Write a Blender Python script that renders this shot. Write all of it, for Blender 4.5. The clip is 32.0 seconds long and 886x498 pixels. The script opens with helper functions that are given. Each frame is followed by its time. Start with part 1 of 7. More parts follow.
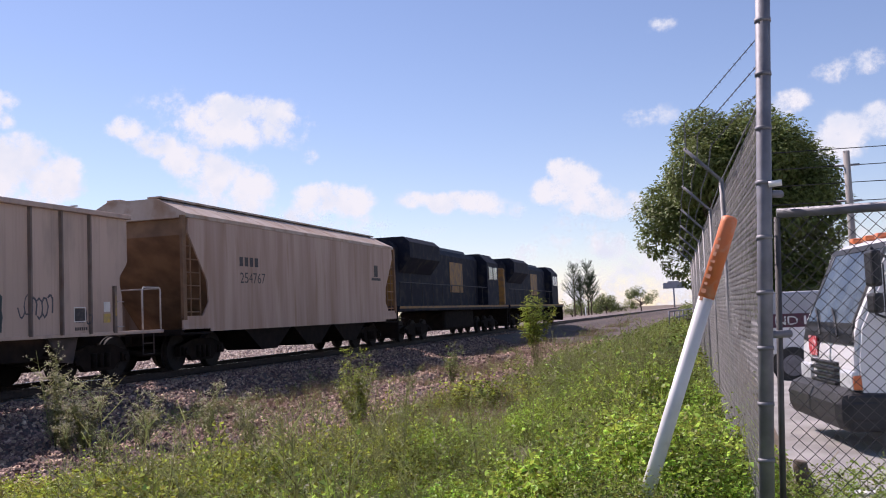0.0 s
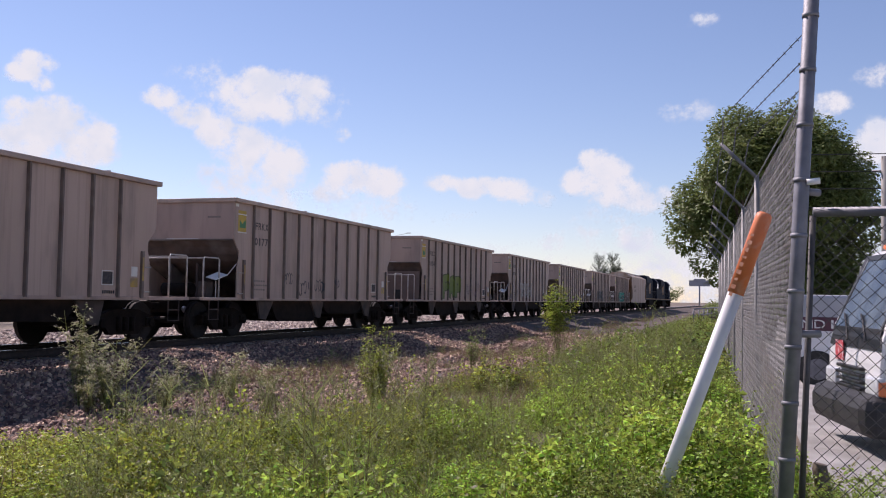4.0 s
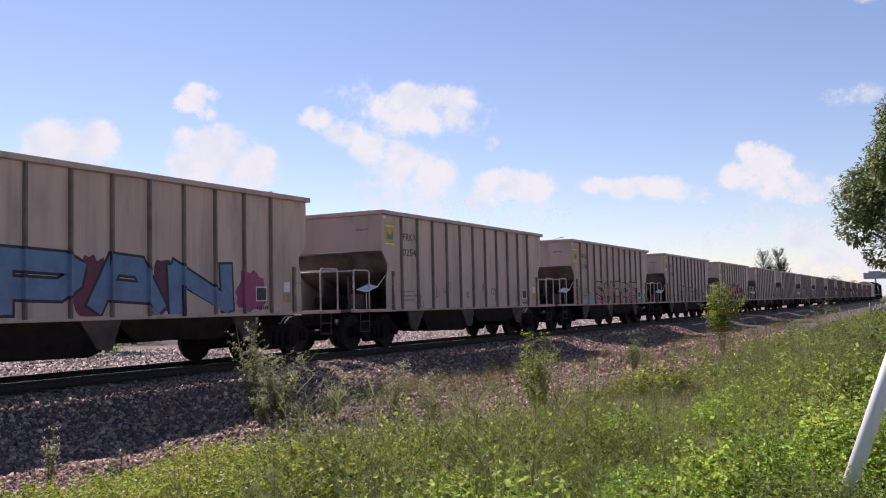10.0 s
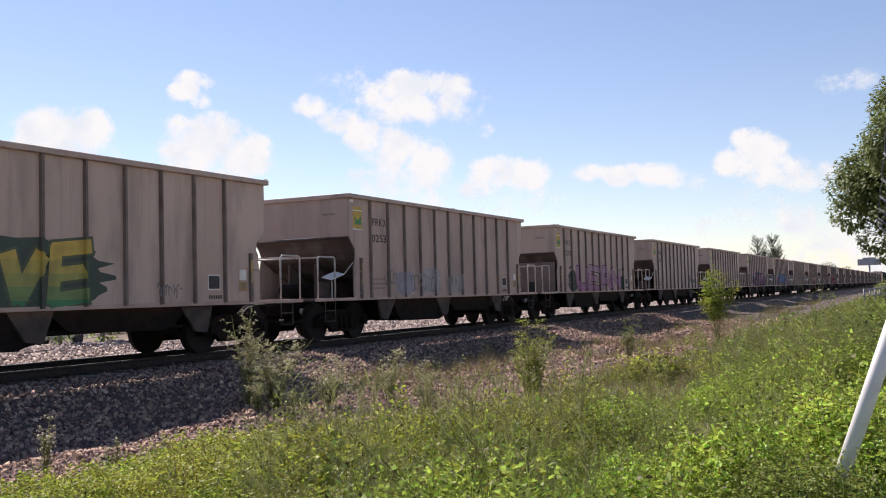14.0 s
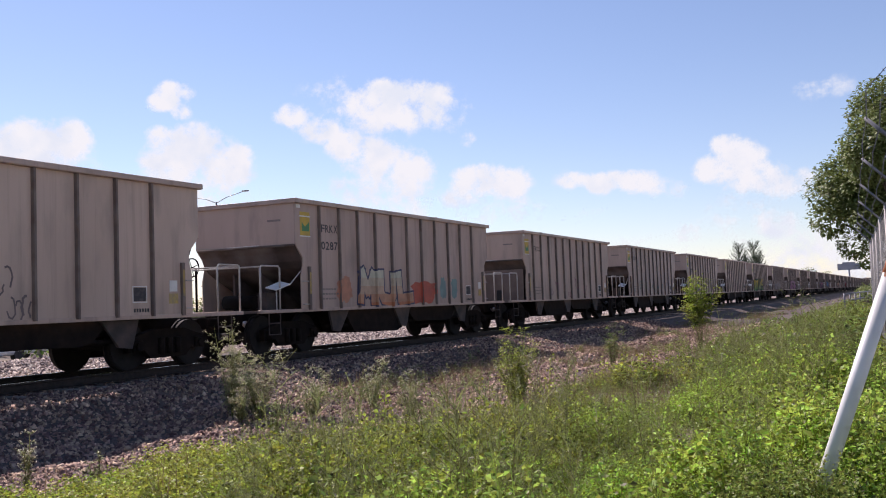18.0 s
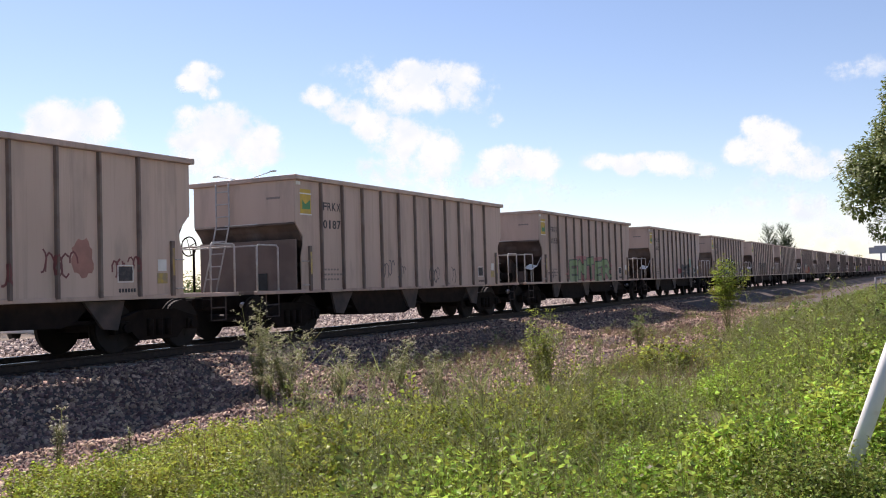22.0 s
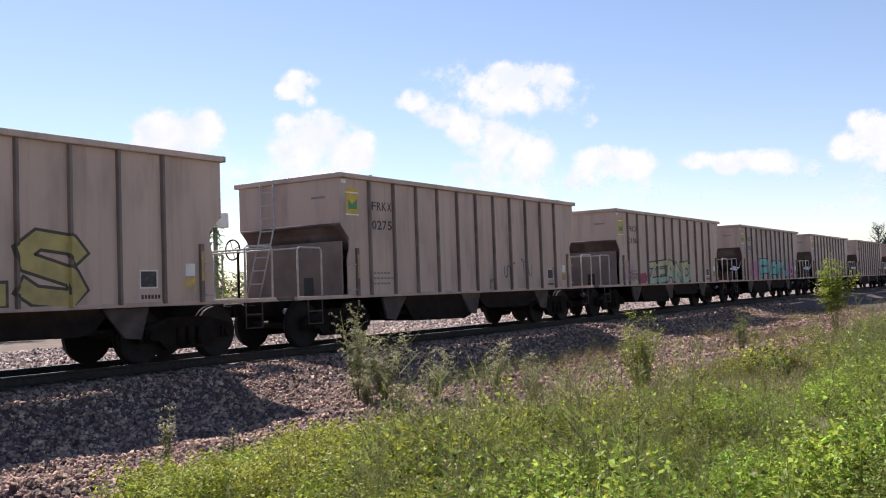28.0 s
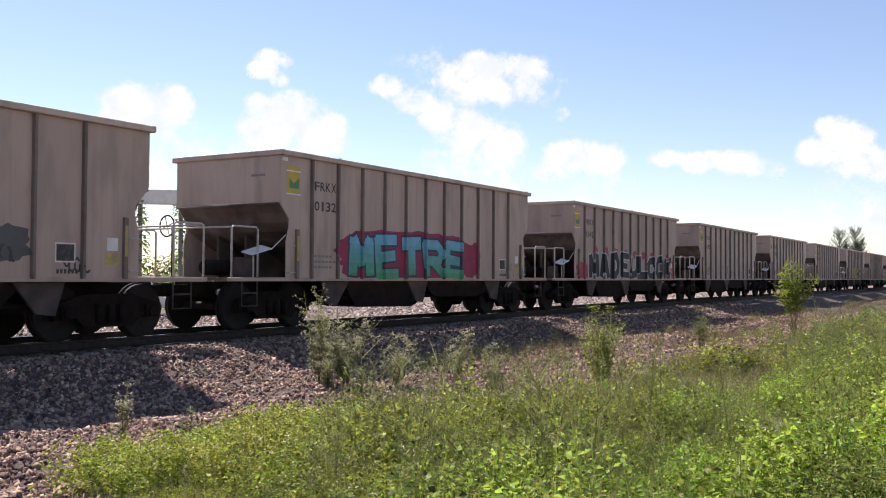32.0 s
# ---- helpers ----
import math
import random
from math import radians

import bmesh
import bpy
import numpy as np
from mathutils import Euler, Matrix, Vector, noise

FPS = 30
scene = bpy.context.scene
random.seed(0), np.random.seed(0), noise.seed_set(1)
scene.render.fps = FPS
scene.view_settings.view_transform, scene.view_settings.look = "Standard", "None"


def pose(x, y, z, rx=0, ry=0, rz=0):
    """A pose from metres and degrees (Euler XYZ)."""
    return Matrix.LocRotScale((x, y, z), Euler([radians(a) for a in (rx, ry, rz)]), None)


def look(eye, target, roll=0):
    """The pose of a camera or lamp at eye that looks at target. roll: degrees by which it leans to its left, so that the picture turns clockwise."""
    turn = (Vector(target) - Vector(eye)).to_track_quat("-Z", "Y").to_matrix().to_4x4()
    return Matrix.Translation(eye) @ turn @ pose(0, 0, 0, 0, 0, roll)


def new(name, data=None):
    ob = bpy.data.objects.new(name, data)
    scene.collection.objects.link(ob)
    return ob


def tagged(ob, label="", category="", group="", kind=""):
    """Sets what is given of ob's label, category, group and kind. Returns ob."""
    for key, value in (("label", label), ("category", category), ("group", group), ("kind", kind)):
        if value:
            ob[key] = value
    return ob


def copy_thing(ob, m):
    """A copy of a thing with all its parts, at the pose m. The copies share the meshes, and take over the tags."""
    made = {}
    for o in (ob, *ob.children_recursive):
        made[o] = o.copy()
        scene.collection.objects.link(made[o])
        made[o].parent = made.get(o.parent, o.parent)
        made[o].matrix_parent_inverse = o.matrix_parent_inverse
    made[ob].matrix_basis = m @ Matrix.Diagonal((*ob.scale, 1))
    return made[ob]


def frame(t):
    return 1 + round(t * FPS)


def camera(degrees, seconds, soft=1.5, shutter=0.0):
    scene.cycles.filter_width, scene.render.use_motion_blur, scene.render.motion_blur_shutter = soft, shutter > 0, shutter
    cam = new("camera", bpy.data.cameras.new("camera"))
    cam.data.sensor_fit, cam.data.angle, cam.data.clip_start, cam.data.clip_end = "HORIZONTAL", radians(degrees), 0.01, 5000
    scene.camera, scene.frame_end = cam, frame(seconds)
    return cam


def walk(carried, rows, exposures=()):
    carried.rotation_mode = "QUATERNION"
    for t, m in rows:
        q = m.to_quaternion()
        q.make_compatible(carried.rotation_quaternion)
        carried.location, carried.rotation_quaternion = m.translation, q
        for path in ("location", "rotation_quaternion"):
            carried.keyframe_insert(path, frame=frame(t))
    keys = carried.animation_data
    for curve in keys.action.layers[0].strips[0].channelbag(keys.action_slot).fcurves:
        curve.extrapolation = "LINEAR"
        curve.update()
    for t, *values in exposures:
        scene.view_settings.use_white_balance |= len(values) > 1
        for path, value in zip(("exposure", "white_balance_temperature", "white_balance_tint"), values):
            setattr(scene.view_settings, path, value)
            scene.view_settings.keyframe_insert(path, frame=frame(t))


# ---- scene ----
# World: rail top is z = 0, the track runs along +y, metres.
cam = camera(50.7, 32.0, soft=1.05)
walk(cam, [(t, pose(x, 0, z, 90 + pitch, roll, yaw)) for t, x, z, yaw, pitch, roll in [
    (0, 0.00, 1.180, 16.69, 3.97, 2.40),
    (0.5, 0.00, 1.180, 16.85, 4.04, 1.60),
    (1, 0.00, 1.180, 17.96, 4.25, 0.96),
    (1.5, 0.00, 1.180, 18.35, 4.23, 1.12),
    (2, 0.00, 1.180, 18.03, 4.07, 1.53),
    (2.5, -0.01, 1.170, 17.83, 4.00, 1.27),
    (3, -0.02, 1.160, 17.68, 3.73, 0.44),
    (3.5, -0.02, 1.158, 18.04, 3.41, -0.36),
    (4, -0.02, 1.156, 18.11, 3.02, -0.87),
    (4.5, -0.02, 1.154, 18.16, 2.70, -1.09),
    (6.5, -0.03, 1.145, 17.88, 2.22, -1.12),
    (7, -0.03, 1.147, 18.83, 2.12, -0.83),
    (7.5, -0.03, 1.148, 20.22, 1.97, -0.94),
    (8, -0.03, 1.150, 23.81, 2.67, -0.69),
    (8.5, -0.03, 1.150, 26.09, 3.60, -0.14),
    (9, -0.03, 1.150, 27.01, 3.66, 0.13),
    (9.5, -0.03, 1.150, 27.60, 3.65, 1.04),
    (10, -0.03, 1.150, 27.63, 3.45, 1.26),
    (10.5, -0.03, 1.150, 27.75, 3.86, 1.18),
    (11, -0.03, 1.150, 30.43, 4.22, 1.41),
    (11.5, -0.03, 1.150, 31.66, 4.02, 1.97),
    (12, -0.03, 1.150, 31.07, 3.11, 1.49),
    (12.5, -0.03, 1.150, 29.24, 2.70, 1.61),
    (13, -0.03, 1.150, 26.76, 2.84, 1.38),
    (13.5, -0.03, 1.150, 25.34, 2.78, 0.81),
    (14, -0.03, 1.150, 27.34, 2.69, 1.45),
    (14.5, -0.03, 1.150, 30.39, 2.72, 2.00),
    (15, -0.03, 1.150, 31.16, 3.00, 1.17),
    (15.5, -0.03, 1.150, 30.47, 2.82, 1.12),
    (17.5, -0.03, 1.150, 26.44, 3.08, 2.09),
    (18, -0.03, 1.150, 26.32, 3.20, 2.07),
    (18.5, -0.03, 1.150, 27.20, 3.48, 2.07),
    (19, -0.03, 1.150, 27.91, 3.31, 1.52),
    (19.5, -0.03, 1.150, 30.77, 3.47, 3.57),
    (20, -0.03, 1.150, 33.54, 3.10, 3.52),
    (20.5, -0.03, 1.150, 32.11, 2.16, 3.45),
    (21, -0.03, 1.150, 27.96, 1.93, 2.62),
    (21.5, -0.03, 1.150, 25.85, 2.28, 2.08),
    (22, -0.03, 1.150, 27.93, 2.09, 1.67),
    (22.5, -0.03, 1.150, 31.74, 2.09, 1.15),
    (23, -0.03, 1.150, 32.54, 2.21, 1.01),
    (23.5, -0.03, 1.150, 31.43, 2.25, 1.13),
    (24, -0.03, 1.150, 30.29, 2.65, 0.86),
    (24.5, -0.03, 1.150, 30.25, 2.53, 0.36),
    (26.5, -0.03, 1.150, 29.56, 2.74, 0.74),
    (27, -0.03, 1.150, 29.52, 2.91, 0.88),
    (27.5, -0.03, 1.150, 30.32, 2.96, 1.62),
    (28, -0.03, 1.150, 33.75, 2.44, 1.97),
    (28.5, -0.03, 1.150, 34.44, 1.61, 1.91),
    (29, -0.03, 1.150, 33.18, 1.01, 1.43),
    (29.5, -0.03, 1.150, 32.62, 0.93, 1.19),
    (30, -0.03, 1.150, 32.47, 1.32, 1.07),
    (30.5, -0.03, 1.150, 31.56, 1.72, 0.92),
    (31, -0.03, 1.150, 31.15, 1.85, 0.38),
    (31.5, -0.03, 1.150, 31.14, 1.79, 0.06),
    (32, -0.03, 1.150, 31.64, 1.64, -0.34),
]], exposures=[(0, 0.26, 6500, 30), (2, 0.13, 6450, 30), (4.5, 0.15, 6500, 30), (6.5, 0.22, 6550, 29), (8, 0.28, 6650, 28), (9, 0.22, 6550, 29), (11, 0.22, 6550, 28), (12, 0.34, 6800, 25), (13, 0.36, 6850, 24), (15.5, 0.38, 6850, 23), (17.5, 0.30, 6600, 27), (19, 0.28, 6550, 27), (20, 0.34, 6650, 25), (21.5, 0.46, 6750, 23), (24, 0.42, 6700, 23), (27, 0.41, 6650, 23), (29, 0.52, 6800, 22), (30.5, 0.58, 6850, 22), (32, 0.50, 6800, 22)])

# ---- light ----
SUN_DIR = Vector((-0.84, 0.40, 1.0)).normalized()      # towards the sun
world = bpy.data.worlds.new("sky")
scene.world = world
world.use_nodes = True
wn = world.node_tree.nodes
sky = wn.new("ShaderNodeTexSky")
sky.sky_type = "NISHITA"
sky.sun_disc = False
sky.sun_elevation = math.asin(SUN_DIR.z)
sky.sun_rotation = math.atan2(SUN_DIR.x, SUN_DIR.y)
sky.air_density, sky.dust_density, sky.ozone_density = 1.0, 0.12, 2.5
wn["Background"].inputs["Strength"].default_value = 0.105
world.node_tree.links.new(sky.outputs[0], wn["Background"].inputs["Color"])
sun_data = bpy.data.lights.new("sun", "SUN")
sun_data.energy, sun_data.angle, sun_data.color = 5.0, radians(0.53), (1.0, 0.95, 0.87)
sun = new("sun", sun_data)
sun.matrix_world = look((SUN_DIR * 200)[:], (0, 0, 0))


# ---- materials ----
def mat(name, color, rough=0.7, metal=0.0, color2=None, scale=6.0, detail=4.0, bump=0.0, bump_scale=40.0, spread=(0.35, 0.65),
        rnd=0.0, island=0.0, dirt=None, dirt_scale=1.2, dirt_at=(0.5, 0.75), coords="Object", stretch=(1, 1, 1), spec=0.5, translucent=0.0, streak=None):
    m = bpy.data.materials.new(name)
    m.use_nodes = True
    nt = m.node_tree
    n, l = nt.nodes, nt.links
    b = n["Principled BSDF"]
    b.inputs["Roughness"].default_value, b.inputs["Metallic"].default_value = rough, metal
    b.inputs["Specular IOR Level"].default_value = spec
    tc = n.new("ShaderNodeTexCoord")
    mp = n.new("ShaderNodeMapping")
    mp.inputs["Scale"].default_value = stretch
    l.new(tc.outputs[coords], mp.inputs["Vector"])
    if rnd:
        own = n.new("ShaderNodeMath")
        own.operation = "MULTIPLY"
        own.inputs[1].default_value = 61.0
        l.new(n.new("ShaderNodeObjectInfo").outputs["Random"], own.inputs[0])
        l.new(own.outputs[0], mp.inputs["Location"])

    def noise_ramp(sc, lo, hi, det):
        t = n.new("ShaderNodeTexNoise")
        t.inputs["Scale"].default_value, t.inputs["Detail"].default_value = sc, det
        l.new(mp.outputs[0], t.inputs["Vector"])
        r = n.new("ShaderNodeMapRange")
        r.inputs["From Min"].default_value, r.inputs["From Max"].default_value = lo, hi
        l.new(t.outputs["Fac"], r.inputs["Value"])
        return r.outputs[0]

    def mix(fac, a, c):
        x = n.new("ShaderNodeMix")
        x.data_type = "RGBA"
        if isinstance(fac, float):
            x.inputs[0].default_value = fac
        else:
            l.new(fac, x.inputs[0])
        for sock, v in ((x.inputs[6], a), (x.inputs[7], c)):
            if isinstance(v, tuple):
                sock.default_value = (*v[:3], 1)
            else:
                l.new(v, sock)
        return x.outputs[2]

    col = tuple(color)
    out = mix(noise_ramp(scale, *spread, detail), col, tuple(color2 or [c * 0.8 for c in color]))
    if dirt:
        out = mix(noise_ramp(dirt_scale, *dirt_at, 6.0), out, tuple(dirt))
    if streak:
        run = n.new("ShaderNodeMapping")
        run.inputs["Scale"].default_value = (1.0, 5.0, 0.45)
        l.new(mp.outputs[0], run.inputs["Vector"])
        t = n.new("ShaderNodeTexNoise")
        t.inputs["Scale"].default_value, t.inputs["Detail"].default_value, t.inputs["Roughness"].default_value = 1.3, 8.0, 0.7
        l.new(run.outputs[0], t.inputs["Vector"])
        r = n.new("ShaderNodeMapRange")
        r.inputs["From Min"].default_value, r.inputs["From Max"].default_value, r.inputs["To Max"].default_value = 0.52, 0.80, 0.50
        l.new(t.outputs["Fac"], r.inputs["Value"])
        out = mix(r.outputs[0], out, tuple(streak))
    if rnd or island:
        src = n.new("ShaderNodeObjectInfo").outputs["Random"] if rnd else n.new("ShaderNodeNewGeometry").outputs["Random Per Island"]
        hsv = n.new("ShaderNodeHueSaturation")
        r = n.new("ShaderNodeMapRange")
        amount = rnd or island
        r.inputs["To Min"].default_value, r.inputs["To Max"].default_value = 1 - amount, 1 + amount
        l.new(src, r.inputs["Value"])
        l.new(r.outputs[0], hsv.inputs["Value"])
        h = n.new("ShaderNodeMapRange")
        h.inputs["To Min"].default_value, h.inputs["To Max"].default_value = 0.5 - amount * 0.05, 0.5 + amount * 0.05
        l.new(src, h.inputs["Value"])
        l.new(h.outputs[0], hsv.inputs["Hue"])
        l.new(out, hsv.inputs["Color"])
        out = hsv.outputs[0]
    l.new(out, b.inputs["Base Color"])
    if bump:
        t = n.new("ShaderNodeTexNoise")
        t.inputs["Scale"].default_value, t.inputs["Detail"].default_value = bump_scale, 5.0
        l.new(mp.outputs[0], t.inputs["Vector"])
        bp = n.new("ShaderNodeBump")
        bp.inputs["Strength"].default_value, bp.inputs["Distance"].default_value = bump, 0.02
        l.new(t.outputs["Fac"], bp.inputs["Height"])
        l.new(bp.outputs[0], b.inputs["Normal"])
    if translucent:
        tr = n.new("ShaderNodeBsdfTranslucent")
        l.new(out, tr.inputs["Color"])
        ms = n.new("ShaderNodeMixShader")
        ms.inputs[0].default_value = translucent
        l.new(b.outputs[0], ms.inputs[1])
        l.new(tr.outputs[0], ms.inputs[2])
        l.new(ms.outputs[0], n["Material Output"].inputs["Surface"])
    return m


def glass(name, tint=(0.75, 0.85, 0.85)):
    m = bpy.data.materials.new(name)
    m.use_nodes = True
    b = m.node_tree.nodes["Principled BSDF"]
    b.inputs["Base Color"].default_value = (*tint, 1)
    b.inputs["Roughness"].default_value = 0.03
    b.inputs["Transmission Weight"].default_value = 0.85
    b.inputs["IOR"].default_value = 1.45
    return m


M_SOIL = mat("soil", (0.20, 0.15, 0.11), 0.95, color2=(0.11, 0.09, 0.06), scale=1.5, bump=0.6, bump_scale=25)
M_BALLAST = mat("grey_ballast_bed", (0.27, 0.215, 0.19), 0.9, color2=(0.09, 0.07, 0.06), scale=11, spread=(0.42, 0.58), detail=8, bump=1.0, bump_scale=16, dirt=(0.30, 0.23, 0.19), dirt_scale=0.5)
M_GREYSTONE = mat("grey_ballast_stone", (0.40, 0.325, 0.295), 0.85, color2=(0.22, 0.17, 0.15), scale=9, island=0.8)
M_GRAVEL = mat("gravel_bed", (0.125, 0.092, 0.076), 0.95, color2=(0.045, 0.034, 0.028), scale=22, detail=8, bump=1.0, bump_scale=18, dirt=(0.17, 0.115, 0.085), dirt_scale=0.6)
M_STONE = mat("ballast_stone", (0.44, 0.285, 0.225), 0.85, color2=(0.15, 0.088, 0.066), scale=5, island=0.75, dirt=(0.25, 0.155, 0.115), dirt_scale=0.45, dirt_at=(0.52, 0.7), bump=0.5, bump_scale=60)
M_RAIL = mat("rail_steel", (0.055, 0.036, 0.028), 0.8, metal=0.2, color2=(0.03, 0.022, 0.018), scale=12, bump=0.2)
M_RAILTOP = mat("rail_head_steel", (0.55, 0.54, 0.53), 0.25, metal=1.0, color2=(0.4, 0.38, 0.36), scale=8)
M_LUG = mat("glint_steel", (0.75, 0.74, 0.72), 0.36, metal=1.0, color2=(0.65, 0.63, 0.6), scale=8)
M_TIE = mat("concrete_tie", (0.30, 0.27, 0.24), 0.9, color2=(0.18, 0.15, 0.13), scale=6, bump=0.4, rnd=0.2)
M_ASPHALT = mat("yard_concrete", (0.42, 0.40, 0.37), 0.9, color2=(0.29, 0.275, 0.25), scale=2.0, bump=0.3)
M_CARPAINT = mat("car_grey_paint", (0.55, 0.405, 0.322), 0.6, color2=(0.468, 0.34, 0.268), scale=1.1, stretch=(1, 1, 0.3), bump=0.15, bump_scale=3.0, rnd=0.10,
                 dirt=(0.30, 0.235, 0.19), dirt_scale=2.2, dirt_at=(0.52, 0.85), streak=(0.22, 0.15, 0.11))
# Side paint made darker: the shade on the posts is put into the colour.
M_CARRIB = mat("car_paint_shaded", (0.215, 0.165, 0.135), 0.7, color2=(0.16, 0.12, 0.10), scale=2.0, rnd=0.10, dirt=(0.13, 0.08, 0.06), dirt_scale=3.0)
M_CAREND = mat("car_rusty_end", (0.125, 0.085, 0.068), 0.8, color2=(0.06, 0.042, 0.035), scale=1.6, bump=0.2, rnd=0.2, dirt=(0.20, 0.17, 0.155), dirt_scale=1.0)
M_BULKHEAD = mat("dusty_brown_steel", (0.24, 0.175, 0.14), 0.8, color2=(0.17, 0.12, 0.095), scale=1.5, rnd=0.15)
# These two near-black colours include the deep shade under the train.
M_UNDER = mat("under_frame_shaded_black", (0.012, 0.010, 0.009), 0.9, spec=0.1, color2=(0.022, 0.016, 0.013), scale=4, bump=0.2)
M_WHEEL = mat("wheel_shaded_steel", (0.020, 0.015, 0.013), 0.85, metal=0.1, color2=(0.012, 0.010, 0.009), scale=5)
M_GALV = mat("galvanised_steel", (0.23, 0.23, 0.245), 0.6, metal=0.35, color2=(0.16, 0.16, 0.175), scale=9, bump=0.1)
M_FENCEWIRE = mat("bright_galvanised_wire", (0.30, 0.29, 0.28), 0.6, metal=0.2, color2=(0.20, 0.19, 0.185), scale=9)
M_GATEWIRE = mat("dull_dark_wire", (0.10, 0.095, 0.095), 0.7, metal=0.2, color2=(0.07, 0.065, 0.06), scale=9)
M_GUSSET = mat("dusty_dark_steel", (0.10, 0.072, 0.06), 0.85, color2=(0.05, 0.04, 0.035), scale=3)
M_RAILING = mat("railing_paint", (0.52, 0.50, 0.47), 0.5, color2=(0.40, 0.36, 0.33), scale=8)
M_WHITE = mat("white_paint", (0.78, 0.78, 0.76), 0.5, color2=(0.66, 0.66, 0.63), scale=3, dirt=(0.45, 0.42, 0.36), dirt_scale=6, dirt_at=(0.6, 0.85))
M_TRUCKWHITE = mat("truck_white_paint", (0.80, 0.80, 0.80), 0.25, color2=(0.74, 0.74, 0.73), scale=2)
M_ORANGE = mat("orange_plastic", (0.80, 0.22, 0.07), 0.55, color2=(0.70, 0.20, 0.08), scale=4, dirt=(0.7, 0.42, 0.3), dirt_scale=8, dirt_at=(0.58, 0.8))
M_BLACK = mat("black_plastic", (0.012, 0.012, 0.013), 0.5, color2=(0.022, 0.022, 0.022), scale=6)
M_TYRE = mat("tyre_rubber", (0.03, 0.03, 0.03), 0.85, color2=(0.05, 0.048, 0.045), scale=10)
M_YELLOW = mat("yellow_decal", (0.62, 0.42, 0.06), 0.6, color2=(0.5, 0.33, 0.07), scale=6)
M_YELLOWWORN = mat("worn_yellow_strip", (0.55, 0.36, 0.07), 0.6, color2=(0.34, 0.25, 0.13), scale=9, rnd=0.2, dirt=(0.28, 0.21, 0.16), dirt_scale=5)
M_GREEN = mat("green_decal", (0.06, 0.30, 0.10), 0.6, color2=(0.09, 0.24, 0.10), scale=6)
M_DECALW = mat("pale_decal", (0.78, 0.76, 0.70), 0.5, color2=(0.68, 0.66, 0.60), scale=6)
M_INK = mat("black_stencil", (0.05, 0.045, 0.045), 0.7, color2=(0.12, 0.10, 0.09), scale=14, spread=(0.45, 0.75))
M_FAINT = mat("faded_stencil", (0.27, 0.22, 0.19), 0.7, scale=14)
M_SIGNBACK = mat("billboard_panel", (0.30, 0.32, 0.36), 0.6, color2=(0.24, 0.26, 0.30), scale=0.6)
M_POLEWOOD = mat("pole_grey", (0.36, 0.34, 0.31), 0.85, color2=(0.26, 0.24, 0.22), scale=3, stretch=(4, 4, 0.4))
M_BARK = mat("bark", (0.16, 0.12, 0.09), 0.9, color2=(0.09, 0.07, 0.05), scale=6, bump=0.6)
M_GLASS = glass("window_glass")


# ---- mesh helpers ----
def box(bm, x0, x1, y0, y1, z0, z1, bevel=0.0):
    vs = [bm.verts.new((x, y, z)) for x in (x0, x1) for y in (y0, y1) for z in (z0, z1)]
    fs = [bm.faces.new([vs[i] for i in f]) for f in ((0, 1, 3, 2), (4, 6, 7, 5), (0, 4, 5, 1), (2, 3, 7, 6), (0, 2, 6, 4), (1, 5, 7, 3))]
    if bevel:
        bmesh.ops.bevel(bm, geom=list({e for f in fs for e in f.edges}), offset=bevel, segments=2, affect="EDGES", profile=0.5)
    return bm


def tube(bm, pts, r, sides=6, r2=None, caps=True):
    pts = [Vector(p) for p in pts]
    rings = []
    for i, p in enumerate(pts):
        d = (pts[min(i + 1, len(pts) - 1)] - pts[max(i - 1, 0)]).normalized()
        up = Vector((0, 0, 1)) if abs(d.z) < 0.9 else Vector((1, 0, 0))
        a = d.cross(up).normalized()
        b = d.cross(a)
        rad = r if r2 is None else r + (r2 - r) * i / max(1, len(pts) - 1)
        rings.append([bm.verts.new(p + (a * math.cos(2 * math.pi * k / sides) + b * math.sin(2 * math.pi * k / sides)) * rad) for k in range(sides)])
    for q, w in zip(rings, rings[1:]):
        for k in range(sides):
            bm.faces.new((q[k], q[(k + 1) % sides], w[(k + 1) % sides], w[k])).smooth = sides > 5
    if caps:
        bm.faces.new(rings[0][::-1])
        bm.faces.new(rings[-1])
    return bm


def plate(bm, outline, x0, x1):
    """A y-z outline, thick from x0 to x1."""
    a = [bm.verts.new((x0, y, z)) for y, z in outline]
    b = [bm.verts.new((x1, y, z)) for y, z in outline]
    bm.faces.new(a)
    bm.faces.new(b[::-1])
    for i in range(len(a)):
        j = (i + 1) % len(a)
        bm.faces.new((a[i], b[i], b[j], a[j]))
    bmesh.ops.recalc_face_normals(bm, faces=bm.faces[:])
    return bm


def profile(bm, outline, y0, y1):
    """An x-z outline, drawn out along y."""
    a = [bm.verts.new((x, y0, z)) for x, z in outline]
    b = [bm.verts.new((x, y1, z)) for x, z in outline]
    bm.faces.new(a)
    bm.faces.new(b[::-1])
    for i in range(len(a)):
        j = (i + 1) % len(a)
        bm.faces.new((a[i], b[i], b[j], a[j]))
    bmesh.ops.recalc_face_normals(bm, faces=bm.faces[:])
    return bm


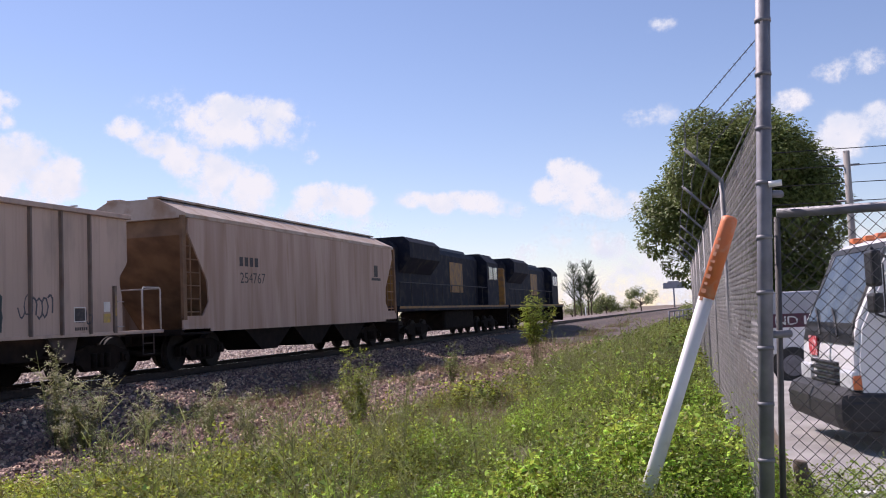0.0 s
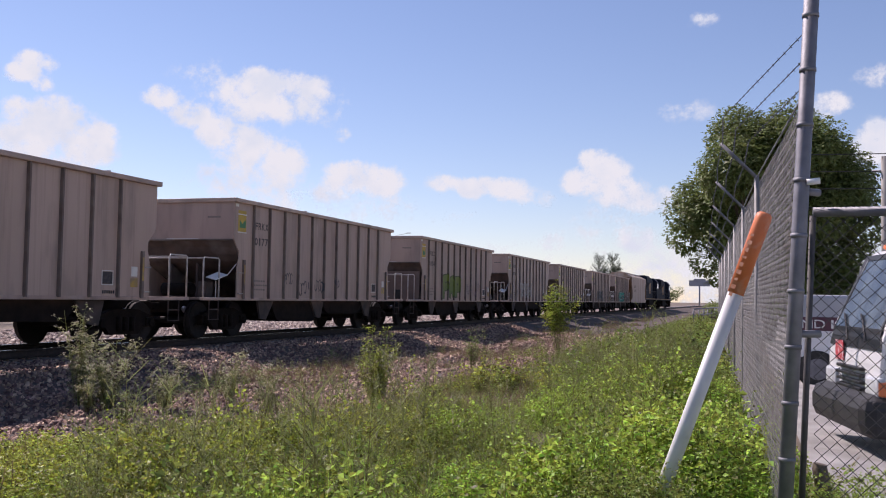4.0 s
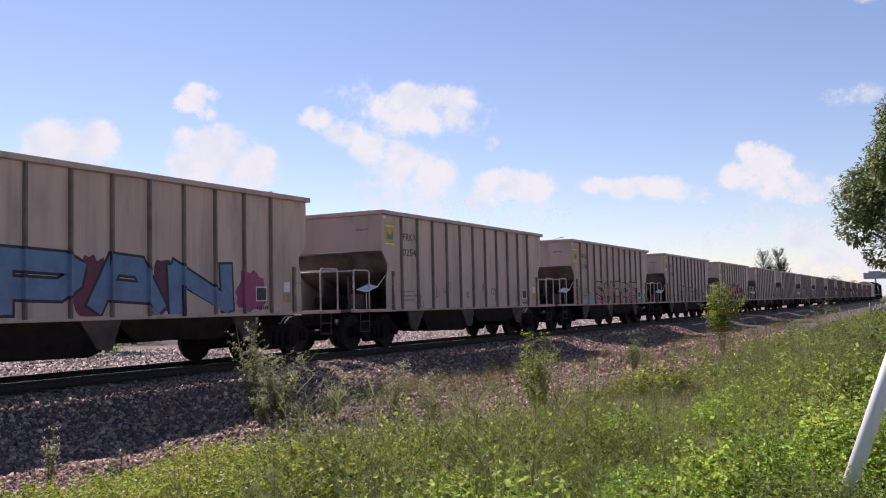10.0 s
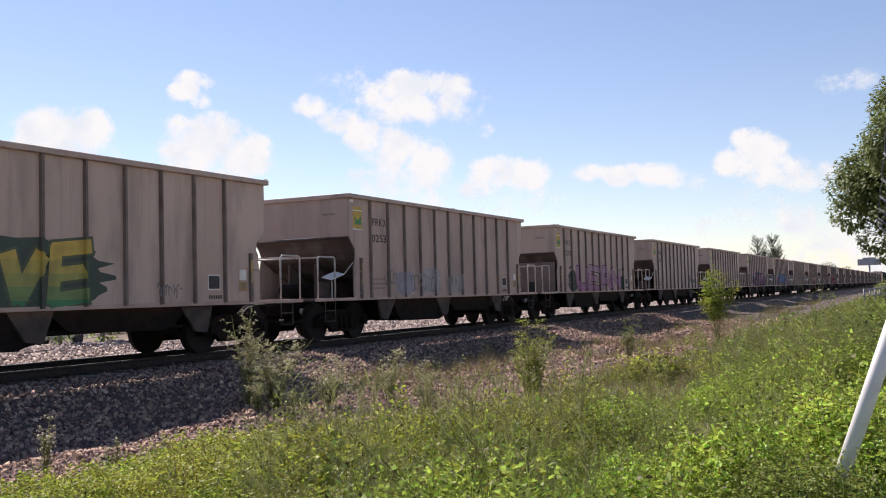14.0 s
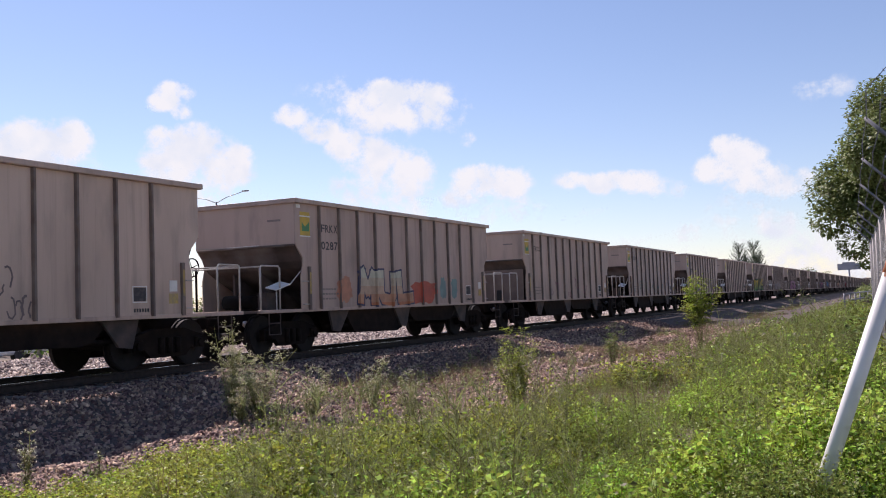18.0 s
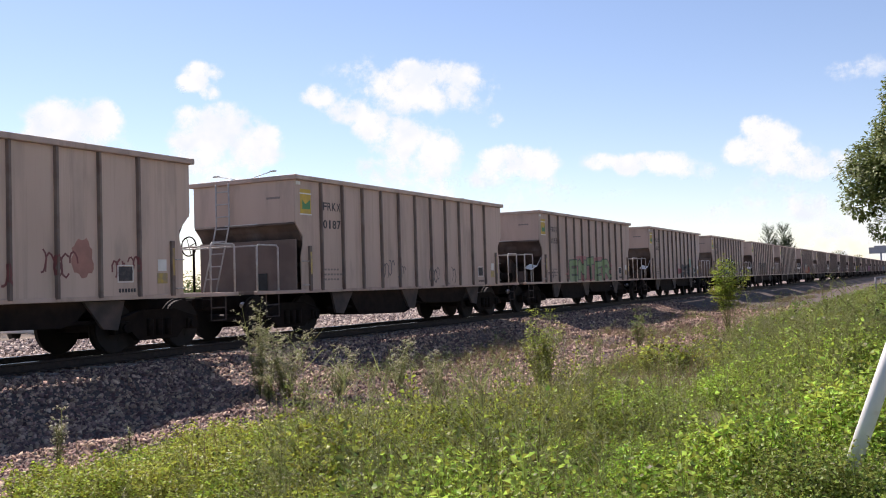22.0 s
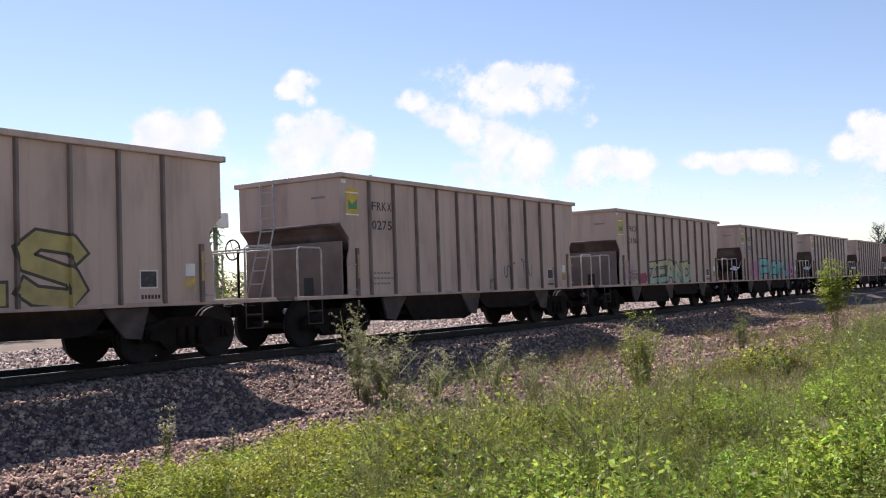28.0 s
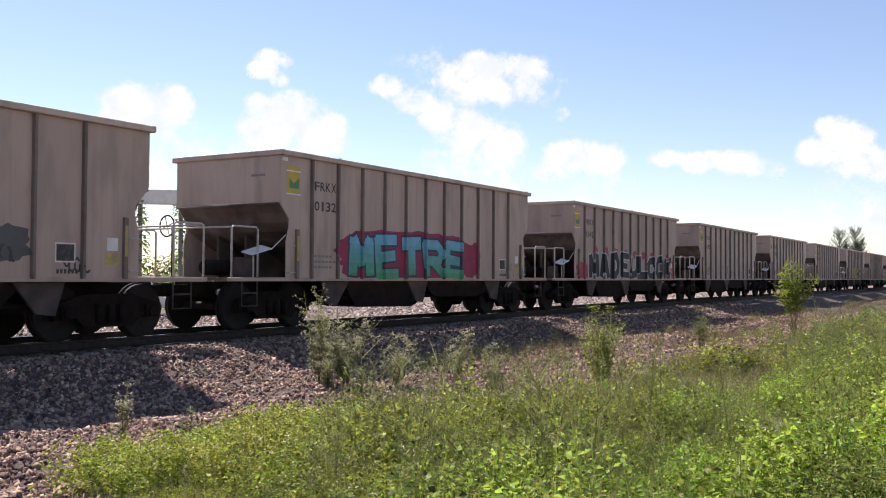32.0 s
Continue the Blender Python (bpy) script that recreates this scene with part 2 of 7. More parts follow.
def disc(bm, cx, cy, cz, r, w, axis="x", sides=24, bevel=0.0):
    """A wheel-like cylinder round an axis, centred."""
    rot = Matrix.Rotation(radians(90), 4, "Y") if axis == "x" else (Matrix.Rotation(radians(90), 4, "X") if axis == "y" else Matrix())
    res = bmesh.ops.create_cone(bm, cap_ends=True, segments=sides, radius1=r, radius2=r, depth=w, matrix=Matrix.Translation((cx, cy, cz)) @ rot)
    if bevel:
        es = {e for v in res["verts"] for e in v.link_edges if len(e.link_faces) == 2 and any(len(f.verts) > 4 for f in e.link_faces)}
        bmesh.ops.bevel(bm, geom=list(es), offset=bevel, segments=2, affect="EDGES")
    return bm


def mesh_of(name, bm, material):
    me = bpy.data.meshes.new(name)
    bm.to_mesh(me)
    bm.free()
    for m in material if isinstance(material, (list, tuple)) else [material]:
        me.materials.append(m)
    return me


def part(name, bm, material, parent, label=""):
    ob = new(name, bm if isinstance(bm, bpy.types.Mesh) else mesh_of(name, bm, material))
    ob.parent = parent
    return tagged(ob, label)


def thing(name, label, category, group="", kind="", m=None):
    ob = new(name)
    ob.empty_display_size = 0.2
    if m is not None:
        ob.matrix_world = m
    return tagged(ob, label, category, group, kind)


def solo(name, bm, material, label, category, group="", kind="", m=None):
    ob = new(name, bm if isinstance(bm, bpy.types.Mesh) else mesh_of(name, bm, material))
    if m is not None:
        ob.matrix_world = m
    return tagged(ob, label, category, group, kind)


def from_arrays(name, verts, faces, material):
    """A mesh from numpy arrays of vertices and equal-sided faces."""
    me = bpy.data.meshes.new(name)
    k = faces.shape[1]
    me.vertices.add(len(verts))
    me.vertices.foreach_set("co", np.ascontiguousarray(verts, dtype=np.float32).ravel())
    me.loops.add(faces.size)
    me.loops.foreach_set("vertex_index", np.ascontiguousarray(faces, dtype=np.int32).ravel())
    me.polygons.add(len(faces))
    me.polygons.foreach_set("loop_start", np.arange(0, faces.size, k, dtype=np.int32))
    me.update(calc_edges=True)
    me.materials.append(material)
    return me


# Letters, made once while the scene is still small.
GLYPHS = {}


def make_glyphs(chars, offset):
    cu = bpy.data.curves.new("glyph", "FONT")
    cu.size, cu.offset, cu.resolution_u = 1.0, offset, 3
    ob = new("glyph", cu)
    for ch in chars:
        cu.body = ch
        dg = bpy.context.evaluated_depsgraph_get()
        ev = ob.evaluated_get(dg)
        me = ev.to_mesh()
        co = [tuple(v.co) for v in me.vertices]
        GLYPHS[ch, offset] = (co, [tuple(p.vertices) for p in me.polygons], max((c[0] for c in co), default=0.5))
        ev.to_mesh_clear()
    bpy.data.objects.remove(ob)


make_glyphs("ABCDEFGHIJKLMNOPQRSTUVWXYZ0123456789", 0.0)
make_glyphs("FRKX0123456789", 0.02)


def letters(bm, text, y0, y1, z0, z1, x, fat=0.0, wobble=0.0, seed=0):
    """Text on a side wall at x, read from outside (+x), filling y0..y1, z0..z1."""
    rg = random.Random(seed)
    cell = (y1 - y0) / max(1, len(text))
    for i, ch in enumerate(text):
        if ch == " ":
            continue
        co, fs, w = GLYPHS[ch, fat]
        lo, hi = min(c[1] for c in co), max(c[1] for c in co)
        left = min(c[0] for c in co)
        tilt, dz = rg.uniform(-wobble, wobble), rg.uniform(-wobble, wobble) * (z1 - z0)
        grow = (0.86 if not wobble else 1.2) * ((0.42 if fat else 0.22) if ch in "I1" else 1.0)
        p1, p2, bend = rg.uniform(0, 6.3), rg.uniform(0, 6.3), 1.0 if wobble else 0.0
        vs = []
        for c in co:
            u = (c[0] - left) / max(0.05, w - left)
            v = (c[1] - lo) / max(0.05, hi - lo)
            u, v = u + bend * 0.13 * math.sin(4.0 * v + p1), v + bend * 0.10 * math.sin(3.5 * u + p2)
            vs.append(bm.verts.new((x, y0 + cell * (i + 0.5 + (u - 0.5) * grow + tilt * (v - 0.5)), z0 + (z1 - z0) * v + dz)))
        for f in fs:
            try:
                bm.faces.new([vs[k] for k in f])
            except ValueError:
                pass
    return bm


# ---- ground and track ----
TRACK_X = -14.7


def smooth(a, b, v):
    t = np.clip((v - a) / (b - a), 0, 1)
    return t * t * (3 - 2 * t)


def ground_z(x, y):
    """Height of the land: ballast bed, gravel strip, weedy bank, yard."""
    x, y = np.asarray(x, float), np.asarray(y, float)
    z = -0.22 - 0.40 * smooth(-12.6, -10.6, x) + 0.26 * smooth(-7.8, -3.0, x) - 0.09 * smooth(0.4, 2.5, x)
    z = z + 0.03 * smooth(-16.0, -16.8, x) - 0.5 * smooth(-24.0, -26.5, x)
    lump = np.sin(x * 1.7 + y * 0.6) * np.sin(y * 0.83 - x * 0.4) * 0.04 + np.sin(x * 0.6 - y * 0.31) * 0.03
    lump = lump + (np.sin(x * 3.1 + 1.3 * np.sin(y * 0.9)) * np.sin(y * 2.3 + np.sin(x * 1.7)) * 0.045 - 0.10 * np.exp(-((x + 7.6 + 0.4 * np.sin(y * 0.8)) / 0.45) ** 2)) * smooth(-5.4, -6.6, x)
    return z + lump * smooth(-12.2, -10.5, x) * (1 - smooth(0.8, 2.0, x))


def build_ground():
    xs = np.unique(np.concatenate([[-3000, -800, -300, -120, -60, -40, -30], np.arange(-26, -13, 0.5), np.arange(-13, 3, 0.25), [3.5, 4, 6, 10, 16, 30, 60, 150, 400, 1200, 3000]]))
    ys = np.unique(np.concatenate([[-3000, -600, -150, -60, -30, -15, -8, -4], np.arange(-2, 40, 0.4), np.arange(40, 100, 3), [120, 160, 220, 300, 420, 600, 900, 1400, 3000]]))
    X, Y = np.meshgrid(xs, ys)
    Zz = ground_z(X, Y)
    v = np.stack([X, Y, Zz], -1).reshape(-1, 3)
    nx, ny = len(xs), len(ys)
    i = np.arange(nx * ny).reshape(ny, nx)
    f = np.stack([i[:-1, :-1], i[:-1, 1:], i[1:, 1:], i[1:, :-1]], -1).reshape(-1, 4)
    me = from_arrays("ground", v, f, M_GRAVEL)
    me.materials.append(M_SOIL)
    me.materials.append(M_ASPHALT)
    me.materials.append(M_BALLAST)
    cx = v[f].mean(1)[:, 0]
    idx = np.where(cx < -34, 1, np.where(cx < -15.0, 3, np.where(cx < -5.4, 0, np.where(cx < 0.45, 1, 2)))).astype(np.int32)
    me.polygons.foreach_set("material_index", idx)
    me.polygons.foreach_set("use_smooth", np.ones(len(f), bool))
    tagged(new("ground", me), "gravel strip, weedy bank and pale yard ground", "ground", kind="structure")


build_ground()

RAIL_SECTION = [(-0.07, -0.172), (0.07, -0.172), (0.07, -0.16), (0.012, -0.14), (0.012, -0.045), (0.036, -0.035), (0.036, -0.004), (0.028, 0.0),
                (-0.028, 0.0), (-0.036, -0.004), (-0.036, -0.035), (-0.012, -0.045), (-0.012, -0.14), (-0.07, -0.16)]


def build_track(cx, label):
    track = thing("railway_track", label, "track", kind="structure")
    for side in (-0.755, 0.755):
        bm = profile(bmesh.new(), [(cx + side + a, b) for a, b in RAIL_SECTION], -60, 1500)
        rail = part("rail", bm, [M_RAIL, M_RAILTOP], track, "rust-brown steel rail with a polished head")
        for p in rail.data.polygons:
            if p.center.z > -0.002:
                p.material_index = 1
    tie = bmesh.new()
    box(tie, -1.3, 1.3, -0.13, 0.13, -0.40, -0.188, 0.02)
    me = mesh_of("tie", tie, M_TIE)
    for i in range(150):
        ob = new("tie", me)
        ob.parent = track
        ob.location = (cx, -4 + i * 0.6, -0.012 * ((i * 7) % 3) * 0.5)
    return track


build_track(TRACK_X, "main railway track on grey ballast beside the weedy bank")


# ---- the train ----
CAR_L, BODY_L, TOP_Z, SILL_Z, HALF_W = 15.0, 11.54, 3.77, 1.034, 1.54
B0, B1 = -BODY_L / 2, BODY_L / 2
POSTS = [B0 + 1.0 + 0.917 * i for i in range(11)]
WHEEL_R = 0.483


def wheelset_mesh():
    bm = bmesh.new()
    for s in (-1, 1):
        disc(bm, s * 0.775, 0, 0, WHEEL_R, 0.13, sides=24, bevel=0.02)
        disc(bm, s * 0.705, 0, 0, WHEEL_R + 0.028, 0.03, sides=28)
        disc(bm, s * 0.845, 0, 0, 0.13, 0.06, sides=14)
        for k in range(5):
            a = 2 * math.pi * k / 5
            disc(bm, s * 0.842, 0.25 * math.cos(a), 0.25 * math.sin(a), 0.05, 0.012, sides=8)
    disc(bm, 0, 0, 0, 0.085, 2.1, sides=12)
    return mesh_of("wheelset", bm, M_WHEEL)


def side_frame_mesh(wb):
    bm = bmesh.new()
    h = wb / 2
    outline = [(-h - 0.22, 0.36), (-h - 0.22, 0.62), (-h + 0.1, 0.70), (-0.45, 0.80), (0.45, 0.80), (h - 0.1, 0.70), (h + 0.22, 0.62), (h + 0.22, 0.36),
               (h - 0.2, 0.40), (0.5, 0.22), (-0.5, 0.22), (-h + 0.2, 0.40)]
    plate(bm, outline, -0.07, 0.07)
    for k in (-0.24, 0, 0.24):
        disc(bm, 0.09, k, 0.46, 0.075, 0.1, sides=10)
        tube(bm, [(0.09, k, 0.30), (0.09, k, 0.62)], 0.07, 8)
    for s in (-1, 1):
        box(bm, -0.1, 0.13, s * h - 0.13, s * h + 0.13, 0.38, 0.60, 0.02)
        disc(bm, 0.15, s * h, 0.48, 0.09, 0.06, sides=12)
    return mesh_of("side_frame", bm, M_UNDER)


ME_WHEELSET = wheelset_mesh()
ME_FRAME2, ME_FRAME3 = side_frame_mesh(1.78), side_frame_mesh(3.4)
WHEELSETS = []


def truck(parent, y, axles=(-0.89, 0.89), frame=None):
    t = part("wheel_truck", tube(bmesh.new(), [(-0.95, 0, 0.55), (0.95, 0, 0.55)], 0.2, 8), M_UNDER, parent, "black cast-steel wheel truck")
    t.location = (0, y, 0)
    for s in (-1, 1):
        f = new("side_frame", frame or ME_FRAME2)
        f.parent, f.location = t, (s * 1.0, 0, 0)
        if s < 0:
            f.rotation_euler = (0, 0, math.pi)
    for a in axles:
        w = new("wheelset", ME_WHEELSET)
        w.parent, w.location = t, (0, a, WHEEL_R)
        WHEELSETS.append(w)
    return t


def coupler(parent, y, s):
    bm = bmesh.new()
    box(bm, -0.09, 0.09, min(y, y + s * 0.62), max(y, y + s * 0.62), 0.76, 0.94, 0.02)
    box(bm, -0.16, 0.16, min(y + s * 0.5, y + s * 0.74), max(y + s * 0.5, y + s * 0.74), 0.70, 0.98, 0.04)
    part("coupler", bm, M_UNDER, parent, "dark steel knuckle coupler")


def build_hopper():
    car = thing("hopper_wagon", "grey open-top ballast hopper wagon with ribbed sides, rolling on the track", "freight wagon", "hopper wagons of the train")
    # side panels with the cut-away corners
    out = [(B0, TOP_Z - 0.1), (B0, 2.69), (B0 + 0.05, 2.6), (B0 + 0.29, 2.34), (B0 + 0.29, 2.15), (B0 + 0.21, 1.87), (B0 + 0.21, SILL_Z)]
    outline = out + [(-y, z) for y, z in reversed(out)]
    for s in (1, -1):
        part("side_panel", plate(bmesh.new(), outline, s * HALF_W, s * (HALF_W - 0.03)), M_CARPAINT, car, "weathered warm-grey steel side")
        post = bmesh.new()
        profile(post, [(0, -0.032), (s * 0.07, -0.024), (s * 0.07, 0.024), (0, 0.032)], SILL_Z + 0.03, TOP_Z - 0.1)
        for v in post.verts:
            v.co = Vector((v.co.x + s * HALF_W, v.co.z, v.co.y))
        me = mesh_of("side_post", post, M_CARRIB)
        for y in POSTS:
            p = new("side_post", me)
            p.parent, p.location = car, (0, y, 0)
        bm = bmesh.new()
        box(bm, s * (HALF_W - 0.02), s * (HALF_W + 0.1), B0 - 0.04, B1 + 0.04, TOP_Z - 0.11, TOP_Z, 0.02)
        part("top_rail", bm, M_CARPAINT, car, "grey steel top rail")
        bm = bmesh.new()
        box(bm, s * (HALF_W - 0.1), s * (HALF_W + 0.012), B0 - 1.42, B1 + 1.42, SILL_Z - 0.02, SILL_Z + 0.06, 0.012)
        part("side_sill", bm, M_CARPAINT, car, "dusty grey side sill")
        # grab handles by the corners
        for e in (-1, 1):
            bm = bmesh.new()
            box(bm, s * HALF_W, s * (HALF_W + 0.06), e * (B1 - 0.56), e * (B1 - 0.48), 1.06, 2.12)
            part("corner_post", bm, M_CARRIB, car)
            bm = box(bmesh.new(), s * (HALF_W + 0.061), s * (HALF_W + 0.064), e * (B1 - 0.55), e * (B1 - 0.49), 1.45, 1.98)
            part("yellow_strip", bm, M_YELLOWWORN, car, "worn yellow reflective strip")
            for k in (0, 2):
                z = 1.2 + 0.28 * k
                bm = tube(bmesh.new(), [(s * HALF_W, e * (B1 - 0.44), z), (s * (HALF_W + 0.06), e * (B1 - 0.44), z), (s * (HALF_W + 0.06), e * (B1 - 0.24), z), (s * HALF_W, e * (B1 - 0.24), z)], 0.011, 5)
                part("grab_iron", bm, M_RAILING, car)
    for e in (-1, 1):
        bm = bmesh.new()
        box(bm, -HALF_W + 0.03, HALF_W - 0.03, e * (B1 - 0.03), e * B1, 2.66, TOP_Z - 0.1)
        part("end_wall", bm, M_CARPAINT, car, "grey steel upper end wall")
        bm = bmesh.new()
        box(bm, -HALF_W - 0.1, HALF_W + 0.1, e * (B1 - 0.04), e * (B1 + 0.07), TOP_Z - 0.11, TOP_Z + 0.005, 0.02)
        part("end_rail", bm, M_CARPAINT, car)
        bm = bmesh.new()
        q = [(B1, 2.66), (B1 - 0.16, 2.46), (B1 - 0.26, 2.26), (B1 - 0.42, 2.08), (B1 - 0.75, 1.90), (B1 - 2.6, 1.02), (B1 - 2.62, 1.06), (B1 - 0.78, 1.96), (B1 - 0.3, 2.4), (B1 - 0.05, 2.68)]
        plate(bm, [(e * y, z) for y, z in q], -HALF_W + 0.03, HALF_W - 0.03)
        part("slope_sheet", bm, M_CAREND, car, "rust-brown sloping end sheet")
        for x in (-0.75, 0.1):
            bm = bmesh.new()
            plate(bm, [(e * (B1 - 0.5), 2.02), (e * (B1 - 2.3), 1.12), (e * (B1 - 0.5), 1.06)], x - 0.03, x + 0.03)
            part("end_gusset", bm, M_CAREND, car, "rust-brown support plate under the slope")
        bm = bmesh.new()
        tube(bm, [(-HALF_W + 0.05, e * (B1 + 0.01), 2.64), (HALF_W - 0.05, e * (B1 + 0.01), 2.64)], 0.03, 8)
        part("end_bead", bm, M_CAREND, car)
        bm = bmesh.new()
        for xa, xb in ((0.68, HALF_W - 0.1), (-HALF_W + 0.1, -0.95)):
            box(bm, xa, xb, e * (B1 + 0.62), e * (B1 + 1.42), SILL_Z + 0.0, SILL_Z + 0.05)
        box(bm, -0.95, 0.68, e * (B1 + 1.30), e * (B1 + 1.42), SILL_Z + 0.0, SILL_Z + 0.05)
        box(bm, -HALF_W + 0.1, HALF_W - 0.1, e * (B1 - 0.6), e * (B1 + 0.1), SILL_Z - 0.02, SILL_Z + 0.02)
        part("end_deck", bm, M_CARRIB, car, "grey steel end platform")
        # railings round the platform
        for x in (HALF_W - 0.04, -HALF_W + 0.04):
            bm = bmesh.new()
            ya, yb = e * (B1 + 0.62), e * (B1 + 1.36)
            tube(bm, [(x, ya, 1.1), (x, ya, 2.06), (x, ya + e * 0.05, 2.11), (x, yb - e * 0.05, 2.11), (x, yb, 2.06), (x, yb, 1.1)], 0.022, 6)
            part("handrail", bm, M_RAILING, car, "bent pale-grey handrail")
            bm = bmesh.new()
            tube(bm, [(x, ya, 1.04), (x, ya, 0.52), (x, yb - e * 0.3, 0.52), (x, yb - e * 0.3, 1.04)], 0.018, 5)
            tube(bm, [(x, ya, 0.78), (x, yb - e * 0.3, 0.78)], 0.016, 5)
            part("sill_step", bm, M_GUSSET, car)
        bm = bmesh.new()
        yb = e * (B1 + 1.36)
        tube(bm, [(-HALF_W + 0.04, yb, 2.09), (HALF_W - 0.04, yb, 2.09)], 0.02, 6)
        part("end_handrail", bm, M_RAILING, car, "pale-grey cross handrail")
        # Shiny ball on a hose, added so that a sun glint shows here.
        bm = bmesh.new()
        bmesh.ops.create_uvsphere(bm, u_segments=14, v_segments=8, radius=0.075, matrix=Matrix.Translation((0.54, e * (B1 + 0.72), 0.78)))
        tube(bm, [(0.54, e * (B1 + 0.72), 0.78), (0.45, e * (B1 + 0.6), 0.70), (0.3, e * (B1 + 0.5), 0.80)], 0.03, 6)
        for f in bm.faces:
            f.smooth = True
        part("air_hose_head", bm, M_LUG, car, "polished steel ball on a short hose, added for a sun glint")
        coupler(car, e * 6.9, e)
        truck(car, e * 5.35)
    # brake gear on the rear platform
    bm = bmesh.new()
    for v in profile(bm, [(1.52, 1.54), (1.52, 1.56), (1.22, 1.63), (1.22, 1.61)], B0 - 0.80, B0 - 0.22).verts:
        v.co.z += (v.co.y - B0 + 0.78) * 0.25
    # The pale colour stands for sun and sky glare on the sheet.
    part("tool_tray", bm, M_DECALW, car, "flat sheet on the end platform, coloured white for the glare on it")
    bm = bmesh.new()
    box(bm, 0.95, 1.2, B0 - 0.75, B0 - 0.42, 1.08, 1.50, 0.01)
    part("brake_valve_box", bm, M_GUSSET, car)
    bm = tube(bmesh.new(), [(1.48, B0 - 0.20, 1.67), (1.48, B0 + 0.26, 2.0)], 0.014, 5)
    part("tray_brace", bm, M_RAILING, car)
    bm = tube(bmesh.new(), [(1.46, B0 - 0.70, 1.08), (1.46, B0 - 0.70, 1.52)], 0.016, 5)
    part("tray_leg", bm, M_RAILING, car)
    bm = box(bmesh.new(), -0.55, 0.45, B0 - 0.02, B0 - 0.006, 2.67, 2.685)
    part("worn_lip", bm, M_DECALW, car, "thin pale strip on the lip of the end wall")
    bm = bmesh.new()
    c = Vector((-1.15, B0 - 0.62, 2.2))
    ring = [c + Vector((0.23 * math.cos(k * math.pi / 10), 0, 0.23 * math.sin(k * math.pi / 10))) for k in range(21)]
    tube(bm, ring, 0.018, 5, caps=False)
    for k in range(4):
        tube(bm, [c, ring[k * 5 + 1]], 0.012, 4)
    tube(bm, [c, c + Vector((0, 0.16, 0)), c + Vector((0, 0.16, -1.1))], 0.03, 6)
    part("brake_wheel", bm, M_UNDER, car, "dark hand-brake wheel on a stand")
    bm = bmesh.new()
    tube(bm, [(-0.5, B0 - 0.14, 1.3), (0.4, B0 - 0.14, 1.3)], 0.17, 12)
    part("air_tank", bm, M_UNDER, car)
    # under frame
    bm = bmesh.new()
    box(bm, -0.32, 0.32, B0 - 1.15, B1 + 1.15, 0.68, 1.0, 0.02)
    part("centre_sill", bm, M_UNDER, car)
    for a, b, low in ((2.75, 5.65, 0.40), (6.15, 9.0, 0.60)):
        bm = bmesh.new()
        q = [(B0 + a - 0.35, SILL_Z), (B0 + a + 0.12, low + 0.06), (B0 + a + 0.3, low), (B0 + b - 0.4, low - 0.04), (B0 + b - 0.1, low + 0.05), (B0 + b + 0.3, SILL_Z)]
        plate(bm, q, -1.34, -0.36)
        plate(bm, q, 0.36, 1.34)
        part("discharge_chute", bm, M_UNDER, car, "dark sloping discharge chute")
    for y, k in ((B0 + 2.1, -0.12), (B0 + 5.5, 0.1), (B0 + 9.5, 0.15)):
        for s in (1, -1):
            bm = bmesh.new()
            plate(bm, [(y - 0.48, SILL_Z - 0.03), (y + k - 0.2, 0.5), (y + k + 0.14, 0.46), (y + 0.46, SILL_Z - 0.03)], s * 1.40, s * 1.34)
            part("chute_gusset", bm, M_GUSSET, car, "dusty grey gusset plate")
    bm = bmesh.new()
    for s in (1, -1):
        tube(bm, [(s * 1.2, -4, 0.62), (s * 1.2, 4, 0.62)], 0.05, 6)
    part("door_shaft", bm, M_UNDER, car)
    # stencilled panel and decal on both sides
    for s in (1, -1):
        a, b = (B0 + 0.2, B0 + 0.62) if s > 0 else (B1 - 0.62, B1 - 0.2)
        x = s * (HALF_W + 0.004)
        bm = bmesh.new()
        box(bm, x, x + s * 0.002, a, b, 2.86, 3.46)
        decal = part("company_decal", bm, M_YELLOW, car, "yellow and green square decal")
        bm = bmesh.new()
        m = (a + b) / 2
        plate(bm, [(a + 0.08, 2.99), (a + 0.08, 3.2), (m, 3.1), (b - 0.03, 3.22), (b - 0.03, 2.99)], x + s * 0.003, x + s * 0.005)
        part("green_mark", bm, M_GREEN, decal)
        for z in (2.85, 3.34):
            bm = box(bmesh.new(), x + s * 0.003, x + s * 0.006, a - 0.02, b + 0.02, z, z + 0.03)
            part("pale_stripe", bm, M_DECALW, decal)
        bm = bmesh.new()
        a = (B1 - 1.85) if s > 0 else (B0 + 1.55)
        box(bm, x, x + s * 0.003, a, a + 0.32, 1.36, 1.62)
        part("data_panel", bm, M_INK, car, "small black data panel")
        bm = bmesh.new()
        a = (B1 - 0.9) if s > 0 else (B0 + 0.7)
        box(bm, x, x + s * 0.003, a, a + 0.26, 1.3, 1.5)
        part("yellow_patch", bm, M_YELLOWWORN, car)
        bm = box(bmesh.new(), x, x + s * 0.003, a + 0.02, a + 0.24, 1.54, 1.76)
        part("pale_notice", bm, M_DECALW, car, "small pale notice")
        a = (B1 - 1.85) if s > 0 else (B0 + 1.55)
        for k, (z0, z1, ya, yb) in enumerate(((1.33, 1.35, -0.03, 0.35), (1.63, 1.65, -0.03, 0.35), (1.35, 1.63, -0.03, -0.01), (1.35, 1.63, 0.33, 0.35))):
            part("panel_border", box(bmesh.new(), x, x + s * 0.004, a + ya, a + yb, z0, z1), M_DECALW, car)
        bm = bmesh.new()
